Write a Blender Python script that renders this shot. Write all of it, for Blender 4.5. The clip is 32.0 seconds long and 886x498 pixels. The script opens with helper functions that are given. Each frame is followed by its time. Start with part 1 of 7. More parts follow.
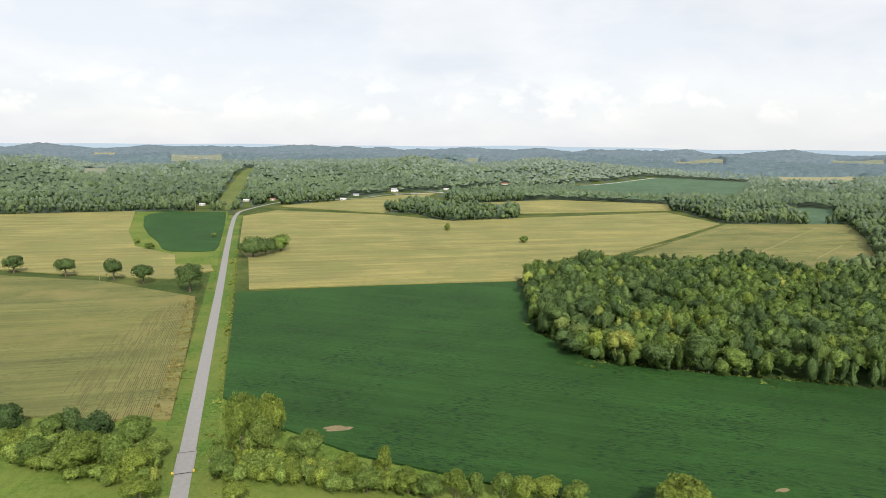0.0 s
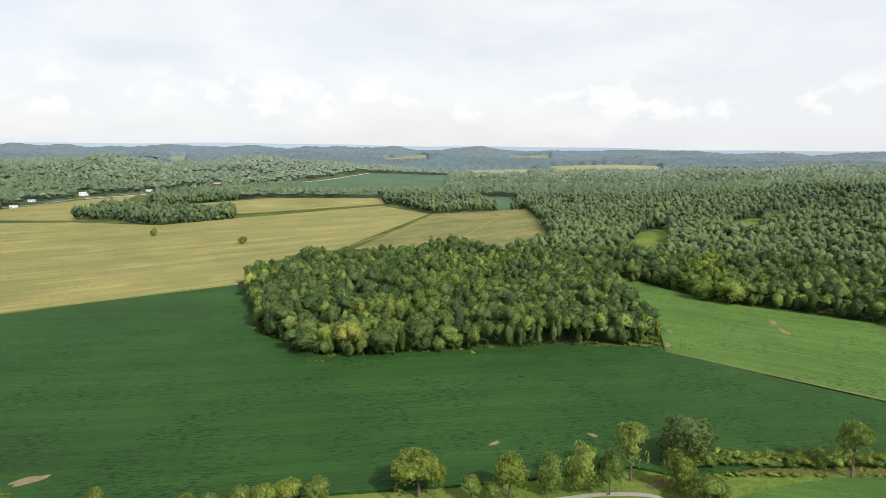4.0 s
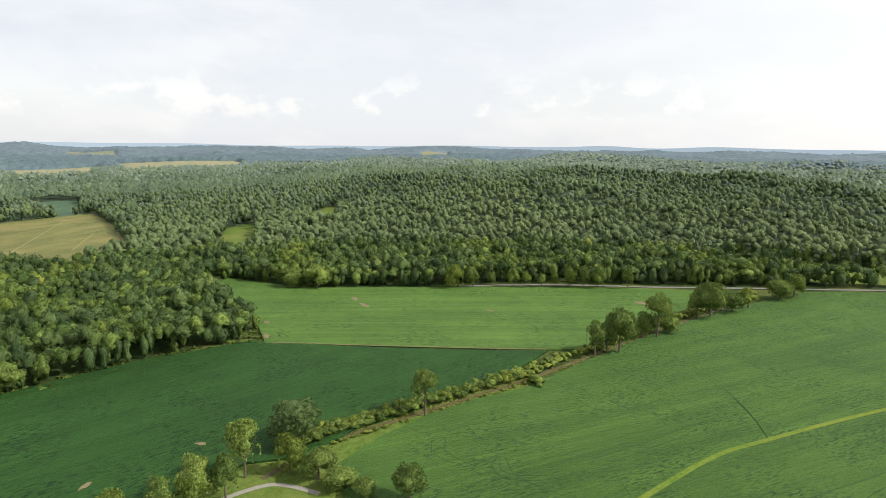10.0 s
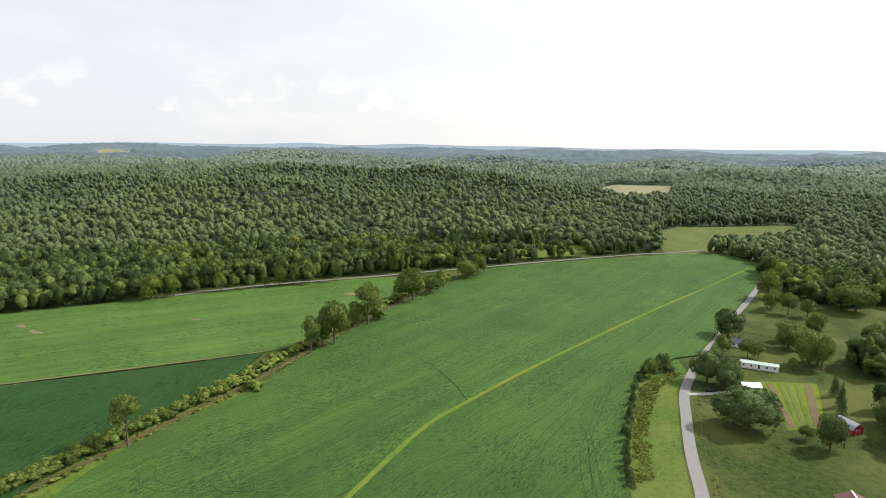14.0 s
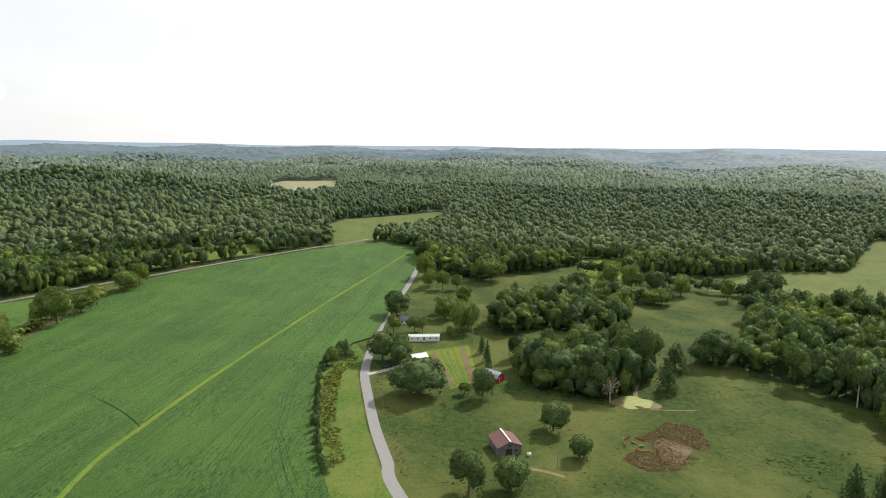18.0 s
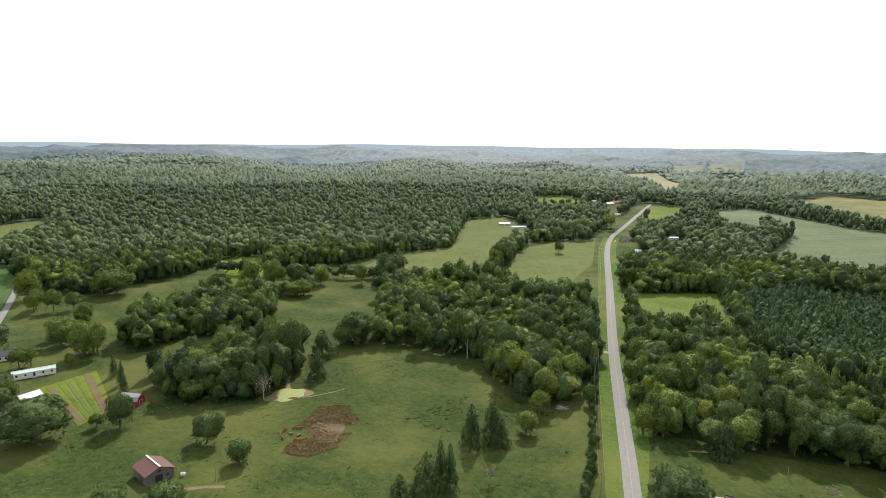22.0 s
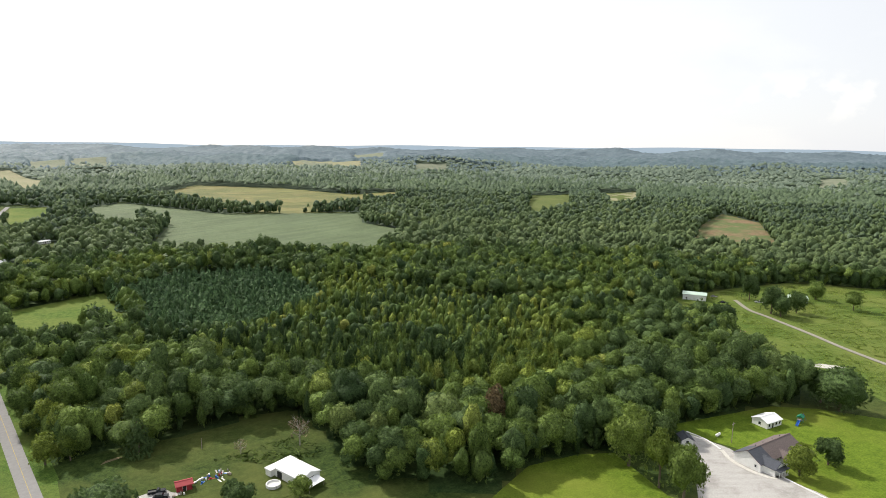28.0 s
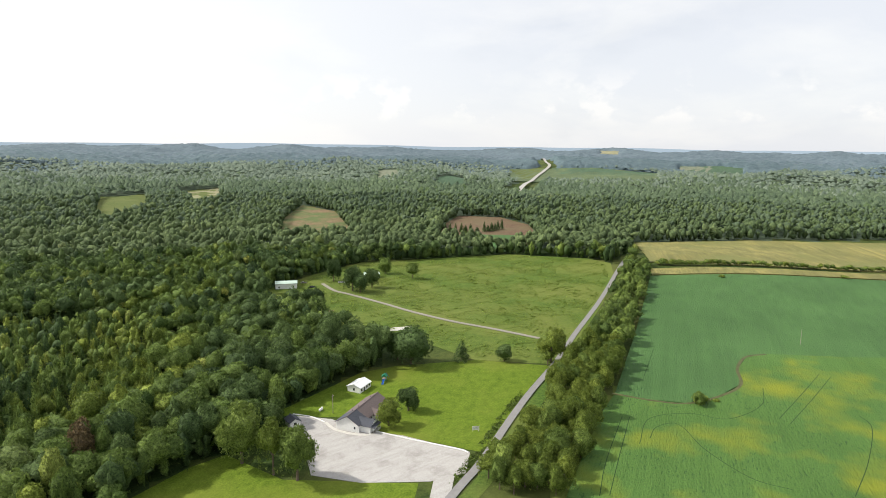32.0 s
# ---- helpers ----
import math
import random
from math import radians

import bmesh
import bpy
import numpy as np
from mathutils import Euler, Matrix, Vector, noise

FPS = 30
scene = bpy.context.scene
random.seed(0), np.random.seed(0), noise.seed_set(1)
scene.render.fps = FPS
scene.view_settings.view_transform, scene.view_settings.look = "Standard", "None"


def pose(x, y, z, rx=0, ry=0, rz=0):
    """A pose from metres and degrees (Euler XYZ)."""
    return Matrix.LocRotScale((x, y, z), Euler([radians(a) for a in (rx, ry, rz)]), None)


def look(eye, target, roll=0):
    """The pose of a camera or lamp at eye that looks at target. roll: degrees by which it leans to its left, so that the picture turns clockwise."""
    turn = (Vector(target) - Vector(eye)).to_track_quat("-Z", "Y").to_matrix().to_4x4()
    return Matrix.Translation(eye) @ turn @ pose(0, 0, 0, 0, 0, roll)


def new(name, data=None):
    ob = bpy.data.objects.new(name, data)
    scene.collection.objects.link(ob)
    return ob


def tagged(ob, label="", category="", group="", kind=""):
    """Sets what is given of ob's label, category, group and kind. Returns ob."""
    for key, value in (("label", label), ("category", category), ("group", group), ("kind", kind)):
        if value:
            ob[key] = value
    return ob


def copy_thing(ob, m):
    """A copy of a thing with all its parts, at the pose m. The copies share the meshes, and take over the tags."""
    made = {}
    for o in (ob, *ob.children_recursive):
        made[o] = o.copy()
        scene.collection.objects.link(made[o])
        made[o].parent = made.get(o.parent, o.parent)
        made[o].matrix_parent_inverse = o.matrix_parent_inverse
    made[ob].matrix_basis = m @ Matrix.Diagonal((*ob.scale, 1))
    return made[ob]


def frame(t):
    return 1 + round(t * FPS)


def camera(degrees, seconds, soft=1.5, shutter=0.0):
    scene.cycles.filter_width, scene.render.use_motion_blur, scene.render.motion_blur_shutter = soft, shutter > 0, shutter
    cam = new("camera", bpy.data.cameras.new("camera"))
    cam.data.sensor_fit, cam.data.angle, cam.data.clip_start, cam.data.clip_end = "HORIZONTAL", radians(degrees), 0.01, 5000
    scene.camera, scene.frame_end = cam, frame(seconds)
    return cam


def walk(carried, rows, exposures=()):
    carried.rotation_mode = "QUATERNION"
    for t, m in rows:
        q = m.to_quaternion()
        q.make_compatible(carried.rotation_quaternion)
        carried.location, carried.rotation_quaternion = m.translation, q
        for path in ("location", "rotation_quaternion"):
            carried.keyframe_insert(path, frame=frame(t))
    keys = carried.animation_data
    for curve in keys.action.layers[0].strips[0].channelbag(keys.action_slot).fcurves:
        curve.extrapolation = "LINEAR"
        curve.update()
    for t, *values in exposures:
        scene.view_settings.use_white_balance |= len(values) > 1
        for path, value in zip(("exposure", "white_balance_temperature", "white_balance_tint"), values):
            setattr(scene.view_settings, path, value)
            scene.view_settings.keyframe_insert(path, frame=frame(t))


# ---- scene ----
cam = camera(71.21, 32.0, soft=0.8)
YAWS = [(0, 0.00), (0.5, -3.39), (1, -6.87), (1.5, -10.19), (2, -13.37), (2.5, -16.49), (3, -19.37), (3.5, -22.61), (5.5, -34.11), (6, -37.15), (6.5, -40.35), (7, -43.49), (7.5, -46.51), (8, -49.87), (8.5, -53.35), (9, -56.66), (9.5, -59.83), (10, -62.92), (10.5, -65.95), (11, -69.06), (11.5, -72.39), (12, -75.86), (12.5, -79.26), (13, -82.67), (13.5, -86.15), (14, -89.83), (14.5, -93.55), (16.5, -108.46), (17, -112.22), (17.5, -115.94), (18, -119.79), (18.5, -123.79), (19, -127.86), (19.5, -131.96), (20, -136.08), (20.5, -140.12), (21, -144.26), (21.5, -148.46), (22, -152.75), (22.5, -157.08), (23, -161.38), (23.5, -165.49), (24, -169.46), (24.5, -173.51), (25, -177.83), (25.5, -182.62), (27.5, -201.87), (28, -206.52), (28.5, -211.01), (29, -215.51), (29.5, -219.93), (30, -224.62), (30.5, -229.41), (31, -234.11), (31.5, -238.92), (32, -243.73)]
walk(cam, [(t, pose(0, 0, 118, 90 - 9.6, 0, yaw) @ pose(0, 0, 0, 0, 0, 0.62)) for t, yaw in YAWS])

# ---- light ----
SUN_AZ, SUN_EL = -161.0, 41.0          # turn from +y (left positive) and height of the sun, degrees


def build_world():
    world = bpy.data.worlds.new("sky")
    scene.world = world
    world.use_nodes = True
    nt = world.node_tree
    nt.nodes.clear()
    N, K = nt.nodes.new, nt.links.new
    out = N("ShaderNodeOutputWorld")
    sky = N("ShaderNodeTexSky")
    sky.sky_type, sky.sun_disc = "NISHITA", False
    sky.sun_elevation, sky.sun_rotation = radians(SUN_EL), radians(-SUN_AZ)
    sky.air_density, sky.dust_density = 1.0, 1.2
    blue = N("ShaderNodeBackground")
    blue.inputs["Strength"].default_value = 0.15
    K(sky.outputs[0], blue.inputs["Color"])
    cloud = N("ShaderNodeBackground")
    cloud.inputs["Strength"].default_value = 1.02
    geo = N("ShaderNodeTexCoord")
    # clouds: low banks near the horizon, broken higher up
    puff = N("ShaderNodeMapping")
    puff.inputs["Scale"].default_value = (1, 1, 2.6)
    K(geo.outputs["Generated"], puff.inputs["Vector"])
    big = N("ShaderNodeTexNoise")
    big.inputs["Scale"].default_value, big.inputs["Detail"].default_value, big.inputs["Roughness"].default_value = 3.4, 9, 0.56
    big.inputs["Distortion"].default_value = 0.25
    K(puff.outputs[0], big.inputs["Vector"])
    banks = N("ShaderNodeValToRGB")
    banks.color_ramp.elements[0].position, banks.color_ramp.elements[0].color = 0.44, (0.895, 0.912, 0.955, 1)
    banks.color_ramp.elements[1].position, banks.color_ramp.elements[1].color = 0.60, (0.985, 0.985, 0.99, 1)
    K(big.outputs["Fac"], banks.inputs[0])
    lift = N("ShaderNodeMapping")
    lift.inputs["Scale"].default_value, lift.inputs["Location"].default_value = (1, 1, 2.6), (0.0, 0.0, 0.09)
    K(geo.outputs["Generated"], lift.inputs["Vector"])
    under = N("ShaderNodeTexNoise")
    under.inputs["Scale"].default_value, under.inputs["Detail"].default_value, under.inputs["Roughness"].default_value = 3.4, 6, 0.5
    K(lift.outputs[0], under.inputs["Vector"])
    ramp = N("ShaderNodeValToRGB")
    ramp.color_ramp.elements[0].position, ramp.color_ramp.elements[0].color = 0.50, (1.0, 1.0, 1.0, 1)
    ramp.color_ramp.elements[1].position, ramp.color_ramp.elements[1].color = 0.68, (0.91, 0.92, 0.935, 1)
    K(under.outputs["Fac"], ramp.inputs[0])
    both = N("ShaderNodeMix")
    both.data_type, both.blend_type = "RGBA", "MULTIPLY"
    both.inputs[0].default_value = 1.0
    K(banks.outputs[0], both.inputs[6]); K(ramp.outputs[0], both.inputs[7])
    # heaps of small clouds in a low belt
    heap = N("ShaderNodeTexNoise")
    heap.inputs["Scale"].default_value, heap.inputs["Detail"].default_value, heap.inputs["Roughness"].default_value = 13.0, 7, 0.55
    fat = N("ShaderNodeMapping")
    fat.inputs["Scale"].default_value = (1, 1, 1.5)
    K(geo.outputs["Generated"], fat.inputs["Vector"])
    K(fat.outputs[0], heap.inputs["Vector"])
    heaps = N("ShaderNodeValToRGB")
    heaps.color_ramp.elements[0].position, heaps.color_ramp.elements[0].color = 0.53, (0, 0, 0, 1)
    heaps.color_ramp.elements[1].position, heaps.color_ramp.elements[1].color = 0.61, (1, 1, 1, 1)
    K(heap.outputs["Fac"], heaps.inputs[0])
    axes = N("ShaderNodeSeparateXYZ")
    K(geo.outputs["Generated"], axes.inputs[0])
    belt = N("ShaderNodeValToRGB")
    for p, v in ((0.03, 0.0), (0.045, 0.8), (0.075, 0.9), (0.12, 0.0)):
        e = belt.color_ramp.elements.new(p)
        e.color = (v, v, v, 1)
    belt.color_ramp.elements[-1].color = (0, 0, 0, 1)
    K(axes.outputs["Z"], belt.inputs[0])
    share = N("ShaderNodeMath"); share.operation = "MULTIPLY"
    K(heaps.outputs[0], share.inputs[0]); K(belt.outputs[0], share.inputs[1])
    heaped = N("ShaderNodeMix"); heaped.data_type = "RGBA"
    K(share.outputs[0], heaped.inputs[0]); K(both.outputs[2], heaped.inputs[6])
    heaped.inputs[7].default_value = (1.06, 1.04, 1.03, 1)
    # the sky is whiter on the sun's side
    side = N("ShaderNodeVectorMath"); side.operation = "DOT_PRODUCT"
    K(geo.outputs["Generated"], side.inputs[0])
    side.inputs[1].default_value = (-math.sin(radians(SUN_AZ)), math.cos(radians(SUN_AZ)), 0)
    glow = N("ShaderNodeMapRange")
    glow.inputs["From Min"].default_value, glow.inputs["From Max"].default_value = 0.0, 0.75
    K(side.outputs["Value"], glow.inputs["Value"])
    white = N("ShaderNodeMix"); white.data_type = "RGBA"
    K(glow.outputs[0], white.inputs[0]); K(heaped.outputs[2], white.inputs[6])
    white.inputs[7].default_value = (1.16, 1.15, 1.13, 1)
    K(white.outputs[2], cloud.inputs["Color"])
    mix = N("ShaderNodeMixShader")
    mix.inputs[0].default_value = 0.86
    K(blue.outputs[0], mix.inputs[1]); K(cloud.outputs[0], mix.inputs[2])
    K(mix.outputs[0], out.inputs[0])


build_world()
lamp = bpy.data.lights.new("sun", "SUN")
lamp.energy, lamp.angle, lamp.color = 5.0, radians(1.0), (1.0, 0.95, 0.86)
sun = new("sun", lamp)
sun.matrix_world = look((0, 0, 300), (math.sin(radians(SUN_AZ)) * 300, -math.cos(radians(SUN_AZ)) * 300, 300 - 300 * math.tan(radians(SUN_EL))))
scene.view_settings.exposure = 0.0


# ---- materials ----
class Mat:
    """A small helper round one node material."""

    def __init__(self, name, rough=0.9):
        self.m = bpy.data.materials.new(name)
        self.m.use_nodes = True
        self.nt = self.m.node_tree
        self.bsdf = self.nt.nodes["Principled BSDF"]
        self.bsdf.inputs["Roughness"].default_value = rough
        self.bsdf.inputs["Specular IOR Level"].default_value = 0.25
        self.out = self.nt.nodes["Material Output"]

    def node(self, kind, **inputs):
        n = self.nt.nodes.new(kind)
        for k, v in inputs.items():
            n.inputs[k.replace("_", " ")].default_value = v
        return n

    def link(self, a, b):
        self.nt.links.new(a, b)

    def coords(self, scale=(1, 1, 1), turn=0.0):
        g = self.node("ShaderNodeNewGeometry")
        mp = self.node("ShaderNodeMapping")
        mp.vector_type = "TEXTURE"
        mp.inputs["Scale"].default_value = tuple(1 / v for v in scale)
        mp.inputs["Rotation"].default_value = (0, 0, radians(-turn))
        self.link(g.outputs["Position"], mp.inputs["Vector"])
        return mp.outputs[0]

    def noise(self, vec, scale, detail=4, rough=0.55):
        n = self.node("ShaderNodeTexNoise", Scale=scale, Detail=detail, Roughness=rough)
        self.link(vec, n.inputs["Vector"])
        return n.outputs["Fac"]

    def ramp(self, fac, stops):
        n = self.node("ShaderNodeValToRGB")
        e = n.color_ramp.elements
        while len(e) < len(stops):
            e.new(0.5)
        for el, (p, c) in zip(e, stops):
            el.position, el.color = p, (*c, 1) if len(c) == 3 else c
        self.link(fac, n.inputs[0])
        return n.outputs[0]

    def mix(self, fac, a, b, how="MIX"):
        n = self.node("ShaderNodeMix")
        n.data_type, n.blend_type = "RGBA", how
        for v, i in ((fac, 0), (a, 6), (b, 7)):
            if hasattr(v, "links"):
                self.link(v, n.inputs[i])
            else:
                n.inputs[i].default_value = v if i == 0 else (*v, 1)
        return n.outputs[2]

    def bump(self, height, dist, strength=1.0):
        n = self.node("ShaderNodeBump", Distance=dist, Strength=strength)
        self.link(height, n.inputs["Height"])
        self.link(n.outputs[0], self.bsdf.inputs["Normal"])

    def colour(self, c):
        if hasattr(c, "links"):
            self.link(c, self.bsdf.inputs["Base Color"])
        else:
            self.bsdf.inputs["Base Color"].default_value = (*c, 1)
        return self.m


def crop_material(name, dark, light, gap, turn, rows=0.76, patch=None, gaps=0.5):
    """A crop canopy: leaf clumps, drill rows at the given turn, thin dark gaps along them and larger patches."""
    k = Mat(name, 0.8)
    k.bsdf.inputs["Specular IOR Level"].default_value = 0.15
    k.bsdf.inputs["Sheen Weight"].default_value, k.bsdf.inputs["Sheen Roughness"].default_value = 0.055 if name == "soy_leaf_light" else 0.0, 0.5
    k.bsdf.inputs["Sheen Tint"].default_value = (0.55, 1.0, 0.40, 1)
    p = k.coords()
    along = k.coords((0.28, 1.0, 1), turn)
    fine = k.noise(p, 1.1, 6, 0.75)
    base = k.ramp(fine, [(0.25, dark), (0.7, light)])
    big = k.noise(p, 0.012, 5, 0.6)
    base = k.mix(0.6, base, k.ramp(big, [(0.3, (0.62, 0.66, 0.6)), (0.7, (1.25, 1.22, 1.2))]), "MULTIPLY")
    lane = k.noise(k.coords((0.004, 0.11, 1), turn), 1.0, 3, 0.5)
    base = k.mix(0.25 if turn == -6 else 0.5, base, k.ramp(lane, [(0.35, (0.72, 0.76, 0.72)), (0.65, (1.2, 1.18, 1.15))]), "MULTIPLY")
    drill = k.noise(k.coords((0.012, 0.5, 1), turn + 1.5), 1.0, 3, 0.6)
    base = k.mix(0.3 if turn == -6 else 0.7, base, k.ramp(drill, [(0.38, (0.80, 0.82, 0.80)), (0.5, (1.0, 1.0, 1.0)), (0.62, (1.16, 1.14, 1.12))]), "MULTIPLY")
    streak = k.noise(along, 1.0, 3, 0.6)
    where = k.noise(p, 0.03, 5, 0.65)
    g = k.ramp(streak, [(gaps - 0.10, (1, 1, 1)), (gaps - 0.045, (0, 0, 0))])
    g2 = k.ramp(where, [(0.40, (0.12, 0.12, 0.12)), (0.58, (1, 1, 1))])
    base = k.mix(k.mix(1.0, g, g2, "MULTIPLY"), base, gap)
    if "rip" in name:
        band = k.noise(k.coords((0.0035, 0.045, 1), turn), 1.0, 5, 0.6)
        base = k.mix(0.7, base, k.ramp(band, [(0.36, (0.74, 0.80, 0.78)), (0.5, (1.0, 1.0, 1.0)), (0.64, (1.22, 1.17, 1.08))]), "MULTIPLY")
        line = k.noise(k.coords((0.006, 0.33, 1), turn), 1.0, 2, 0.5)
        base = k.mix(0.4, base, k.ramp(line, [(0.33, (0.72, 0.76, 0.7)), (0.42, (1, 1, 1)), (0.6, (1, 1, 1)), (0.68, (1.25, 1.2, 1.1))]), "MULTIPLY")
    if patch:
        base = k.mix(k.ramp(k.noise(p, 0.014, 4, 0.6), [(0.5, (0, 0, 0)), (0.66, (0.9, 0.9, 0.9))]), base, patch)
    k.bump(k.mix(0.5, fine, streak), 1.2, 1.0)
    return k.colour(base)


def grass_material(name, dark, light, dry, scale=0.35, dryness=0.6):
    k = Mat(name, 0.95)
    k.bsdf.inputs["Specular IOR Level"].default_value = 0.1
    p = k.coords()
    tuft = k.noise(p, scale, 6, 0.7)
    base = k.ramp(tuft, [(0.38, dark), (0.6, light)])
    base = k.mix(0.7, base, k.ramp(k.noise(p, 1.3, 4, 0.7), [(0.36, (0.6, 0.64, 0.6)), (0.62, (1.3, 1.26, 1.2))]), "MULTIPLY")
    big = k.noise(p, 0.02, 5, 0.6)
    base = k.mix(k.ramp(big, [(dryness - 0.12, (0, 0, 0)), (dryness + 0.1, (0.75, 0.75, 0.75))]), base, dry)
    k.bump(tuft, 0.5, 0.8)
    return k.colour(base)


def leaf_material(name, dark, light, yellow, ragged=False):
    """Foliage: a tone for each tree and a little for each spray; light passes through the leaves. Ragged: sprays broken up into leaves."""
    k = Mat(name, 0.7)
    k.bsdf.inputs["Specular IOR Level"].default_value = 0.1
    tone = k.node("ShaderNodeAttribute")
    tone.attribute_name = "tone"
    geo = k.node("ShaderNodeNewGeometry")
    base = k.ramp(tone.outputs["Fac"], [(0.0, dark), (0.75, light), (1.0, yellow)])
    # leaves with haze painted into their colour vary less from crown to crown
    hazed_leaf = name in ("leaves_haze_hill", "leaves_haze_slope", "leaves_haze_between", "leaves_haze_far", "leaves_haze_horizon")
    v = k.ramp(geo.outputs["Random Per Island"], [(0.0, (0.84, 0.85, 0.86)), (1.0, (1.15, 1.13, 1.09))] if hazed_leaf else [(0.0, (0.66, 0.68, 0.70)), (1.0, (1.30, 1.27, 1.18))])
    base = k.mix(1.0, base, v, "MULTIPLY")
    info = k.node("ShaderNodeObjectInfo")
    base = k.mix(1.0, base, k.ramp(info.outputs["Random"], [(0.0, (0.8, 0.84, 0.85)), (1.0, (1.2, 1.14, 1.1))]), "MULTIPLY")
    if ragged:
        n = k.noise(geo.outputs["Position"], 1.5, 2, 0.6)
        base = k.mix(1.0, base, k.ramp(n, [(0.3, (0.7, 0.72, 0.7)), (0.7, (1.25, 1.22, 1.2))]), "MULTIPLY")
    else:
        # lit leaf clumps and the shaded gaps between them, painted by noise
        size, deep = {"leaves_haze_horizon": (0.06, 0.25), "leaves_haze_far": (0.2, 0.4), "leaves_haze_between": (0.32, 0.65), "leaves_haze_slope": (0.5, 0.75), "leaves_haze_hill": (0.6, 0.85)}.get(name, (1.5, 1.0))
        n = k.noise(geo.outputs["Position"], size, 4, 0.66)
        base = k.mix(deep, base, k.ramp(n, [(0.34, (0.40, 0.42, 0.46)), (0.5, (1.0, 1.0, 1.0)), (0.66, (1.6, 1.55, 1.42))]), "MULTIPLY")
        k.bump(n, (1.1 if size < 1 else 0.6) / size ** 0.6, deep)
    m = k.colour(base)
    tr = k.node("ShaderNodeBsdfTranslucent")
    k.link(base, tr.inputs["Color"])
    mx = k.node("ShaderNodeMixShader")
    mx.inputs[0].default_value = 0.33 if ragged else 0.16
    k.link(k.bsdf.outputs[0], mx.inputs[1])
    k.link(tr.outputs[0], mx.inputs[2])
    last = mx.outputs[0]
    if ragged:
        hole = k.noise(geo.outputs["Position"], 3.6, 2, 0.6)
        gap = k.node("ShaderNodeMath")
        gap.operation, gap.inputs[1].default_value = "GREATER_THAN", 0.545
        k.link(hole, gap.inputs[0])
        clear = k.node("ShaderNodeBsdfTransparent")
        cut = k.node("ShaderNodeMixShader")
        k.link(gap.outputs[0], cut.inputs[0])
        k.link(last, cut.inputs[1])
        k.link(clear.outputs[0], cut.inputs[2])
        last = cut.outputs[0]
    k.link(last, k.out.inputs[0])
    return m


def plain(name, c, rough=0.8, grain=0.25, scale=3.0, metal=0.0):
    k = Mat(name, rough)
    k.bsdf.inputs["Metallic"].default_value = metal
    n = k.noise(k.coords(), scale, 6, 0.65)
    col = k.ramp(n, [(0.25, tuple(v * (1 - grain) for v in c)), (0.75, tuple(min(1, v * (1 + grain)) for v in c))])
    k.bump(n, 0.02, 0.5)
    return k.colour(col)


# the deep green partly stands in for cloud shade on the north field
SOY = crop_material("soy_leaf", (0.014, 0.048, 0.010), (0.032, 0.092, 0.017), (0.008, 0.028, 0.007), 16, gaps=0.525)
SOY_LIGHT = crop_material("soy_leaf_light", (0.034, 0.078, 0.013), (0.066, 0.130, 0.021), (0.018, 0.042, 0.009), 36, gaps=0.52)
SOY_EAST = crop_material("soy_leaf_yellowish", (0.054, 0.112, 0.022), (0.102, 0.184, 0.036), (0.024, 0.058, 0.014), 60)
SOY_GREEN = crop_material("soy_leaf_mid", (0.048, 0.114, 0.034), (0.084, 0.170, 0.054), (0.034, 0.086, 0.026), -6, gaps=0.46)
SOY_YELLOW = crop_material("soy_leaf_turning", (0.054, 0.124, 0.028), (0.098, 0.188, 0.042), (0.038, 0.092, 0.022), -6, gaps=0.465, patch=(0.235, 0.255, 0.020))
TAN = crop_material("ripe_crop", (0.180, 0.166, 0.058), (0.272, 0.250, 0.098), (0.14, 0.14, 0.05), -14, patch=(0.175, 0.182, 0.06))
TAN_GREEN = crop_material("ripening_crop", (0.116, 0.124, 0.042), (0.188, 0.188, 0.066), (0.085, 0.095, 0.034), -14, patch=(0.205, 0.18, 0.066))
GRASS = grass_material("pasture_grass", (0.022, 0.042, 0.010), (0.052, 0.080, 0.019), (0.112, 0.122, 0.034), 0.35, 0.53)
VERGE = grass_material("verge_grass", (0.048, 0.094, 0.018), (0.088, 0.145, 0.027), (0.15, 0.16, 0.042), 0.5, 0.55)
LAWN = grass_material("mown_lawn", (0.084, 0.134, 0.013), (0.122, 0.178, 0.019), (0.16, 0.185, 0.03), 0.25, 0.60)
MEADOW = grass_material("meadow_grass", (0.058, 0.104, 0.017), (0.106, 0.156, 0.030), (0.150, 0.172, 0.042), 0.3, 0.52)
HAY = grass_material("grazed_hay", (0.078, 0.104, 0.032), (0.115, 0.142, 0.042), (0.13, 0.148, 0.05), 0.2, 0.55)
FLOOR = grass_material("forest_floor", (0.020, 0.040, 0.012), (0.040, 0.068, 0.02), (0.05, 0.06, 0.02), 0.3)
# wood ground coloured like hazed crowns, darkened for the shade under them
UNDER_SHADED = grass_material("undergrowth", (0.045, 0.068, 0.044), (0.078, 0.108, 0.072), (0.09, 0.115, 0.07), 0.06)
# stubble for far fields, haze paled into its colour
TAN_PALE = grass_material("hazed_stubble", (0.22, 0.205, 0.125), (0.29, 0.272, 0.175), (0.20, 0.215, 0.12), 0.05, 0.55)
CUT = grass_material("cleared_soil", (0.16, 0.105, 0.065), (0.24, 0.165, 0.105), (0.070, 0.135, 0.040), 0.15, 0.46)
TILLED = grass_material("tilled_soil", (0.10, 0.066, 0.044), (0.16, 0.105, 0.07), (0.15, 0.125, 0.07), 0.15, 0.5)
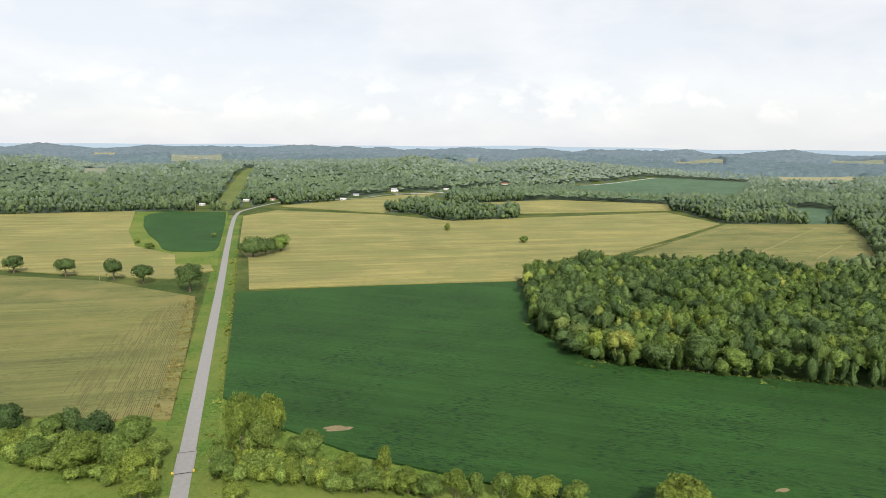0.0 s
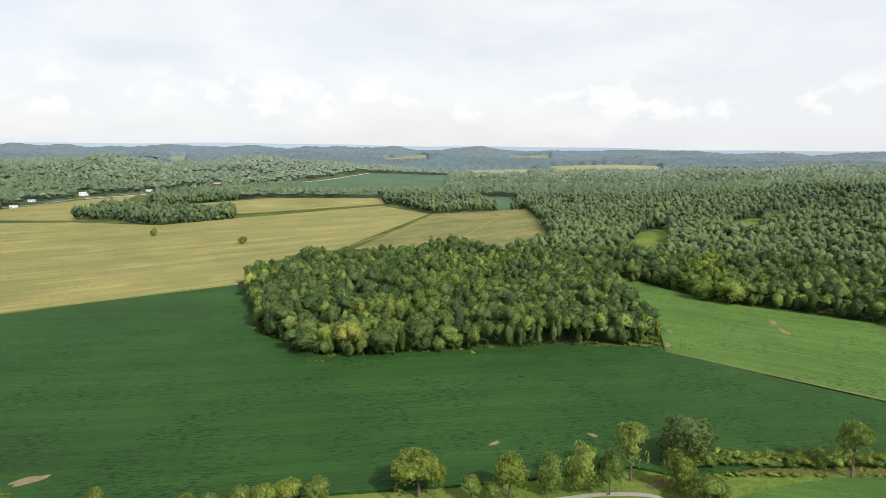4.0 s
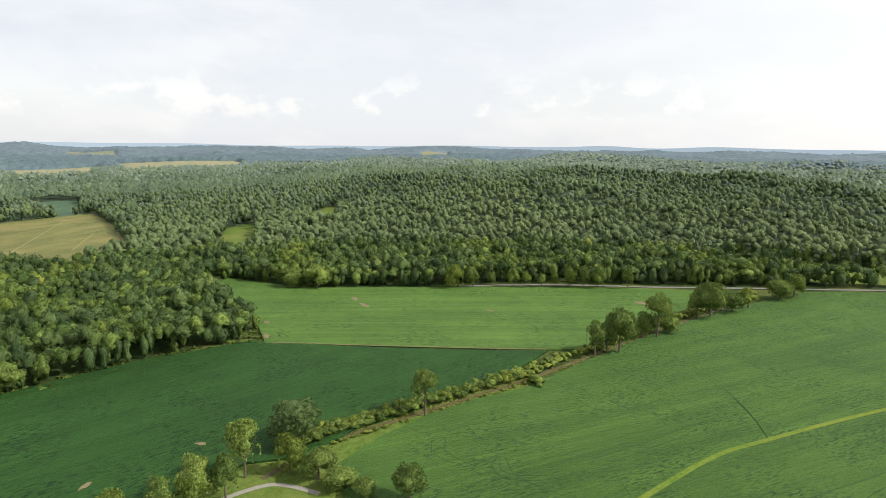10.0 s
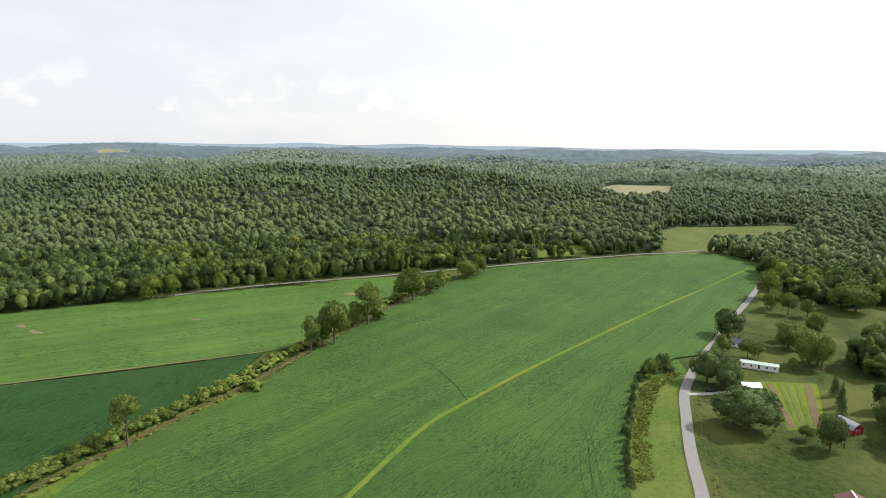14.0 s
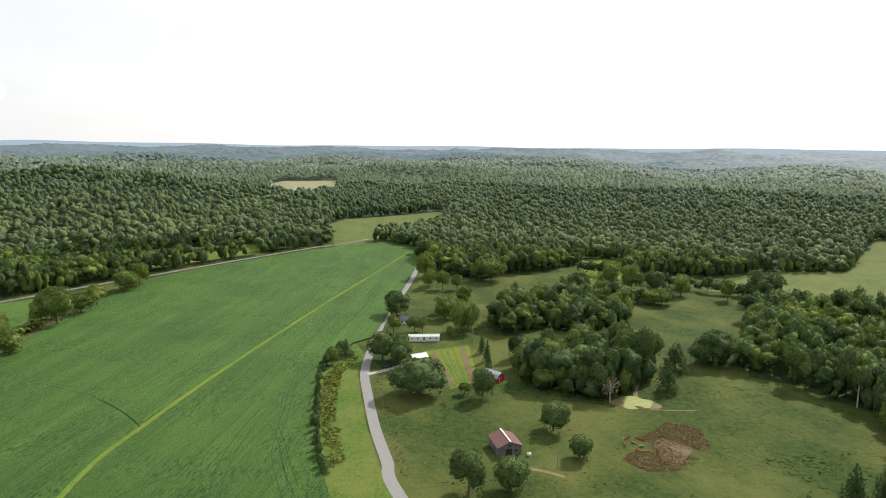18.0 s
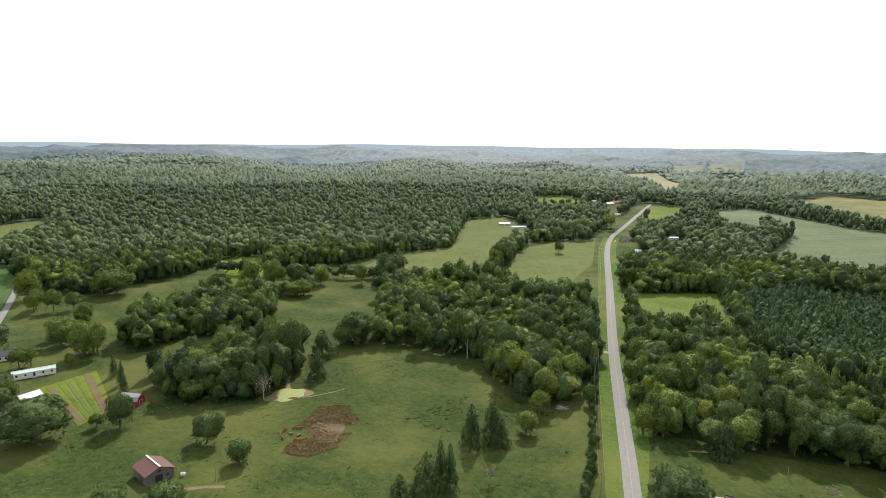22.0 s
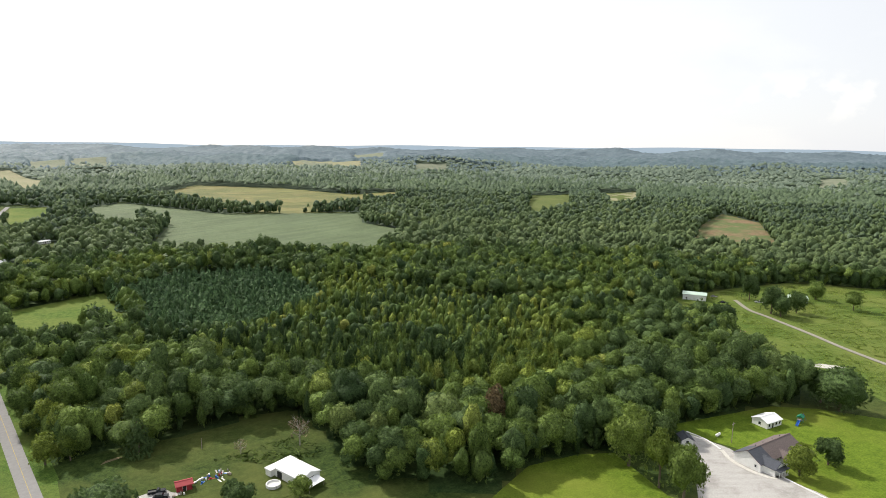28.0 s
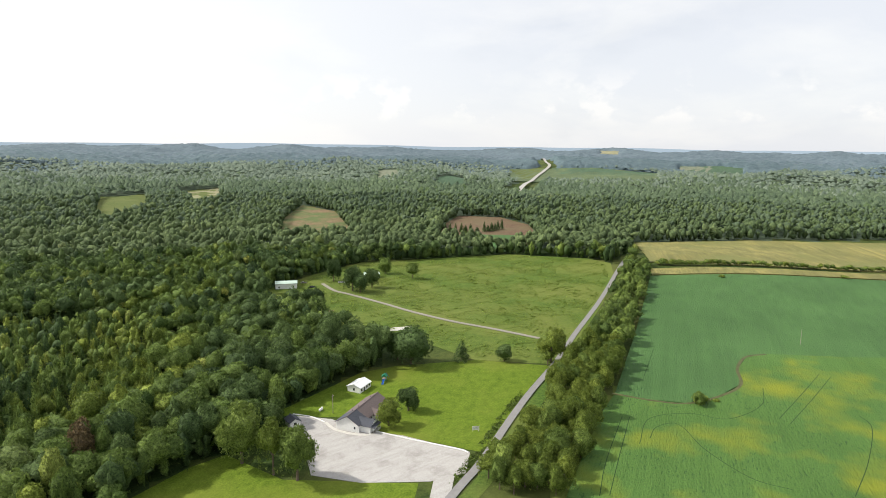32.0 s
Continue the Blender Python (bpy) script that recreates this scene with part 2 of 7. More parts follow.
# far grass and far crop, with haze painted in as paler, bluer colour
FAR_FIELD = grass_material("hazed_field_grass", (0.145, 0.168, 0.118), (0.185, 0.205, 0.145), (0.215, 0.22, 0.16), 0.05, 0.55)
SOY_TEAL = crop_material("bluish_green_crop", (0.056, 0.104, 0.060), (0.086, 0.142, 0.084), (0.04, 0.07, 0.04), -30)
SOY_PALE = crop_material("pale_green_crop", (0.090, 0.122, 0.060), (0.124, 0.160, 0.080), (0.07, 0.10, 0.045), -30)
GREENS = ((0.056, 0.098, 0.026), (0.170, 0.236, 0.058), (0.29, 0.31, 0.075))
# leaf green with middle-distance haze painted in
HAZE_BETWEEN = ((0.104, 0.146, 0.116), (0.162, 0.214, 0.166), (0.20, 0.245, 0.165))
DARKS = ((0.034, 0.065, 0.026), (0.088, 0.138, 0.047), (0.13, 0.175, 0.055))
YELLOWS = ((0.090, 0.136, 0.028), (0.192, 0.246, 0.050), (0.27, 0.28, 0.065))
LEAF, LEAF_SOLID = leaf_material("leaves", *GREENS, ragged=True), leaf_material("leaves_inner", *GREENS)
# haze painted into the leaf colour, faint on the hill, stronger up the slope
LEAF_HAZE_HILL = leaf_material("leaves_haze_hill", (0.058, 0.094, 0.044), (0.130, 0.182, 0.077), (0.215, 0.245, 0.086))
LEAF_HAZE_SLOPE = leaf_material("leaves_haze_slope", (0.084, 0.124, 0.078), (0.156, 0.208, 0.116), (0.215, 0.248, 0.120))
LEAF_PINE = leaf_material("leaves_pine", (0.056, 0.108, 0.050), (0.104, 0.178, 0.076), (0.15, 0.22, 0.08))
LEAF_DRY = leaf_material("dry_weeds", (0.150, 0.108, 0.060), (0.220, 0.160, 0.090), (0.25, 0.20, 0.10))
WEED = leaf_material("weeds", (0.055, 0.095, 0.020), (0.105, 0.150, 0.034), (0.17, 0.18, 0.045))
# crop green darkened to paint the shade in wheel tracks
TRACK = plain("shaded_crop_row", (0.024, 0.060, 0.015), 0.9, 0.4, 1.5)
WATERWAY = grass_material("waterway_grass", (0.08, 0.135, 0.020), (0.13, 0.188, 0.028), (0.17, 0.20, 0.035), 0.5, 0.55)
# haze painted ever paler and bluer into the farther leaves
LEAF_HAZE_BETWEEN = leaf_material("leaves_haze_between", *HAZE_BETWEEN)
LEAF_HAZE_FAR = leaf_material("leaves_haze_far", (0.112, 0.158, 0.178), (0.156, 0.210, 0.230), (0.18, 0.23, 0.225))
LEAF_HAZE_HORIZON = leaf_material("leaves_haze_horizon", (0.146, 0.190, 0.222), (0.184, 0.232, 0.264), (0.20, 0.245, 0.265))
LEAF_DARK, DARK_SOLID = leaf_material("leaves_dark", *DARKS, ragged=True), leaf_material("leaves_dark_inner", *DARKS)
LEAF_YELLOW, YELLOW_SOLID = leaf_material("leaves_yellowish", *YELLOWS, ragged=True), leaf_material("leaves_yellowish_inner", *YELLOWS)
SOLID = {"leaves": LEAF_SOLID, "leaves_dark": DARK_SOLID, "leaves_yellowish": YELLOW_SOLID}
LEAF_RUST = leaf_material("leaves_rusty", (0.12, 0.09, 0.05), (0.19, 0.138, 0.075), (0.22, 0.17, 0.08))
LEAF_BROWN = leaf_material("leaves_dry", (0.14, 0.115, 0.08), (0.22, 0.18, 0.13), (0.26, 0.20, 0.13))
BARK = plain("bark", (0.13, 0.10, 0.075), 0.95, 0.4, 4)
ASPHALT = plain("worn_asphalt", (0.222, 0.215, 0.21), 0.9, 0.12, 0.6)


def gravel_material():
    """Pale crushed stone: driven tracks, dusty and darker stained places, single stones."""
    k = Mat("pale_gravel", 0.95)
    p = k.coords()
    base = k.ramp(k.noise(p, 2.2, 6, 0.75), [(0.3, (0.31, 0.295, 0.28)), (0.7, (0.47, 0.455, 0.435))])
    base = k.mix(0.8, base, k.ramp(k.noise(p, 0.11, 6, 0.6), [(0.34, (0.72, 0.71, 0.69)), (0.5, (1.0, 1.0, 1.0))]), "MULTIPLY")
    base = k.mix(0.35, base, k.ramp(k.noise(k.coords((0.05, 0.6, 1), 25), 1.0, 3, 0.5), [(0.35, (0.78, 0.78, 0.76)), (0.6, (1.08, 1.08, 1.08))]), "MULTIPLY")
    k.bump(k.noise(p, 4.0, 3, 0.6), 0.05, 0.7)
    return k.colour(base)


GRAVEL = gravel_material()
BALLAST = plain("railway_ballast", (0.24, 0.225, 0.21), 0.95, 0.2, 0.8)
MUD = plain("creek_mud", (0.085, 0.088, 0.034), 0.8, 0.4, 0.4)
# far hills glow by themselves in a painted haze blue
RIDGE = Mat("glowing_haze_ridge", 1.0)
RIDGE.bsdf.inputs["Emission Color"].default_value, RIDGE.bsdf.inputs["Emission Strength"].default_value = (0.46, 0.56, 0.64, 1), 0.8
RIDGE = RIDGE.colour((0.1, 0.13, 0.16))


# ---- the lie of the land ----
def smooth(a, b, v):
    u = np.clip((v - a) / (b - a), 0, 1)
    return u * u * (3 - 2 * u)


HILLS = [(1130, 170, 250, 40), (1230, 640, 290, 30), (960, -90, 160, 26), (820, 330, 110, 16), (900, 560, 120, 14), (1900, 1100, 500, 20),
         (1500, -700, 380, 30), (700, -1250, 330, 22), (-640, -40, 100, 9), (-300, -1500, 420, 14), (2300, 700, 450, 20), (2400, -250, 450, 18),
         (2200, -1400, 420, 20), (-1000, 1650, 330, 30), (-330, 1950, 280, 28), (260, 2350, 260, 22), (-1300, 1150, 300, 18)]
CALM = []              # far clearings: turn from +y and half width in degrees, far end in metres


def fold(x, y, l):
    """Winding wooded ridges with gullies between them, 0 to 1, about l metres apart."""
    a = 1 - np.abs(np.sin(x / l + 0.9 * np.sin(y / (1.6 * l) + 0.7) + 0.35 * np.sin(y / (0.45 * l))))
    b = 1 - np.abs(np.sin((y + 0.4 * x) / (1.15 * l) + 0.8 * np.sin(x / (1.4 * l) + 2.1) + 0.3 * np.sin(x / (0.5 * l) + 1)))
    return 0.55 * a * a * (3 - 2 * a) + 0.45 * b * b * (3 - 2 * b)


def terrain(x, y):
    r = np.hypot(x, y)
    z = smooth(1150, 2100, r) * (11 + 9 * np.sin(x / 310 + 1.3) * np.sin(y / 270 + 0.4) + 6 * np.sin((x + y) / 190)
                                + 5 * np.sin((x - 1.7 * y) / 240 + 2))
    z = z + 50 * np.clip((r - 1450) / 3300, 0, 1) ** 1.25 + smooth(3200, 4700, r) * (3.5 * np.sin(np.arctan2(y, x) * 17) + 3 * np.sin(np.arctan2(y, x) * 41 + 1))
    hills = 0.0
    for hx, hy, s, h in HILLS:
        hills = hills + h * np.exp(-((x - hx) ** 2 + (y - hy) ** 2) / (2 * s * s))
    calm = 1.0
    turn = np.degrees(np.arctan2(-x, y))
    for a, w, far in CALM:
        off = np.abs((turn - a + 180) % 360 - 180)
        calm = calm * (1 - smooth(w + 2.5, w + 0.3, off) * smooth(far + 500, far + 50, r))
    z = z + hills + (np.clip(hills - 12, 0, 40) / 40 * 22 * (fold(x, y, 95) - 0.45) + smooth(1300, 1900, r) * (30 * fold(x, y, 190) - 9)) * calm
    top = 56 + 0.0072 * r           # no crest stands above the eye's level far off
    z = np.where(z > top, top + 12 * np.tanh((z - top) / 12), z)
    return z * smooth(380, 620, r)


def inside(poly, x, y):
    """Which of the points lie in the polygon."""
    x, y = np.asarray(x, float), np.asarray(y, float)
    hit = np.zeros(x.shape, bool)
    for (ax, ay), (bx, by) in zip(poly, poly[1:] + poly[:1]):
        if ay != by:
            hit ^= ((ay > y) != (by > y)) & (x < (bx - ax) * (y - ay) / (by - ay) + ax)
    return hit


def near_line(line, x, y, d):
    x, y = np.asarray(x, float), np.asarray(y, float)
    hit = np.zeros(x.shape, bool)
    for (ax, ay), (bx, by) in zip(line, line[1:]):
        l2 = (bx - ax) ** 2 + (by - ay) ** 2
        u = np.clip(((x - ax) * (bx - ax) + (y - ay) * (by - ay)) / l2, 0, 1)
        hit |= np.hypot(x - ax - u * (bx - ax), y - ay - u * (by - ay)) < d
    return hit


def soften(line, steps=6):
    """A smooth curve through the points (Catmull-Rom)."""
    p = [np.array(q, float) for q in line]
    p = [2 * p[0] - p[1]] + p + [2 * p[-1] - p[-2]]
    out = []
    for a, b, c, d in zip(p, p[1:], p[2:], p[3:]):
        for k in range(steps):
            u = k / steps
            out.append(tuple(0.5 * (2 * b + (c - a) * u + (2 * a - 5 * b + 4 * c - d) * u * u + (3 * b - a - 3 * c + d) * u ** 3)))
    return out + [tuple(p[-2])]


VALLEY = [(-980, 170), (-900, 500), (-720, 900), (-640, 905), (-515, 1040), (-365, 1042), (-352, 1110), (-312, 1160), (-119, 1385), (-20, 1450), (20, 1245),
          (238, 1345), (454, 1262), (440, 1120), (440, 960), (590, 900), (522, 750), (432, 600), (345, 560), (357, 497), (375, 412), (378, 400), (398, 320),
          (428, 270), (475, 190), (535, 75), (570, -30), (605, -118), (645, -215), (662, -285), (560, -300), (569, -295), (483, -278), (450, -293), (455, -331), (447, -368), (459, -421), (409, -433), (360, -478), (347, -550), (310, -622), (388, -831), (353, -895), (279, -799), (230, -720), (183, -790), (150, -780), (135, -690), (98, -520), (62, -364),
          (50, -300), (35, -255), (-8, -262), (-55, -266), (-65, -206), (-70, -190), (-107, -169), (-127, -171), (-167, -173), (-178, -167), (-210, -169)]
VALLEY += [(-231, -176), (-269, -171), (-288, -177), (-300, -223), (-327, -253), (-372, -343), (-444, -348), (-510, -343), (-562, -293), (-623, -228), (-599, -143),
           (-570, -90), (-613, -95), (-760, -128), (-880, 0)]
ROAD_N = [(-88, 191), (-100.5, 231), (-116.7, 283), (-144.7, 373), (-189, 515), (-243, 686), (-302, 877), (-337, 1001), (-346, 1079), (-318, 1220), (-260, 1264), (-176, 1326), (-122, 1409), (-20, 1483)]
ROAD_S = [(28, -194), (36, -225), (52, -286), (72, -364), (108, -517), (147, -681), (165, -783), (169, -872), (176, -1026), (183, -1190)]
ROAD_W = [(175, -84), (198, -90), (225, -97), (259, -108), (287, -118), (315, -133), (354, -156), (377, -171), (473, -239), (535, -279)]
ROAD_E = [(-174, -82), (-200, -82), (-239, -85), (-274, -87), (-322, -88), (-379, -92), (-464, -96)]
RAIL = [(457, 218), (498, 150), (530, 70), (562, -6), (575, -41), (608, -123), (647, -219), (644, -219), (659, -255), (674, -286)]
CREEK = [(152, 149), (183, 146), (206, 136), (233, 123), (267, 107), (287, 97), (291, 96), (345, 76), (405, 53), (461, 30), (533, -4)]
HEDGE = [(330, -129), (321, -112), (293, -96), (254, -81), (223, -71), (201, -66)]
ROAD_MAIN = [(-5, -75)] + ROAD_N
ROAD_S = [(-5, -75)] + ROAD_S
ROAD_W = [(-5, -75), (85, -78)] + ROAD_W
ROAD_E = [(-5, -75), (-90, -80)] + ROAD_E + [(-560, -102), (-640, -106)]

FIELDS = []            # name, polygon, material, canopy height, label, category


def field(name, poly, mat, height, label, category="field"):
    FIELDS.append((name, poly, mat, height, label, category))


field("soy_north", [(-102, 273), (-163, 476), (-67, 502), (65, 527), (67, 479), (59, 381), (85, 324), (145, 308), (208, 293), (265, 264), (285, 207), (308, 153), (334, 102), (274, 110), (199, 142), (172, 144), (157, 161), (107, 172), (25, 198), (-32, 220), (-66, 242), (-64, 239), (-92, 264)],
      SOY, 0.9, "deep green soybean field with thin drill rows")
field("soy_east", [(266, 254), (301, 295), (348, 390), (384, 407), (385, 360), (393, 317), (422, 269), (469, 188), (517, 88), (532, 36), (449, 44), (349, 82), (334, 105), (310, 157), (282, 219)],
      SOY_EAST, 0.9, "bright green soybean field below the wood")
field("soy_big", [(171, 131), (198, 129), (224, 122), (249, 111), (275, 95), (376, 62), (466, 25), (521, -9), (565, -40), (601, -122), (636, -221), (657, -298), (603, -316), (509, -261), (402, -188), (339, -145), (334, -130), (310, -101), (243, -76), (197, -65), (150, -57), (105, -15), (118, 70), (152, 112)],
      SOY_LIGHT, 0.9, "broad green soybean field crossed by a grass waterway")
field("stubble_west", [(-560, 560), (-289, 512), (-190, 462), (-153, 361), (-116, 249), (-140, 248), (-175, 250), (-360, 215)],
      TAN_GREEN, 0.9, "ripening yellow-green crop field beside the road")
field("tan_west", [(-900, 850), (-513, 1026), (-416, 810), (-348, 690), (-282, 640), (-258, 586), (-225, 588), (-212, 561), (-237, 524), (-333, 538), (-640, 610)],
      TAN, 0.8, "ripe tan crop field in the valley")
field("soy_west", [(-466, 958), (-473, 996), (-459, 1031), (-364, 1032), (-312, 876), (-257, 700), (-250, 667), (-262, 659), (-296, 660), (-312, 677), (-336, 720), (-376, 781), (-418, 855)],
      SOY, 0.9, "small dark green soybean field by the road")
field("bank_west", [(-473, 914), (-505, 1018), (-366, 1049), (-277, 769), (-217, 583), (-259, 575), (-339, 679), (-409, 784)],
      MEADOW, 0.35, "weedy yellow-green bank round a small field")
field("tan_north", [(-157, 489), (-68, 508), (65, 532), (129, 645), (190, 668), (429, 952), (403, 1113), (125, 1004), (14, 957), (-99, 1032), (-291, 1075), (-321, 987), (-230, 687), (-198, 619)],
      TAN, 0.8, "wide golden ripe crop field")
field("tan_slope", [(206, 661), (440, 952), (624, 950), (550, 799), (440, 608), (349, 587)],
      TAN_GREEN, 0.8, "pale ripening field with wheel tracks")
field("tan_strip", [(17, 1233), (238, 1336), (456, 1263), (427, 1151), (143, 1072), (36, 1128)],
      TAN, 0.8, "narrow tan field before a line of trees")
field("tan_upper", [(-309, 1142), (-119, 1371), (-20, 1445), (-102, 1058)],
      TAN, 0.8, "tan field beside the bending road")
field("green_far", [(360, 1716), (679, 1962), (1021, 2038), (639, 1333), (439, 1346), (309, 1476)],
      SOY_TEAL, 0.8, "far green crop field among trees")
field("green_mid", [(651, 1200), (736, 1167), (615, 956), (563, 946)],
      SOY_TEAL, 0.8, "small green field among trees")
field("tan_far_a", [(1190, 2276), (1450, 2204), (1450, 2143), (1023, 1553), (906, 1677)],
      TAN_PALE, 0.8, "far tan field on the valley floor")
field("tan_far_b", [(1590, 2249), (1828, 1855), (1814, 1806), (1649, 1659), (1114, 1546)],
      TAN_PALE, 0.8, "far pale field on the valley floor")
field("glade_a", [(594, 627), (643, 631), (612, 590), (513, 498), (450, 461), (431, 489)],
      MEADOW, 0.15, "light green glade enclosed by woods")
field("glade_b", [(722, 591), (772, 597), (775, 574), (659, 502), (645, 530)],
      MEADOW, 0.15, "small light green glade on the slope")
field("meadow_se", [(766, -264), (814, -310), (878, -484), (860, -515), (721, -398), (683, -312), (652, -276), (610, -223)],
      HAY, 0.15, "light green meadow behind the railway trees")
field("valley_meadow", [(625, 21), (602, -59), (633, -147), (677, -157), (672, -66), (685, 22)],
      MEADOW, 0.15, "narrow light green meadow between railway and hill")
field("tan_se", [(1410, -357), (1476, -405), (1411, -515), (1161, -423), (1028, -282), (1026, -254)],
      TAN_PALE, 0.5, "far tan clearing in the forest")
field("hay_a", [(388, -831), (353, -895), (279, -799), (272, -661), (240, -567), (217, -464), (273, -461), (326, -437), (347, -550), (310, -622)],
      HAY, 0.15, "smooth grazed pasture on a rise")
field("hay_b", [(242, -633), (221, -701), (183, -778), (145, -607), (140, -463), (177, -457)],
      HAY, 0.15, "pale grazed pasture beside the road")
field("hay_c", [(474, -435), (470, -463), (445, -471), (383, -398), (401, -377)],
      LAWN, 0.15, "bright green glade between woods")
field("hay_d", [(435, -2214), (336, -2281), (168, -1747), (173, -1360)],
      TAN_PALE, 4.0, "far yellow field on a rise")
field("lawn_s", [(95, -496), (65, -516), (27, -537), (0, -418), (49, -398), (79, -440)],
      MEADOW, 0.12, "bright mown grass beside the road")
# the darker pasture grass partly stands in for shade on the yard
field("lawn_yard", [(31, -240), (-12, -257), (-55, -264), (-63, -235), (-64, -204), (-70, -197), (24, -191), (29, -227)],
      GRASS, 0.1, "patchy mown yard beside the road")
field("soy_south", [(80, -1126), (22, -1211), (-125, -1004), (-330, -960), (-292, -849), (-322, -764), (-205, -563), (-152, -620), (-94, -636), (-3, -693), (-40, -919)],
      SOY_PALE, 0.6, "pale green crop field beyond the woods")
field("tan_south", [(-20, -1319), (-125, -1535), (-300, -1418), (-404, -1245), (-527, -1282), (-447, -1101), (-222, -972), (-134, -1072)],
      TAN_GREEN, 0.6, "tan field beyond the woods")
field("glade_c", [(-672, -984), (-787, -1088), (-876, -1116), (-681, -867), (-564, -794), (-559, -828)],
      HAY, 0.15, "bright green clearing in the forest")
field("glade_d", [(-989, -1144), (-1121, -1171), (-861, -893), (-791, -890)],
      TAN_PALE, 0.15, "tan clearing in the forest")
field("clearcut_a", [(-767, -659), (-937, -762), (-881, -646), (-651, -442), (-588, -455), (-582, -518)],
      CUT, 0.1, "cleared patch of bare reddish soil in the forest")
field("clearcut_b", [(-839, -409), (-939, -434), (-953, -366), (-886, -294), (-727, -220), (-670, -246), (-660, -337)],
      TILLED, 0.1, "cleared patch of brown soil in the forest")
field("hill_meadow", [(-372, -343), (-444, -348), (-510, -343), (-562, -293), (-623, -228), (-619, -142), (-600, -115), (-548, -101), (-466, -93), (-351, -86), (-317, -88), (-303, -129), (-315, -164), (-315, -212), (-335, -256)],
      MEADOW, 0.09, "rough green meadow on a low hill")
field("church_lawn", [(-196, -180), (-257, -174), (-274, -163), (-303, -129), (-314, -88), (-236, -83), (-208, -86), (-205, -128), (-208, -152)],
      LAWN, 0.08, "smooth bright green mown lawn")
field("church_lawn_near", [(-125, -177), (-147, -176), (-161, -171), (-157, -140), (-177, -96), (-169, -93), (-120, -85), (-85, -110), (-90, -158), (-106, -167)],
      LAWN, 0.08, "smooth bright green mown lawn beside the woods")
field("gravel_lot", [(-200, -172), (-205, -154), (-202, -136), (-206, -119), (-206, -89), (-191, -84), (-180, -93), (-168, -114), (-164, -133), (-177, -146)],
      GRAVEL, 0.12, "pale gravel parking lot with wheel marks")
field("soy_northeast", [(-558, -72), (-730, 270), (-460, 180), (-451, 150), (-406, 60), (-389, 16), (-379, 6), (-356, 2), (-331, 4), (-310, -5), (-294, -18), (-290, -34), (-290, -50), (-385, -57)],
      SOY_GREEN, 0.9, "even green soybean field behind a drain")
field("tan_northeast", [(-760, -119), (-874, 7), (-1010, 330), (-800, 300), (-635, -7), (-613, -80)],
      TAN, 0.8, "tan crop field beyond a hedge")
field("tan_northeast_strip", [(-584, -76), (-780, 290), (-745, 285), (-563, -71)],
      TAN, 0.8, "narrow strip of tan grass along a hedge")
field("powerline_cut", [(-600, 1911), (-610, 2033), (-451, 1390), (-371, 1066), (-403, 1082), (-470, 1319)],
      HAY, 0.2, "grass strip cut through the wooded hill")
field("far_field_e", [(-2303, -842), (-2447, -556), (-2368, -302), (-1776, -225), (-1938, -555), (-1914, -709)],
      SOY_PALE, 4.0, "far green field beside the road")
field("glade_e", [(399, -1146), (356, -1214), (304, -1175), (275, -1032), (337, -995)],
      LAWN, 0.15, "bright green clearing among houses")
field("shed_glade", [(-375, -347), (-396, -324), (-330, -262), (-320, -288)],
      MEADOW, 0.15, "rough grass round a farm shed")
field("glade_f", [(178, -1167), (131, -1179), (108, -1125), (108, -956), (132, -832)],
      MEADOW, 0.15, "grassy slope beside the road")
field("soy_south_b", [(80, -1107), (51, -1179), (1, -1183), (-1, -907), (37, -900)],
      SOY_PALE, 0.6, "pale green crop field behind trees")
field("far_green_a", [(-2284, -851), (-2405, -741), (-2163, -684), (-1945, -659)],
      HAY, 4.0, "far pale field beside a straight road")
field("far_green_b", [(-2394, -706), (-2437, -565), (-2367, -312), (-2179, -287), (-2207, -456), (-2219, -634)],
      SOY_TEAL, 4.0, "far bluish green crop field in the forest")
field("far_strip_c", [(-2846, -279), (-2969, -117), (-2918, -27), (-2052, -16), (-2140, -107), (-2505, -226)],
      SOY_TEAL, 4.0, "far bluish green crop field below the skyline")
field("cut_strip", [(-741, -340), (-771, -264), (-649, -230), (-625, -246), (-699, -316)],
      SOY_GREEN, 0.4, "green strip of crop beside tilled soil")
field("glade_g", [(-680, -999), (-797, -1150), (-898, -1147), (-711, -912), (-576, -819)],
      HAY, 0.15, "bright green clearing between tall woods")
field("glade_h", [(-947, -1168), (-1097, -1156), (-903, -944), (-855, -933)],
      HAY, 0.15, "pale dry clearing between tall woods")
field("soy_northeast_near", [(-192, -47), (-261, -51), (-288, -50), (-288, -34), (-292, -18), (-308, -5), (-329, 4), (-354, 2), (-377, 6), (-390, 16.5), (-407, 60.5), (-452, 150.5), (-300, 190), (-190, 150)],
      SOY_YELLOW, 0.896, "soybean field turning yellow in patches")

for _, poly, *_ in FIELDS:
    ends = [math.hypot(*p) for p in poly]
    if max(ends) > 1340:
        turns = [math.degrees(math.atan2(-p[0], p[1])) for p in poly]
        if max(turns) - min(turns) > 180:
            turns = [t % 360 for t in turns]
        CALM.append(((max(turns) + min(turns)) / 2, (max(turns) - min(turns)) / 2, max(ends)))

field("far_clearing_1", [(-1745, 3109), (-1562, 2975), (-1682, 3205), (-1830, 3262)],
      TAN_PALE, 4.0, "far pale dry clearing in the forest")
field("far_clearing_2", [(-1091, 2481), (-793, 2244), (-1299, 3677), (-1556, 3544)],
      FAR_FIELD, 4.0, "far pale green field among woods")
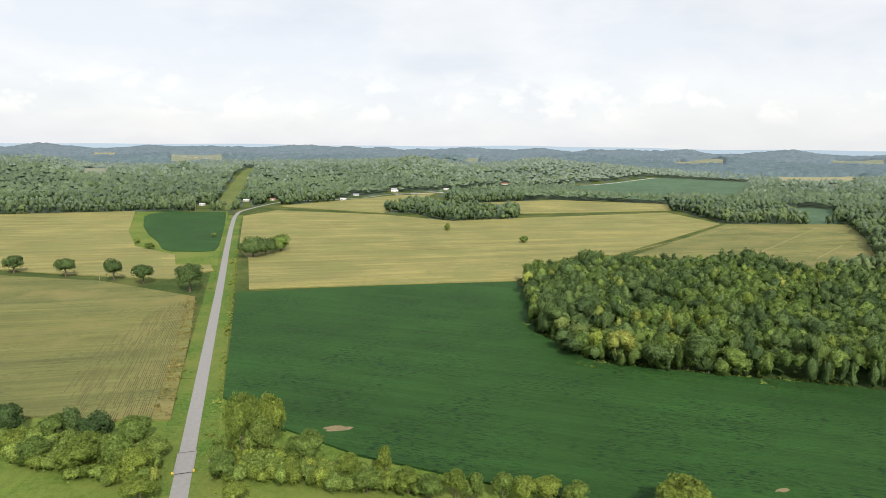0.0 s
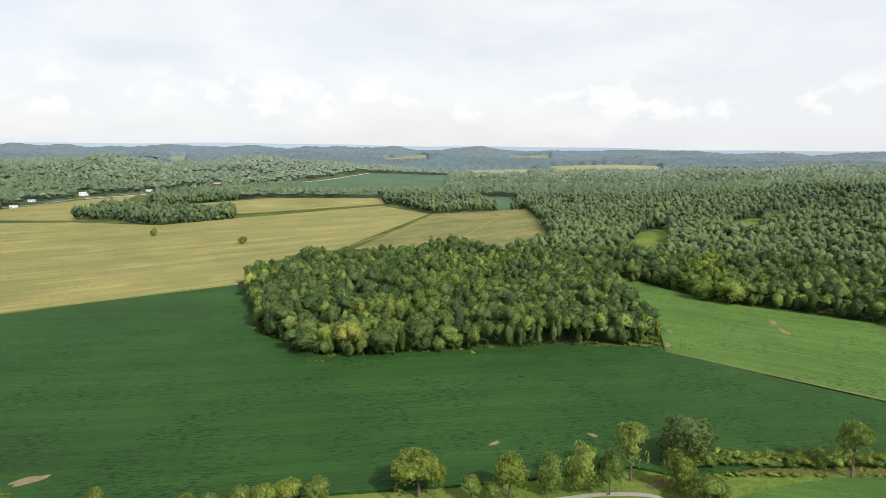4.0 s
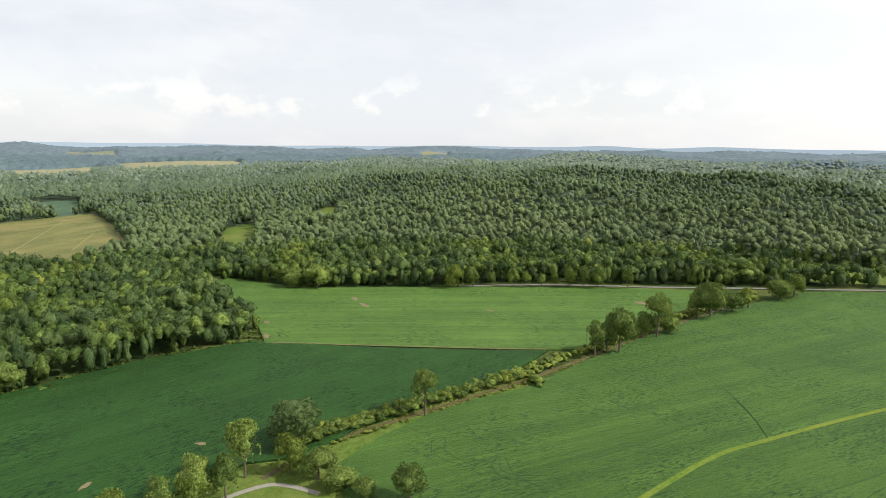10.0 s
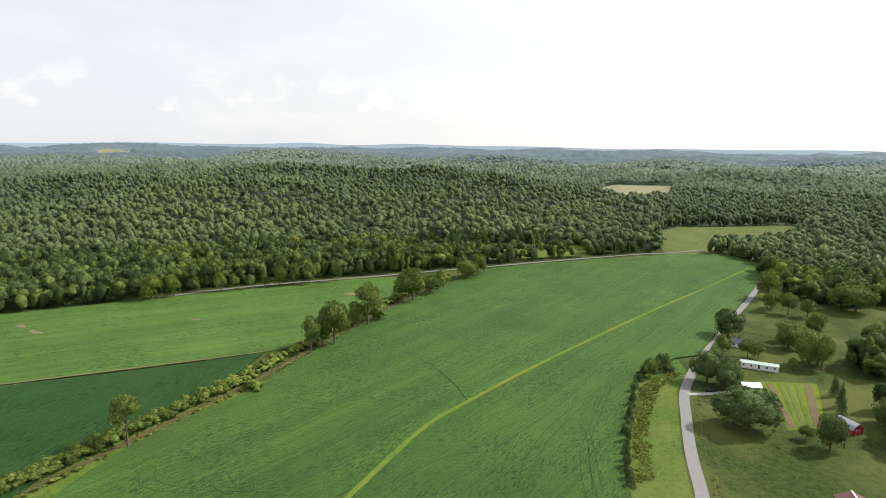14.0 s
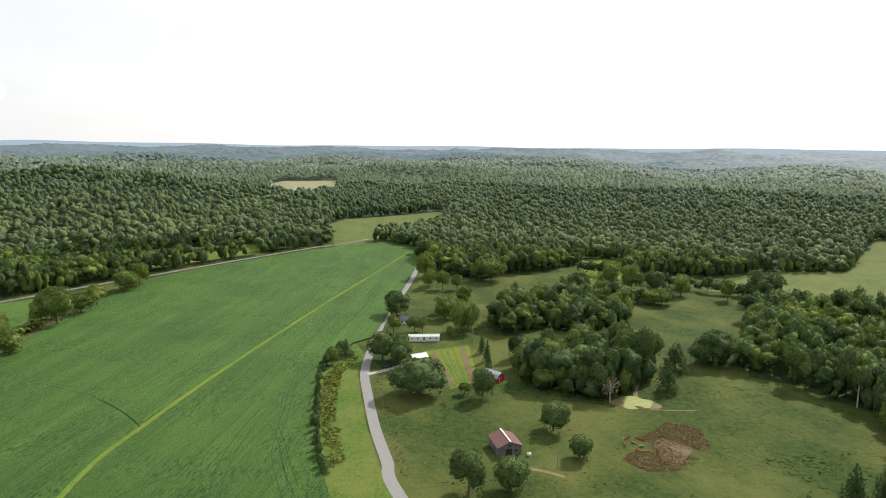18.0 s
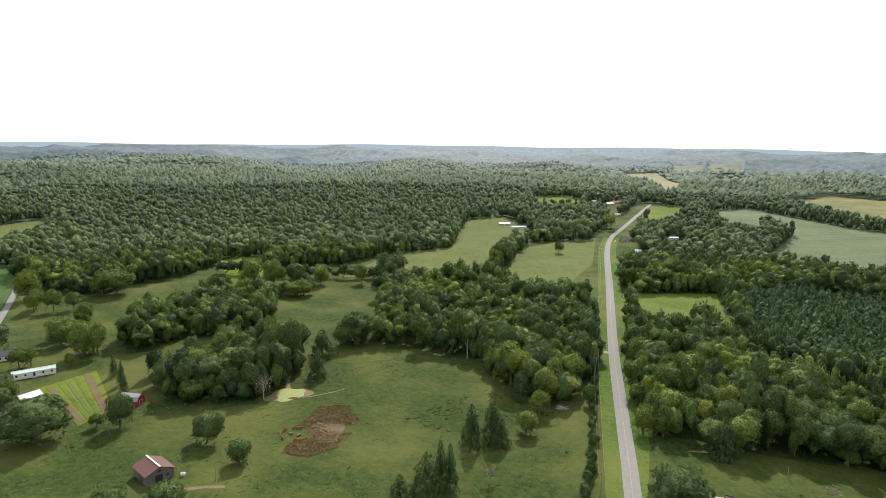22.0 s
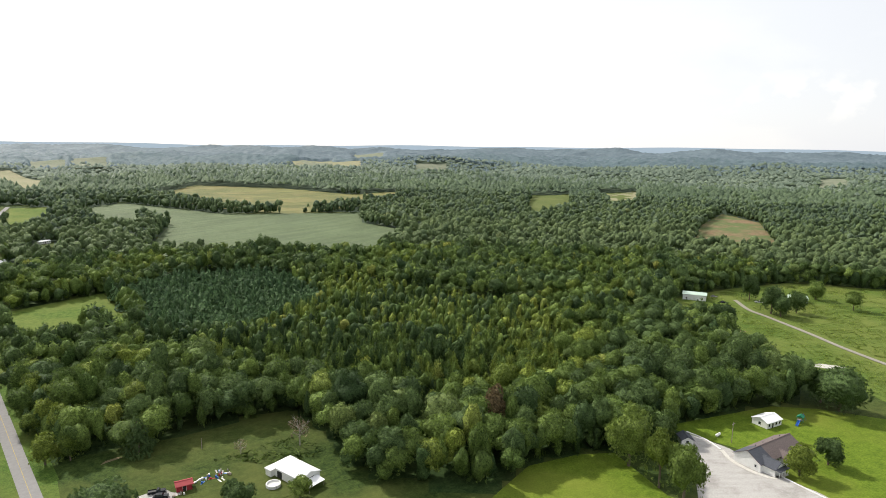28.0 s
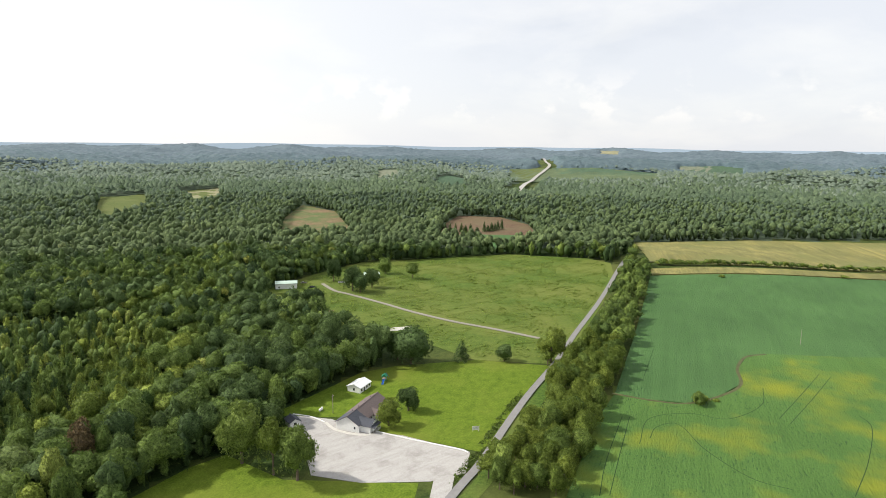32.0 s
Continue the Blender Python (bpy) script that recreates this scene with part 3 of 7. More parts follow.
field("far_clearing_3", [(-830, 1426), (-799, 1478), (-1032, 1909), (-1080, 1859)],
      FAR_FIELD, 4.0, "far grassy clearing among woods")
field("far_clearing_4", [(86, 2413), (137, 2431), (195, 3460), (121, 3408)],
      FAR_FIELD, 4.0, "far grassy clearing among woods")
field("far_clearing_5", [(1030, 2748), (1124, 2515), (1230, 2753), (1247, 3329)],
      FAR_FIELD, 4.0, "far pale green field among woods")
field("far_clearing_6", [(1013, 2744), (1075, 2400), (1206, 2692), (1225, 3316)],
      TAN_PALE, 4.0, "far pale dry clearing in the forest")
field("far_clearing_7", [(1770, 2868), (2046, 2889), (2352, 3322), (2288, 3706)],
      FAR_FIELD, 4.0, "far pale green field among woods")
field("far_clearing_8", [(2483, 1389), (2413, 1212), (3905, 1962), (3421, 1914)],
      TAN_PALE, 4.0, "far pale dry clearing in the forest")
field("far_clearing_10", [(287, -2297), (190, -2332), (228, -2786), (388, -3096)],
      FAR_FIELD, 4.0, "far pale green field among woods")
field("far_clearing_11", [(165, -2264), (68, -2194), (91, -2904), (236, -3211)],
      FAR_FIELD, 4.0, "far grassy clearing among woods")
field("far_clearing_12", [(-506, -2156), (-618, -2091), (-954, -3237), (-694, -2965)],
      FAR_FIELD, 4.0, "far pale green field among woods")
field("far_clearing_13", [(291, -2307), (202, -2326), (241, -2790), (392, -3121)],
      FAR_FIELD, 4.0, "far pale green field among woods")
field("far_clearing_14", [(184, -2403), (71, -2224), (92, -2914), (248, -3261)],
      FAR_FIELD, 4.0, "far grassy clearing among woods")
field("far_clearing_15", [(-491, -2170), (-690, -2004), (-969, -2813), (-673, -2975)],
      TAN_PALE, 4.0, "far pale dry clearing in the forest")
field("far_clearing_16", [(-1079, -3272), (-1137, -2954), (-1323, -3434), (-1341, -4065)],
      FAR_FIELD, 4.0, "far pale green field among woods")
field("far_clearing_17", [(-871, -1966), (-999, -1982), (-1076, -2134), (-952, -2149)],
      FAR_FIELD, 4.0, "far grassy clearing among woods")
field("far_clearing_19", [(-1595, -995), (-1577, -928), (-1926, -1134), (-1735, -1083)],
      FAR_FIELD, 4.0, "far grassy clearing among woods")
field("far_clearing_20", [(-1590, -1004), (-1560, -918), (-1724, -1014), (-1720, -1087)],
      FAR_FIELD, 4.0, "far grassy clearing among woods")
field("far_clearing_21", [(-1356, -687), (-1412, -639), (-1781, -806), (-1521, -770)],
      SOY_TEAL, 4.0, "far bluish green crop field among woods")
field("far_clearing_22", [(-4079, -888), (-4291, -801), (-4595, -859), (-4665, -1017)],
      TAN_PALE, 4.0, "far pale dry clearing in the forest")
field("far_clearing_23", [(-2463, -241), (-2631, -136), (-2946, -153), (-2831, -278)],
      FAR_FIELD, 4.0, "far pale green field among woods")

VALLEY_ROAD = [(-109, 1401), (20, 1475), (270, 1694), (424, 1760), (545, 1846), (664, 1950)]
WOODS_BY = {}
WOODS_BY["wood_block"] = [(68, 515), (60, 377), (73, 336), (98, 318), (148, 306), (214, 292), (264, 270), (291, 281), (286, 281), (343, 397), (388, 426), (370, 515), (291, 569), (188, 577), (124, 568), (76, 533)]
WOODS_BY["wood_c"] = [(221, -291), (209, -316), (255, -389), (264, -429), (227, -458), (182, -469), (146, -485), (107, -444), (69, -307), (75, -261), (104, -272), (134, -302), (184, -300)]
WOODS_BY["cluster_a"] = [(329, -223), (357, -277), (360, -329), (333, -339), (311, -335), (278, -294), (275, -265), (309, -253), (301, -216)]
WOODS_BY["cluster_b"] = [(259, -249), (253, -267), (225, -262), (207, -241), (198, -209), (210, -191), (233, -182), (258, -191), (255, -215)]
WOODS_BY["wood_pine"] = [(71, -407), (39, -450), (-2, -470), (-10, -519), (25, -549), (99, -520), (116, -591), (-227, -723), (-84, -239), (-65, -206), (-52, -232), (-40, -260), (-8, -261), (5, -252), (30, -253), (43, -270), (55, -323)]
WOODS_BY["wood_mid"] = [(117, -690), (-136, -651), (-424, -384), (-368, -344), (-327, -253), (-291, -224), (-298, -223), (-288, -177), (-269, -171), (-231, -176), (-210, -169), (-178, -167), (-167, -173), (-127, -171), (-107, -169), (-69, -199), (-4, -204), (-38, -225)]
WOODS_BY["strip_a"] = [(-103, 1075), (-43, 1046), (5, 956), (119, 996), (134, 1099), (16, 1125), (-56, 1225)]
WOODS_BY["strip_b"] = [(419, 1141), (550, 1024), (616, 1137), (567, 1254), (462, 1259)]
WOODS_BY["strip_c"] = [(244, -701), (267, -808), (228, -864), (183, -750)]
WOODS_BY["strip_d"] = [(230, -547), (249, -636), (262, -741), (246, -705), (221, -581), (212, -518)]
WOODS_BY["lane_belt"] = [(-180, -78), (-232, -76), (-322, -79), (-428, -84), (-593, -99), (-600, -79), (-384, -58), (-261, -51), (-193, -48), (-184, -64)]
WOODS_BY["pines"] = [(5, -527), (-76, -558), (-163, -476), (-257, -341), (-183, -230), (-111, -235), (-59, -296), (3, -360)]
WOODS_BY["yard_hedge"] = [(44, -277), (30, -256), (7, -252), (-3, -255), (-3, -267), (33, -284)]


HOUSE_SPOTS = [(320, -811), (292, -792), (243, -1176), (279, -1162), (246, -1141), (203, -996), (143, -767), (117, -692), (94, -807), (-442, 1131), (-388, 1215), (-344, 1245),
               (-207, 1275), (-193, 1367), (-118, 1475), (7, 1512), (169, 1707), (-114, 1447), (731, 970), (-388, -334), (-456, -296)]


def wooded(x, y):
    """True where trees stand close together."""
    x, y = np.asarray(x, float), np.asarray(y, float)
    w = ~inside(VALLEY, x, y)
    for _, poly, *_ in FIELDS:
        w &= ~inside(poly, x, y)
    for line, clear in ((ROAD_N, 14), (ROAD_S[:6], 10), (ROAD_S[5:], 24), (ROAD_W, 9), (ROAD_E, 9), (RAIL, 9)):
        w &= ~near_line(line, x, y, clear)
    w &= ~near_line(VALLEY_ROAD, x, y, 34)
    w &= np.hypot(x + 125, y + 202) > 6.5
    w &= ~near_line([(-388, 1074), (-460, 1355), (-605, 1972)], x, y, 22)
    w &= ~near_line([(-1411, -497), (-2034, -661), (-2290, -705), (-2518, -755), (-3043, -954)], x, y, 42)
    open_ground = np.zeros(x.shape, bool)
    for _, poly, *_ in FIELDS:
        open_ground |= inside(poly, x, y)
    for key, poly in WOODS_BY.items():
        if key == "lane_belt":
            continue
        here = inside(poly, x, y)
        w |= here & ~open_ground if key in ("wood_pine", "wood_mid", "pines", "wood_c") else here
    for hx, hy in HOUSE_SPOTS:
        r = math.hypot(hx, hy)
        along = (x * hx + y * hy) / r
        across = np.abs(x * hy - y * hx) / r
        w &= ~((across < 13) & (along < r + 12) & (along > r * 0.885 - 8))
    return w & (np.hypot(x, y) > 120)


def mesh_object(name, verts, faces, mat=None, attrs=None):
    """One mesh from numpy vertices and an (n, 3) or (n, 4) array of faces."""
    verts, faces = np.asarray(verts, np.float32), np.asarray(faces, np.int32)
    me = bpy.data.meshes.new(name)
    n, k = faces.shape
    me.vertices.add(len(verts)); me.vertices.foreach_set("co", verts.ravel())
    me.loops.add(n * k); me.loops.foreach_set("vertex_index", faces.ravel())
    me.polygons.add(n)
    me.polygons.foreach_set("loop_start", np.arange(0, n * k, k, dtype=np.int32))
    me.polygons.foreach_set("loop_total", np.full(n, k, np.int32))
    me.update(calc_edges=True)
    for m in (mat if isinstance(mat, (list, tuple)) else [mat]):
        if m:
            me.materials.append(m)
    for key, values in (attrs or {}).items():
        at = me.attributes.new(key, "FLOAT", "POINT")
        at.data.foreach_set("value", np.asarray(values, np.float32))
    return new(name, me)


def build_ground():
    na = 540
    radii = [6.0]
    while radii[-1] < 4900:
        radii.append(radii[-1] * 1.035 + 2.5)
    radii = np.array(radii); radii[-1] = 4920
    ang = np.arange(na) / na * 2 * math.pi
    R, A = np.meshgrid(radii, ang, indexing="ij")
    x, y = R * np.cos(A), R * np.sin(A)
    z = terrain(x, y)
    v = np.stack([x, y, z], -1).reshape(-1, 3)
    nr = len(radii)
    i, j = np.meshgrid(np.arange(nr - 1), np.arange(na), indexing="ij")
    j2 = (j + 1) % na
    q = np.stack([i * na + j, i * na + j2, (i + 1) * na + j2, (i + 1) * na + j], -1).reshape(-1, 4)[:, ::-1]
    ob = mesh_object("ground", v, q, [GRASS, FLOOR, UNDER_SHADED, MEADOW])
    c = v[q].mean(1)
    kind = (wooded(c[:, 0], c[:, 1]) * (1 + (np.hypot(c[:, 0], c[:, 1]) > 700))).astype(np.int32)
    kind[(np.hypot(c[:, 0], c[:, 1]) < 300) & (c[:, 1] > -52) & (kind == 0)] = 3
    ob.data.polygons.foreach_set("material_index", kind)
    # the middle
    bm = bmesh.new(); bm.from_mesh(ob.data); bm.verts.ensure_lookup_table()
    bm.faces.new([bm.verts[k] for k in range(na)])
    bmesh.ops.recalc_face_normals(bm, faces=bm.faces[:])
    bm.to_mesh(ob.data); bm.free()
    ob.data.polygons.foreach_set("use_smooth", np.ones(len(ob.data.polygons), bool))
    tagged(ob, "rolling green pasture and woodland floor with tree shade in its colour, out to the horizon", "ground", kind="structure")


build_ground()


def drape(name, poly, mat, height, cell=None):
    """A slab that lies on the land: the canopy of a field, with its edges down to the ground."""
    bm = bmesh.new()
    f = bm.faces.new([bm.verts.new((px, py, 0)) for px, py in poly])
    bm.normal_update()
    if f.normal.z < 0:
        f.normal_flip()
    xs, ys = [p[0] for p in poly], [p[1] for p in poly]
    far = max(math.hypot(*q) for q in poly) > 390
    step = max(35, (max(xs) - min(xs)) / 24, (max(ys) - min(ys)) / 24) if far else 0
    if step:
        for lo, hi, nrm in ((min(xs), max(xs), (1, 0, 0)), (min(ys), max(ys), (0, 1, 0))):
            for k in range(1, int((hi - lo) / step) + 1):
                co = tuple(n * (lo + k * step) for n in nrm)
                bmesh.ops.bisect_plane(bm, geom=bm.verts[:] + bm.edges[:] + bm.faces[:], plane_co=co, plane_no=nrm)
    edge = [e for e in bm.edges if e.is_boundary]
    low = bmesh.ops.extrude_edge_only(bm, edges=edge)
    down = {g for g in low["geom"] if isinstance(g, bmesh.types.BMVert)}
    for w in bm.verts:
        w.co.z = float(terrain(w.co.x, w.co.y)) + (-0.3 if w in down else height)
    bmesh.ops.triangulate(bm, faces=[q for q in bm.faces if len(q.verts) > 4])
    me = bpy.data.meshes.new(name)
    bm.to_mesh(me); bm.free()
    me.materials.append(mat)
    return new(name, me)


for fname, fpoly, fmat, fheight, flabel, fcat in FIELDS:
    tagged(drape(fname, fpoly, fmat, fheight), flabel, fcat, kind="structure")


def ribbon(name, line, width, z, mat, steps=8, thick=0.25):
    """A strip of even width that follows a curve on the land."""
    pts = soften(line, steps)
    bm = bmesh.new()
    rows = []
    for k, (px, py) in enumerate(pts):
        a, b = pts[max(k - 1, 0)], pts[min(k + 1, len(pts) - 1)]
        dx, dy = b[0] - a[0], b[1] - a[1]
        n = math.hypot(dx, dy) or 1
        nx, ny = -dy / n * width / 2, dx / n * width / 2
        h = float(terrain(px, py)) + z
        rows.append([bm.verts.new((px + nx, py + ny, h - thick)), bm.verts.new((px + nx, py + ny, h)), bm.verts.new((px - nx, py - ny, h)), bm.verts.new((px - nx, py - ny, h - thick))])
    for a, b in zip(rows, rows[1:]):
        for k in range(3):
            bm.faces.new((a[k], b[k], b[k + 1], a[k + 1]))
    bmesh.ops.recalc_face_normals(bm, faces=bm.faces[:])
    me = bpy.data.meshes.new(name)
    bm.to_mesh(me); bm.free()
    me.materials.append(mat)
    return new(name, me)


for rname, rline, rw, rz, rmat, rlabel in (
        ("road_main", ROAD_MAIN, 6.0, 0.12, ASPHALT, "straight pale grey country road between fields"),
        ("road_south", ROAD_S, 6.0, 0.13, ASPHALT, "pale grey two-lane country road running through woods"),
        ("road_west", ROAD_W, 4.7, 0.14, ASPHALT, "curving grey lane beside the soybean field"),
        ("road_east", ROAD_E, 3.3, 0.4, ASPHALT, "narrow grey lane beside a row of trees"),
        ("railway", RAIL, 4.2, 0.5, BALLAST, "pale ballast of a railway at the foot of a wooded hill")):
    tagged(ribbon(rname, rline, rw, rz, rmat), rlabel, "road" if "road" in rname else "railway", kind="structure")


# ---- woods ----
ICO_V = np.array([(0, 0, -1), (0.72, -0.53, -0.45), (-0.28, -0.85, -0.45), (-0.89, 0, -0.45), (-0.28, 0.85, -0.45), (0.72, 0.53, -0.45),
                  (0.28, -0.85, 0.45), (-0.72, -0.53, 0.45), (-0.72, 0.53, 0.45), (0.28, 0.85, 0.45), (0.89, 0, 0.45), (0, 0, 1)])
ICO_F = np.array([(0, 1, 2), (1, 0, 5), (0, 2, 3), (0, 3, 4), (0, 4, 5), (1, 5, 10), (2, 1, 6), (3, 2, 7), (4, 3, 8), (5, 4, 9),
                  (1, 10, 6), (2, 6, 7), (3, 7, 8), (4, 8, 9), (5, 9, 10), (6, 10, 11), (7, 6, 11), (8, 7, 11), (9, 8, 11), (10, 9, 11)])


def finer(V, F):
    """Each face of a ball split into four."""
    V, F, mid = [tuple(v) for v in V], [tuple(f) for f in F], {}

    def half(a, b):
        key = (min(a, b), max(a, b))
        if key not in mid:
            m = np.array(V[a]) + np.array(V[b])
            V.append(tuple(m / np.linalg.norm(m)))
            mid[key] = len(V) - 1
        return mid[key]

    out = []
    for a, b, c in F:
        d, e, f = half(a, b), half(b, c), half(c, a)
        out += [(a, d, f), (d, b, e), (f, e, c), (d, e, f)]
    return np.array(V), np.array(out)


ICO_V = ICO_V / np.linalg.norm(ICO_V, axis=1)[:, None]
BALLS = [(ICO_V, ICO_F)]
for _ in range(2):
    BALLS.append(finer(*BALLS[-1]))


def heap(rng, level, c, r, scale, low=-0.55):
    """A billowing leafy mass: the outer skin of a heap of lobes, open below."""
    V, F = BALLS[level]
    dot = V @ c.T
    under = r[None] ** 2 - (c ** 2).sum(1)[None] + dot ** 2
    reach = np.where(under > 0, dot + np.sqrt(np.clip(under, 0, None)), 0.25).max(1)
    V = V * (np.clip(reach, 0.25, 1.1) * scale * rng.uniform(0.86, 1.12, len(V)))[:, None]
    F = F[(BALLS[level][0][F][:, :, 2].mean(1) > low)]
    used, inv = np.unique(F, return_inverse=True)
    return V[used], inv.reshape(-1, 3)


def crown(rng, sprays, size, lobes, core=0.8, low=-0.9, tilt=0.24, cone=False, level=1, cut=-0.75):
    """A crown in the box from -1 to 1: a leafy mass of lobes (or a ragged cone) with leaf sprays over it. The mass comes first."""
    if cone:
        z = 1 - 2 * np.sqrt(rng.uniform(0, 1, sprays))
        a = rng.uniform(0, 2 * math.pi, sprays)
        r = ((1 - z) / 2) ** 0.72 * rng.uniform(0.7, 1.1, sprays) * (1 + 0.18 * np.sin(9 * z + 2 * a)) + 0.03
        p = np.stack([r * np.cos(a), r * np.sin(a), z], 1)
        n = np.stack([np.cos(a), np.sin(a), np.full(sprays, 1.15)], 1)
    else:
        d = rng.normal(size=(lobes, 3)); d[:, 2] = d[:, 2] * 0.75 + 0.22
        d /= np.linalg.norm(d, axis=1)[:, None]
        c = d * 0.58; c[0] = (0, 0, 0.5)
        r = rng.uniform(0.30, 0.50, lobes)
        pick = rng.choice(lobes, sprays, p=r ** 2 / (r ** 2).sum())
        n = rng.normal(size=(sprays, 3)); n[:, 2] += 0.3
        n += 0.6 * d[pick]
        n /= np.linalg.norm(n, axis=1)[:, None]
        p = c[pick] + n * (r[pick] * rng.uniform(0.86, 1.06, sprays))[:, None]
        skirt = rng.uniform(size=sprays) < 0.05
        a = rng.uniform(0, 2 * math.pi, sprays)
        q = np.stack([np.cos(a) * 0.8, np.sin(a) * 0.8, rng.uniform(low, -0.1, sprays)], 1)
        p[skirt] = q[skirt]; n[skirt] = (q * (1, 1, 0))[skirt]
    p, n = p[p[:, 2] > low], n[p[:, 2] > low]
    n = n / np.linalg.norm(n, axis=1)[:, None]
    m = n + rng.normal(scale=tilt, size=n.shape); m /= np.linalg.norm(m, axis=1)[:, None]
    u = np.cross(m, rng.normal(size=m.shape)); u /= np.linalg.norm(u, axis=1)[:, None]
    v = np.cross(m, u)
    s = size * rng.uniform(0.6, 1.4, len(p))
    tri = []
    for a0 in (0, 2.1, 4.2):
        aa = a0 + rng.uniform(-0.4, 0.4, len(p))
        tri.append(p + (u * np.cos(aa)[:, None] + v * np.sin(aa)[:, None]) * s[:, None])
    V = np.stack(tri, 1).reshape(-1, 3)
    Fc = np.arange(len(V)).reshape(-1, 3)
    if not core:
        return V, Fc, 0
    if cone:
        cv, cf = ICO_V * core * rng.uniform(0.85, 1.1, (12, 1)), ICO_F
        cv[:, :2] *= np.clip((1.15 - cv[:, 2:]) / 2, 0.05, 1) * 0.8
    else:
        cv, cf = heap(rng, level, c, r, core, cut)
    return np.concatenate([cv, V]), np.concatenate([cf, Fc + len(cv)]), len(cf)


def scatter(rng, r0, r1, spacing, jitter=0.42):
    """Points on a jittered grid in the ring between r0 and r1, where it is wooded."""
    n = int(2 * r1 / spacing) + 1
    g = (np.arange(n) - n / 2) * spacing
    x, y = np.meshgrid(g, g)
    x = x + (np.arange(n) % 2)[:, None] * spacing / 2
    x, y = x.ravel(), y.ravel()
    r = np.hypot(x, y)
    k = (r >= r0) & (r < r1)
    x, y = x[k] + rng.uniform(-jitter, jitter, k.sum()) * spacing, y[k] + rng.uniform(-jitter, jitter, k.sum()) * spacing
    a = np.degrees(np.arctan2(-x, y))
    k = ~((a > 42) & (a < 74))
    x, y = x[k], y[k]
    k = wooded(x, y)
    return x[k], y[k]


def plant(name, rng, x, y, shapes, radius, height, mat, label, tone=None, stem=0.35):
    """One object of many trees: each point gets one of the shapes, turned and scaled."""
    if len(x) == 0:
        return None
    z = terrain(x, y)
    vs, fs, ts, ms, soft, base = [], [], [], [], [], 0
    kind = rng.integers(0, len(shapes), len(x))
    rad = radius * rng.uniform(0.62, 1.35, len(x))
    hgt = height * rng.uniform(0.7, 1.28, len(x)) * (1 + 0.14 * np.sin(x / 21 + 1) * np.sin(y / 17) + 0.08 * np.sin((x + 2 * y) / 9))
    turn = rng.uniform(0, 2 * math.pi, len(x))
    if tone is None:
        tone = np.clip(rng.normal(0.38, 0.12, len(x)) + 0.12 * np.sin(x / 60) * np.sin(y / 47) + 0.14 * np.sin(x / 133 + 2 * np.sin(y / 210)) * np.sin(y / 117 + 1.5 * np.sin(x / 170)), 0, 0.97)
    for k, (V, Fc, mass) in enumerate(shapes):
        i = np.where(kind == k)[0]
        if not len(i):
            continue
        c, s = np.cos(turn[i])[:, None], np.sin(turn[i])[:, None]
        half = hgt[i] * (1 - stem) / 2
        X = (V[None, :, 0] * c - V[None, :, 1] * s) * rad[i][:, None] + x[i][:, None]
        Y = (V[None, :, 0] * s + V[None, :, 1] * c) * rad[i][:, None] + y[i][:, None]
        Z = V[None, :, 2] * half[:, None] + (z[i] + hgt[i] - half)[:, None]
        vs.append(np.stack([X, Y, Z], -1).reshape(-1, 3))
        fs.append((Fc[None] + (np.arange(len(i)) * len(V))[:, None, None] + base).reshape(-1, 3))
        ts.append(np.repeat(tone[i], len(V)))
        ms.append(np.tile((np.arange(len(Fc)) < mass).astype(np.int32), len(i)))
        soft.append(np.tile(np.arange(len(Fc)) < mass, len(i)))
        base += len(i) * len(V)
    ob = mesh_object(name, np.concatenate(vs), np.concatenate(fs), [mat, SOLID.get(mat.name, mat)], {"tone": np.concatenate(ts)})
    ob.data.polygons.foreach_set("use_smooth", np.concatenate(soft))
    if mat.name in SOLID:
        ob.data.polygons.foreach_set("material_index", np.concatenate(ms))
    return tagged(ob, label, "woodland", kind="stuff")


rng = np.random.default_rng(5)
NEAR = [crown(rng, 84, 0.19, 12, 0.86, tilt=1.1, level=1, cut=-0.4) for _ in range(14)]
CLOSE = [crown(rng, 640, 0.10, 18, 0.88, tilt=1.2, level=2, cut=-0.6) for _ in range(10)]
PINE = [crown(rng, 80, 0.22, 1, 0.8, cone=True) for _ in range(5)]
PINE_CLOSE = [crown(rng, 240, 0.15, 1, 0.75, tilt=0.8, cone=True) for _ in range(5)] + [crown(rng, 150, 0.15, 9, 0.88, tilt=1.0, level=1) for _ in range(3)]
MID = [crown(rng, 8, 0.24, 10, 1.0, level=1, cut=-0.2) for _ in range(14)]
MID_FAR = [crown(rng, 3, 0.3, 9, 1.0, level=0, cut=-0.3) for _ in range(14)]
EDGE_FAR = [crown(rng, 4, 0.3, 10, 1.0, level=0, cut=-1.1) for _ in range(8)]
EDGE = [crown(rng, 64, 0.18, 14, 0.9, tilt=1.1, level=1, cut=-0.95) for _ in range(8)]
SAPLING = [crown(rng, 30, 0.17, 8, 0.97, tilt=0.6, level=1, cut=-0.75) for _ in range(6)]
PINE_STAND = [crown(rng, 60, 0.3, 1, 0.9, cone=True) for _ in range(6)]
PINES = WOODS_BY["pines"]
PLANTATION = [(20, -395), (30, -500), (-20, -560), (-105, -550), (-125, -440), (-55, -385)]


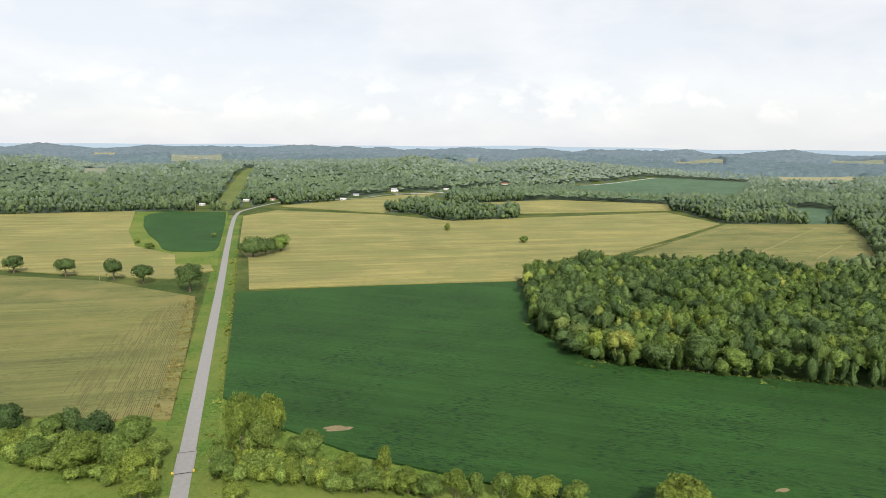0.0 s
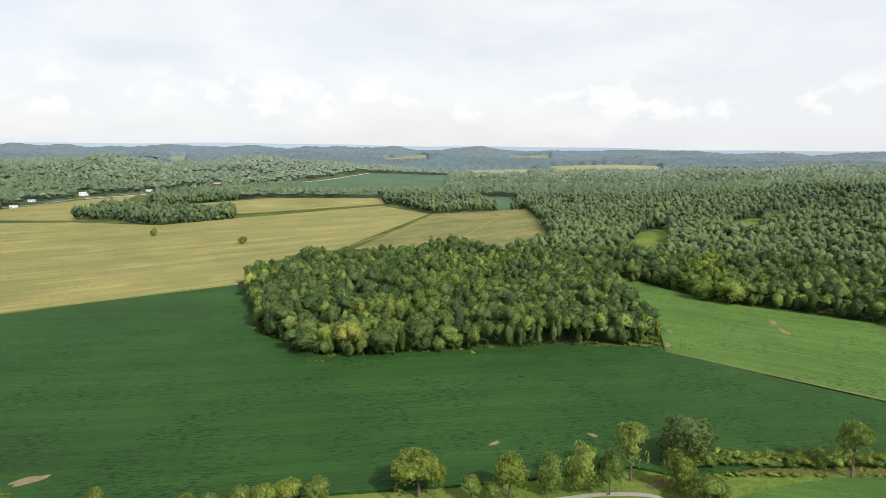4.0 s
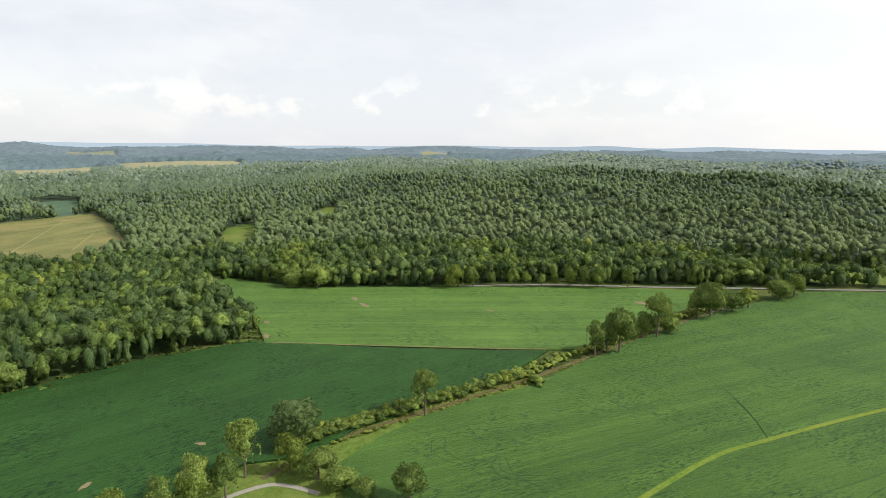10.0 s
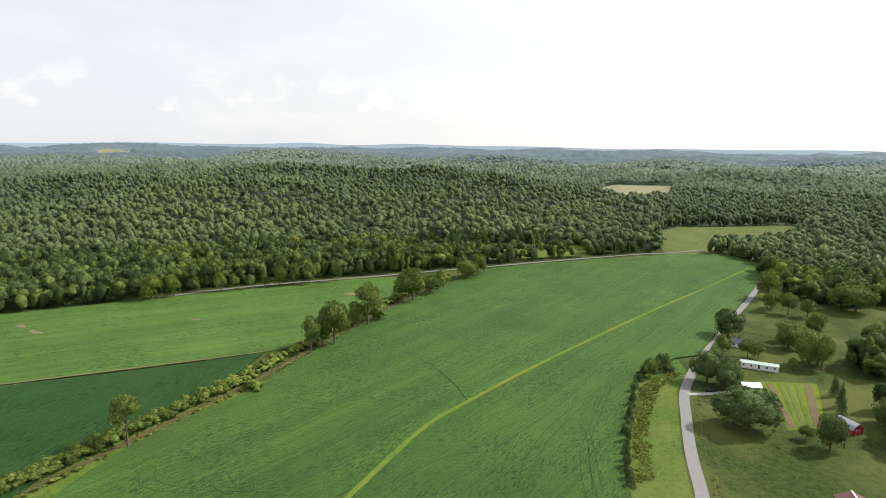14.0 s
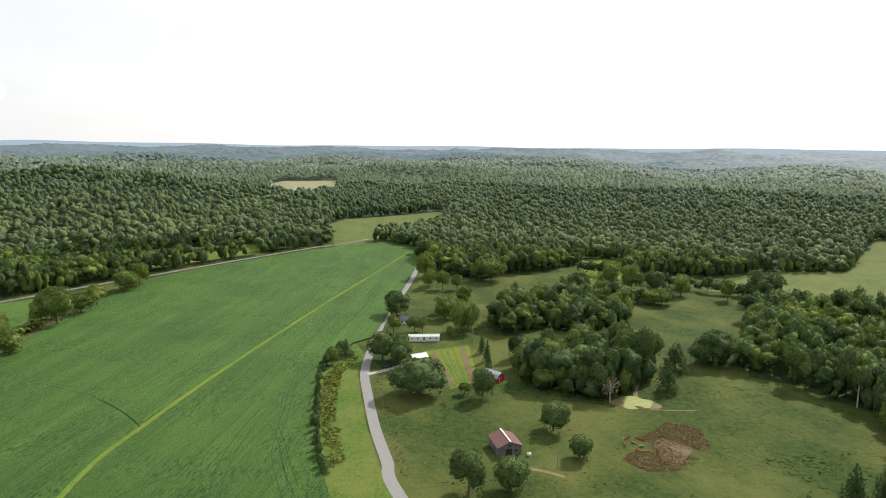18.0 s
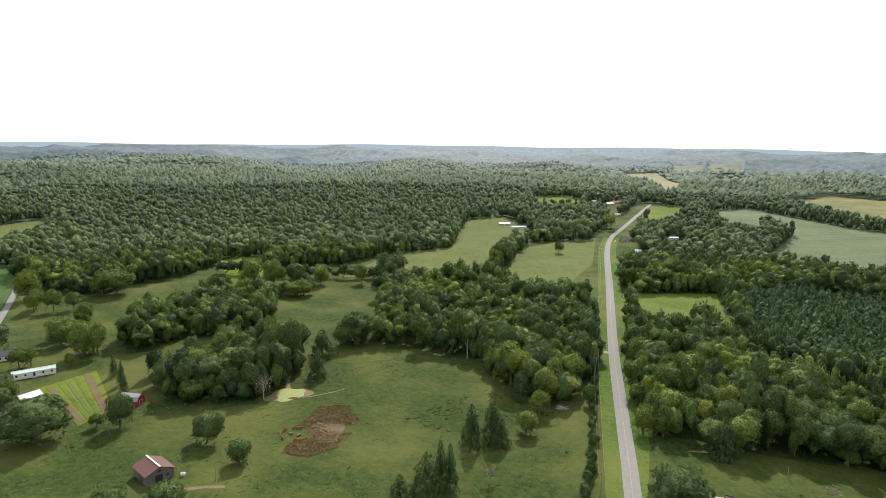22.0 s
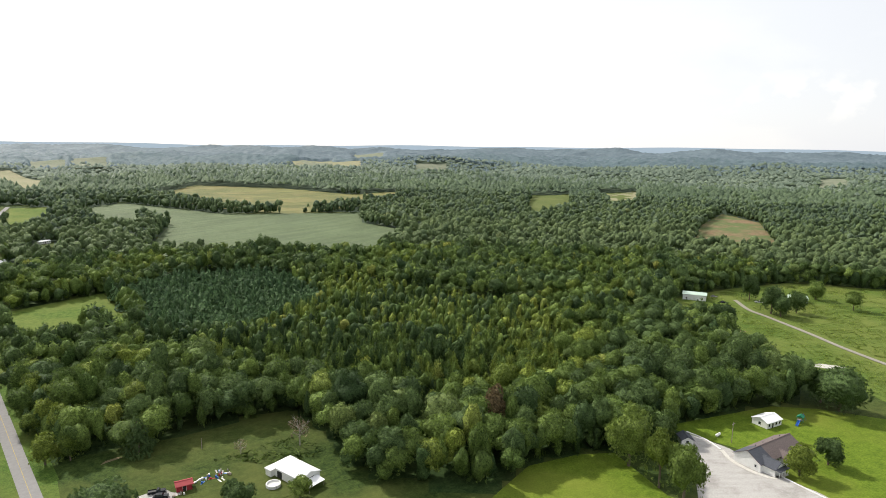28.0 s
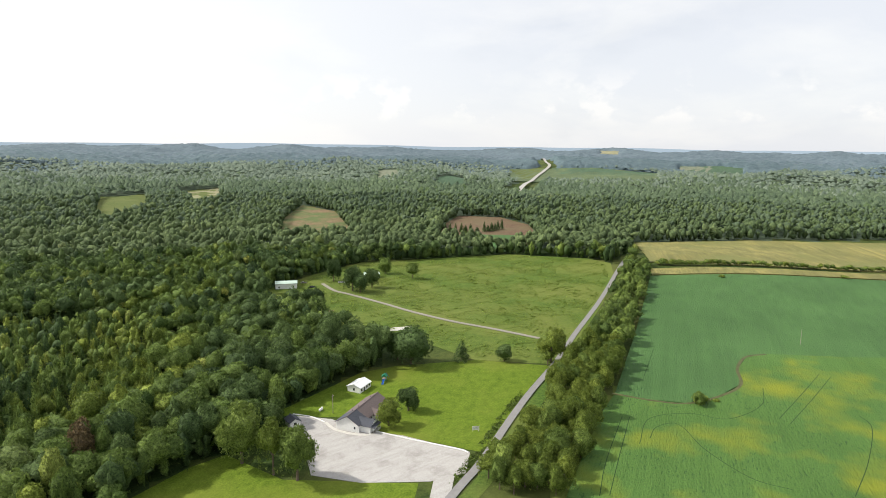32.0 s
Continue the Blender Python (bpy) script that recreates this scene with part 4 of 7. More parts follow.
def mixed_stand(name, x, y, shapes, radius, height, stem, shares, labels, slope=0.0):
    """Near woods of three leaf colours, in loose patches."""
    patch = rng.uniform(0, 1, len(x)) + 0.32 * np.sin(x / 23 + 2) * np.sin(y / 19 + 1) + 0.2 * np.sin((x - y) / 41) + slope * np.clip(-(x + 80) / 200, -0.5, 0.5)
    lo, hi = np.quantile(patch, shares)
    for k, leaf, suffix, text, big in ((patch < lo, LEAF_DARK, "_dark", labels[0], 1.12), ((patch >= lo) & (patch < hi), LEAF, "", labels[1], 1.0), (patch >= hi, LEAF_YELLOW, "_bright", labels[2], 0.96)):
        n = int(k.sum())
        plant(name + suffix, rng, x[k], y[k], shapes, radius * big, height * big, leaf, text, np.clip(rng.normal(0.45, 0.2, n), 0, 0.97), stem)


for r0, r1, gap, shapes, where, wide, stem in ((120, 350, 8.2, CLOSE, "_front", 5.7, 0.28), (350, 640, 6.9, NEAR, "_back", 4.8, 0.36)):
    gx, gy = scatter(rng, r0, r1, gap)
    k = ~(inside(PINES, gx, gy) | inside(PLANTATION, gx, gy))
    mixed_stand("woodland" + where, gx[k], gy[k], shapes, wide, 16.5, stem, (0.40, 0.92), ("dark green broadleaf trees of the dense woods", "dense broadleaf woodland in full summer leaf", "bright yellowish green trees among the dense woods"))
# lower growth along the edges of the woods
ex, ey = scatter(rng, 120, 760, 6.4)
edge = np.zeros(ex.shape, bool)
for k in range(8):
    edge |= ~wooded(ex + 8 * math.cos(k * math.pi / 4), ey + 8 * math.sin(k * math.pi / 4))
# half the edge trees get dark leaves in place of cloud shade and backlight
for k, leaf, suffix, text in ((edge & (np.sin(ex * 3.1 + ey * 1.7) > 0.1), LEAF, "", "leafy undergrowth and young trees along the woods' edge"),
                              (edge & (np.sin(ex * 3.1 + ey * 1.7) <= 0.1), LEAF_DARK, "_dark", "young trees along the woods' edge, shade in their dark leaf colour")):
    plant("wood_edge" + suffix, rng, ex[k], ey[k], EDGE, 4.0, 13.5, leaf, text, stem=-0.06)
ex, ey = scatter(rng, 740, 1330, 7.2)
edge = np.zeros(ex.shape, bool)
for k in range(6):
    edge |= ~wooded(ex + 10 * math.cos(k * math.pi / 3), ey + 10 * math.sin(k * math.pi / 3))
plant("wood_edge_far", rng, ex[edge], ey[edge], EDGE_FAR, 4.6, 14.0, LEAF_HAZE_HILL, "leafy edges of the woods round far fields", stem=-0.1)
gx, gy = scatter(rng, 330, 600, 4.9)
pk = inside(PLANTATION, gx, gy)
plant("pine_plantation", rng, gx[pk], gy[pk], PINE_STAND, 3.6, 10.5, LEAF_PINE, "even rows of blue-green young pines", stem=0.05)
gx, gy = scatter(rng, 120, 640, 5.4)
pk = inside(PINES, gx, gy) & ~inside(PLANTATION, gx, gy)
close = np.hypot(gx, gy) < 345
for sel, shapes, where in ((close, PINE_CLOSE, "_front"), (~close, PINE + SAPLING[:4], "_back")):
    k = sel & pk
    mixed_stand("young_conifers" + where, gx[k], gy[k], shapes, 3.2, 12.0, 0.08, (0.26, 0.80), ("dark green young pines standing close together", "young pines and saplings standing close together", "bright yellowish saplings among young pines"), 0.9)


def hazed_woods(name, x, y, shapes, radius, height, label, near_label, stem):
    """Woods whose leaf colour takes on painted haze, greyer and bluer with distance."""
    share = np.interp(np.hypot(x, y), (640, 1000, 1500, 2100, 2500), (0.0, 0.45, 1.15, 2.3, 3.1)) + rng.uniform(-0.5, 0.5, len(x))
    for low, high, leaf, suffix, text in ((-9, 0.66, LEAF_HAZE_HILL, "", near_label), (0.66, 1.7, LEAF_HAZE_SLOPE, "_dull", "crowns of rolling woods dulled by painted haze"),
                                          (1.7, 2.9, LEAF_HAZE_BETWEEN, "_mixed", "crowns of rolling woods greyed by painted haze"), (2.9, 9, LEAF_HAZE_FAR, "_grey", label)):
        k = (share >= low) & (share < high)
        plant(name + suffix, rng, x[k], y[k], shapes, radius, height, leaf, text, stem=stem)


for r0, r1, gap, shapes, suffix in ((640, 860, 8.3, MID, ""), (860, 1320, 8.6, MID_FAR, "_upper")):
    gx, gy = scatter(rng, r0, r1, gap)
    hazed_woods("woodland_middle" + suffix, gx, gy, shapes, 4.9, 17, "hillside crowns with haze painted grey into their leaves", "wooded hillsides of rounded green crowns", 0.38)


def far_woods(name, r0, r1, across, along, sides, label):
    """Far woods: each crown a low rounded cap on the land."""
    xs, ys = [], []
    radii = np.arange(r0, r1, along)
    for k, r in enumerate(radii):
        n = int(2 * math.pi * r / across)
        a = (np.arange(n) + 0.5 * (k % 2) + rng.uniform(-0.36, 0.36, n)) / n * 2 * math.pi
        q = r + rng.uniform(-0.45, 0.45, n) * along
        xs.append(-q * np.sin(a)); ys.append(q * np.cos(a))
    x, y = np.concatenate(xs), np.concatenate(ys)
    turn = np.degrees(np.arctan2(-x, y))
    k = ~((turn > 42) & (turn < 74)) & wooded(x, y)
    x, y = x[k], y[k]
    caps = []
    for _ in range(8):
        a = np.arange(sides) / sides * 2 * math.pi
        w = rng.uniform(0.75, 1.15, sides)
        ring = np.stack([np.cos(a) * w, np.sin(a) * w, rng.uniform(-0.6, -0.1, sides)], 1)
        j = np.arange(sides)
        ring, top = np.concatenate([ring, [(rng.uniform(-0.3, 0.3), rng.uniform(-0.3, 0.3), 1.0)]]), np.stack([j, (j + 1) % sides, np.full(sides, sides)], 1)
        caps.append((ring, top, sides))
    hazed_woods(name, x, y, caps, across * 0.66, 17, label, "far green crowns of rolling woods", 0.42)


far_woods("woodland_far", 1310, 1820, 9.5, 14.0, 6, "far rolling forest in painted grey-green haze")
far_woods("woodland_farther", 1812, 2500, 12.5, 20.0, 5, "far rolling forest in painted blue-green haze")


def forest_sheet(name, r0, r1, step, turn_step, high, rough, mats, label):
    """The farthest forest: one closed canopy of crowns as humps, down to the ground at its clearings."""
    radii = [r0]
    while radii[-1] < r1:
        radii.append(radii[-1] * (1 + step))
    R, A = np.meshgrid(np.array(radii), np.radians(np.arange(0, 360, turn_step)), indexing="ij")
    R = R * (1 + rng.uniform(-0.32, 0.32, R.shape) * step)
    A = A + rng.uniform(-0.32, 0.32, R.shape) * math.radians(turn_step)
    x, y = R * np.cos(A), R * np.sin(A)
    w = wooded(x, y)
    w[0] = False
    v = np.stack([x, y, terrain(x, y) + np.where(w, high + rng.uniform(-rough, rough, R.shape), -0.5)], -1).reshape(-1, 3)
    nr, na = R.shape
    i, j = np.meshgrid(np.arange(nr - 1), np.arange(na), indexing="ij")
    j2 = (j + 1) % na
    q = np.stack([i * na + j, (i + 1) * na + j, (i + 1) * na + j2, i * na + j2], -1).reshape(-1, 4)[:, ::-1]
    q = q[w.ravel()[q].any(1)]
    c = v[q].mean(1)
    turn = np.degrees(np.arctan2(-c[:, 0], c[:, 1]))
    q = q[~((turn > 42) & (turn < 74))]
    tone = np.clip(rng.normal(0.45, 0.3, len(v)), 0, 1)
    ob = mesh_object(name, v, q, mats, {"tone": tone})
    # farther out, the leaf colour with more painted haze takes over
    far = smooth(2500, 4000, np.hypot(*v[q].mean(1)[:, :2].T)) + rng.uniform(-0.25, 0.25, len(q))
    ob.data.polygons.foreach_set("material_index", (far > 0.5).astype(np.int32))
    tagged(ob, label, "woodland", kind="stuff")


forest_sheet("woodland_farthest", 2462, 4900, 0.0072, 0.24, 15, 5.0, [LEAF_HAZE_FAR, LEAF_HAZE_HORIZON], "distant forest up to the skyline in painted haze")


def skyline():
    """Low hills far behind everything: a glowing wall in painted haze blue."""
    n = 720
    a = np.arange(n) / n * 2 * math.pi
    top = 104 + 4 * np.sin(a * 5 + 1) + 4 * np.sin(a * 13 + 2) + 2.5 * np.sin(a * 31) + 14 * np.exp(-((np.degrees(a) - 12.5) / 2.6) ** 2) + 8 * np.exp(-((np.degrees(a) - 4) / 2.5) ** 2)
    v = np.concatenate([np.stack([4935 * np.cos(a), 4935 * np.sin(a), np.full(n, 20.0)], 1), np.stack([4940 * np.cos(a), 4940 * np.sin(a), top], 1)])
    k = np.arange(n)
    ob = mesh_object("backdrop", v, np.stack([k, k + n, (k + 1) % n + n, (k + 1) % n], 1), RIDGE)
    tagged(ob, "low hills along the horizon, glowing with painted blue haze", "hills", kind="structure")


skyline()


# ---- single trees ----
def part(name, bm, mat, parent, label=""):
    me = bpy.data.meshes.new(name)
    bm.to_mesh(me); bm.free()
    me.materials.append(mat)
    ob = new(name, me)
    ob.parent = parent
    if label:
        ob["label"] = label
    return ob


def tube(bm, a, b, ra, rb, sides=7):
    """A tapered round stick from a to b."""
    a, b = Vector(a), Vector(b)
    q = (b - a).to_track_quat("Z", "Y").to_matrix()
    rings = []
    for c, r in ((a, ra), (b, rb)):
        rings.append([bm.verts.new(c + q @ Vector((math.cos(k * 2 * math.pi / sides) * r, math.sin(k * 2 * math.pi / sides) * r, 0))) for k in range(sides)])
    for k in range(sides):
        bm.faces.new((rings[0][k], rings[0][(k + 1) % sides], rings[1][(k + 1) % sides], rings[1][k]))
    bm.faces.new(rings[1]); bm.faces.new(rings[0][::-1])


def tree_kind(name, rng, crown_mesh, crown_low, leaf, label, limbs=6, twigs=0):
    """A tree one metre high and one metre wide, to be scaled: trunk with limbs, and a crown of leaf sprays."""
    root = new(name)
    bm = bmesh.new()
    tube(bm, (0, 0, -0.02), (0.01, 0, 0.45), 0.035, 0.022)
    tube(bm, (0.01, 0, 0.45), (0, 0.01, 0.85), 0.022, 0.006)
    for k in range(limbs):
        a, z = k * 2.4 + rng.uniform(0, 1), rng.uniform(0.25, 0.62)
        l = rng.uniform(0.2, 0.36)
        tip = (math.cos(a) * l, math.sin(a) * l, z + rng.uniform(0.12, 0.26))
        tube(bm, (0.005, 0, z), tip, 0.012, 0.004, 5)
        for j in range(twigs):
            b2 = a + rng.uniform(-0.9, 0.9)
            tube(bm, tip, (tip[0] + math.cos(b2) * 0.14, tip[1] + math.sin(b2) * 0.14, tip[2] + rng.uniform(0.02, 0.16)), 0.004, 0.0015, 4)
    part("trunk", bm, BARK_PALE if twigs else BARK, root)
    V, Fc, mass = crown_mesh
    V = V * np.array([0.5, 0.5, (1 - crown_low) / 2]) + np.array([0, 0, (1 + crown_low) / 2])
    ob = mesh_object("crown", V, Fc, [leaf, SOLID.get(leaf.name, leaf)], {"tone": np.repeat(rng.uniform(0.35, 0.7), len(V))})
    ob.data.polygons.foreach_set("material_index", (np.arange(len(Fc)) < mass).astype(np.int32))
    ob.data.polygons.foreach_set("use_smooth", np.arange(len(Fc)) < mass)
    ob.parent = root
    return tagged(root, label, "tree")


BARK_PALE = plain("pale_bark", (0.34, 0.31, 0.27), 0.95, 0.3, 4)
KINDS = {
    "g": [tree_kind("tree", rng, crown(rng, 1250, 0.085, 15, 0.84, tilt=1.2, level=2), 0.08, LEAF, "rounded green broadleaf tree with full leafy crown") for _ in range(4)],
    "d": [tree_kind("tree", rng, crown(rng, 1250, 0.085, 17, 0.86, tilt=1.2, level=2), 0.06, LEAF_DARK, "dense dark green broadleaf tree, broad and rounded") for _ in range(3)],
    "y": [tree_kind("tree", rng, crown(rng, 1250, 0.085, 14, 0.82, tilt=1.2, level=2), 0.08, LEAF_YELLOW, "yellowish green broadleaf tree with loose leafy crown") for _ in range(3)],
    "t": [tree_kind("tree", rng, crown(rng, 1300, 0.08, 13, 0.74, tilt=1.2, level=2), 0.28, LEAF, "open-crowned green tree on a clear bare trunk") for _ in range(2)],
    "c": [tree_kind("cedar_tree", rng, crown(rng, 900, 0.115, 1, 0.6, cone=True), 0.02, LEAF_DARK, "dark green pointed cedar tree, dense to the ground") for _ in range(2)],
    "b": [tree_kind("tree", rng, crown(rng, 160, 0.10, 9, 0), 0.25, LEAF_BROWN, "half-dead grey tree with sparse dry leaves", 12, 4) for _ in range(2)],
    "f": [tree_kind("tree", np.random.default_rng(41 + k), crown(np.random.default_rng(71 + k), 1300, 0.08, 14, 0.84, tilt=1.2, level=2), 0.17, LEAF_DARK, "dark green tree on a pale bare trunk between fields") for k in range(2)],
    "r": [tree_kind("tree", rng, crown(rng, 1300, 0.08, 14, 0.84, tilt=1.2, level=2), 0.08, LEAF_RUST, "broadleaf tree with rusty brown dying leaves")],
    "h": [tree_kind("bush", rng, crown(rng, 320, 0.12, 9, 0.86, tilt=0.7, level=1), 0.0, LEAF, "low leafy green bush along the creek") for _ in range(3)],
    "k": [tree_kind("bush", rng, crown(rng, 320, 0.12, 9, 0.86, tilt=0.7, level=1), 0.0, LEAF_YELLOW, "low yellowish bush along the creek") for _ in range(2)],
}
TREES = []
TREES += [(-175, 234, 14.1, 6.9, 'd'), (-164, 221, 8.1, 5.4, 'y'), (-151, 214, 9, 6.3, 'g'), (-150, 234, 12.1, 3.9, 'd'), (-154, 231, 10.3, 5.6, 'g'), (-137, 229, 12.4, 7, 'd'), (-128, 206, 14.4, 9.2, 'y'), (-117, 208, 14.7, 6, 'g'), (-120, 227, 11.8, 6.7, 'g'), (-108, 217, 8.4, 5.3, 'g'), (-107, 201, 12.2, 6.2, 'y'), (-99, 187, 9.5, 6, 'y'), (-74, 215, 26.6, 7.2, 'y'), (-65, 221, 24, 5.8, 'y'), (-69, 217, 18.6, 6.4, 'g'), (-76, 201, 11.1, 4.8, 'g'), (-68, 189, 6.7, 4.7, 'y'), (-50, 215, 12, 7.2, 'g')]
TREES += [(-53, 202, 9.5, 5.2, 'y'), (-40, 200, 8.1, 5, 'g'), (-34, 202, 10.5, 5, 'y'), (-20, 203, 13.3, 3.6, 'y'), (-25, 195, 8.8, 4.8, 'g'), (-11, 195, 9.4, 5, 'y'), (-3, 192, 8.3, 4.2, 'g'), (5, 192, 10.1, 4.6, 'y'), (11, 190, 10.6, 3.4, 'g'), (21, 192, 9.5, 3.6, 'g'), (28, 189, 10.2, 4.5, 'y'), (36, 190, 9.2, 4.9, 'y'), (45, 188, 8.7, 4.3, 'g'), (81, 188, 8.5, 8.4, 'y')]
TREES += [(-384, 542, 16.5, 8.1, 'f'), (-329, 528, 16.6, 7.9, 'f'), (-280, 515, 20.1, 6.7, 'f'), (-250, 505, 16.9, 8.5, 'f'), (-201, 480, 23.8, 10.3, 'f'), (-197, 632, 22, 13.5, 'd'), (-188, 646, 18.8, 10.8, 'd'), (-178, 668, 19.4, 11.8, 'g'), (6, 848, 11, 4.3, 'g'), (98, 745, 9.1, 5.2, 'g'), (-356, 710, 6.6, 3.9, 'g'), (-324, 673, 7.6, 5.6, 'g'), (-287, 768, 5.7, 3.6, 'g')]
TREES += [(77, 177, 16.1, 9.1, 'y'), (92, 168, 8.8, 3.6, 'g'), (105, 164, 15.1, 6.9, 'y'), (99, 165, 7.2, 3.4, 'g'), (119, 160, 14.8, 4.9, 'g'), (130, 157, 17.7, 6, 'g'), (137, 151, 15.9, 4.6, 'g'), (150, 155, 21.7, 6.5, 't'), (178, 156, 18.5, 10.9, 'd'), (160, 143, 15.3, 5.8, 'y'), (161, 131, 11.4, 6.2, 'g'), (160, 120, 8.1, 5.9, 'g'), (225, 123, 21, 6.2, 't'), (165, 96, 13.1, 5.5, 'g'), (158, 122, 7.9, 3.9, 'g'), (159, 110, 7.3, 3.8, 'g'), (339, 76, 21.1, 6, 't'), (352, 65, 26.7, 9, 'g')]
TREES += [(351, 72, 16.1, 5.9, 'g'), (388, 59, 17.2, 5.7, 'g'), (392, 50, 27.5, 8.5, 't'), (398, 55, 14.1, 5.1, 'g'), (406, 44, 12.7, 6.3, 'g'), (459, 24, 25.5, 10.5, 'g'), (457, 32, 18.4, 7.2, 'g'), (480, 11, 14.8, 8.5, 'g'), (497, 1, 15.4, 6.6, 'y'), (534, -20, 16.1, 9.6, 'g'), (545, -30, 19, 7.4, 'y'), (448, 218, 20.8, 8.3, 'y'), (460, 207, 17.6, 6.1, 'g'), (474, 196, 10.6, 3.8, 'g'), (475, 176, 16.5, 5.1, 'y'), (479, 167, 13.6, 4.6, 'y'), (486, 156, 12.2, 3.7, 'g'), (492, 146, 12.2, 3.7, 'y')]
TREES += [(495, 135, 17.7, 5, 'y'), (500, 124, 19.1, 5, 'g'), (503, 113, 19.8, 5.9, 'g'), (512, 91, 17.4, 4.5, 'y'), (395, 318, 20.2, 11.8, 'g'), (387, 336, 16.9, 9.5, 'g')]
TREES += [(378, -180, 18.1, 9.8, 'd'), (300, -134, 16.2, 8.1, 'd'), (295, -143, 15.2, 6.5, 'd'), (286, -138, 12.3, 5.1, 'd'), (248, -129, 17.3, 12.8, 'd'), (253, -127, 12.8, 6.8, 'd'), (341, -160, 12.5, 4.3, 'g'), (338, -173, 10.7, 4.6, 'g'), (336, -178, 9.9, 3.9, 'g'), (356, -206, 17.2, 8.8, 'g'), (326, -201, 20.8, 7.4, 'g'), (321, -205, 18.1, 6, 'g'), (447, -244, 14.4, 5.6, 'y'), (318, -188, 7.1, 2.7, 'g'), (230, -154, 15.5, 5.4, 'd'), (238, -149, 6.1, 2.9, 'g'), (284, -189, 12.1, 2.2, 'c'), (271, -184, 12.6, 2.1, 'c')]
TREES += [(262, -179, 8.6, 2, 'c'), (188, -162, 12.4, 6.3, 'd'), (165, -156, 9.2, 4.7, 'd'), (164, -105, 16.8, 6.2, 'd'), (159, -119, 12.6, 6.4, 'd'), (317, -119, 9.7, 4.2, 'c'), (314, -113, 8.6, 3.5, 'c'), (306, -107, 9.7, 4, 'g'), (475, -255, 24, 9.5, 'y'), (439, -238, 15.2, 5.1, 'g'), (430, -246, 16, 5.5, 'g'), (423, -256, 13.1, 5.1, 'g'), (439, -300, 19.5, 13.1, 'g'), (444, -291, 18, 7.4, 'g'), (211, -264, 16.7, 6.4, 'c'), (193, -237, 14, 5, 'c'), (209, -292, 19.7, 10.2, 'd'), (212, -285, 14, 6.1, 'd')]
TREES += [(94, -209, 17.7, 4.4, 'c'), (89, -218, 19, 4.3, 'c'), (85, -215, 13.4, 4.4, 'c'), (92, -169, 17, 6.1, 'c'), (89, -173, 20.3, 3.2, 'c'), (87, -176, 17.8, 2.9, 'c'), (98, -161, 11.1, 4.3, 'c'), (103, -275, 21.9, 10.4, 'y'), (93, -262, 14.7, 4.9, 'c'), (85, -280, 14.8, 6.9, 'b'), (80, -250, 10.8, 5.1, 'y'), (79, -231, 9.7, 4.8, 'g'), (192, -648, 12.6, 5.3, 'g'), (180, -849, 19.9, 8.8, 't'), (77, -187, 7.8, 2.5, 'b'), (343, -343, 11.5, 9, 'g'), (311, -368, 12.9, 6.8, 'g'), (315, -365, 11.5, 9, 'g')]
TREES += [(346, -373, 25, 9.4, 'g'), (331, -384, 21.7, 8.5, 'd'), (323, -404, 18.2, 7.2, 'g'), (296, -425, 15.8, 5.8, 'g'), (277, -440, 25.6, 14.6, 'd'), (368, -368, 23, 8.6, 'g'), (327, -232, 9.3, 4.3, 'c'), (327, -242, 9.9, 4, 'c'), (323, -250, 10.3, 4.5, 'c'), (317, -260, 12.4, 4.9, 'd'), (306, -264, 11.5, 5.6, 'd'), (292, -266, 12.1, 5.5, 'd'), (377, -234, 15.9, 5.8, 'g'), (329, -208, 14.2, 6.9, 'g'), (369, -214, 13.3, 6.6, 'y'), (267, -200, 14.3, 4.6, 'd'), (253, -195, 13.8, 5.9, 'd'), (198, -204, 12.8, 4.1, 'b')]
TREES += [(205, -204, 11.5, 4.9, 'g'), (63, -271, 10.5, 3, 'd'), (112, -441, 16.4, 6.8, 'g'), (100, -385, 14.6, 7, 'g')]
TREES += [(15, -189, 21.8, 10.2, 'd'), (-23, -190, 12.8, 6, 'd'), (-43, -192, 7.8, 4, 'g'), (36, -254, 12.3, 5.7, 'y'), (28, -254, 12, 4.2, 'y'), (5, -248, 15.8, 5.5, 'c'), (-52, -229, 12.3, 4.2, 'b'), (-30, -232, 6, 2.7, 'b'), (190, -869, 17.8, 9.7, 't'), (-228, -129, 11.5, 5.3, 'd'), (-211, -129, 12.2, 5.8, 'y'), (-159, -161, 23.2, 8.3, 'g'), (-158, -145, 21.2, 5.9, 'y'), (-159, -135, 20.3, 6.8, 'g'), (-281, -157, 20.6, 11, 'd'), (-283, -167, 16.2, 6.2, 'd'), (-298, -135, 11.5, 4.3, 'c'), (-309, -114, 9.5, 4.6, 'd')]
TREES += [(-318, -90, 19.8, 7.7, 'y'), (-426, -315, 21.1, 6.9, 'd'), (-405, -281, 21.2, 8.3, 'd'), (-404, -273, 16.8, 6.4, 'd'), (-423, -274, 16.8, 6.1, 'd'), (-476, -294, 15.4, 6.8, 'g'), (-469, -261, 14.7, 6, 'g'), (-294, -13, 7.4, 3.1, 'g')]
USED = set()


def copy_scaled(proto, m):
    ob = copy_thing(proto, Matrix())
    ob.matrix_basis = m
    return ob


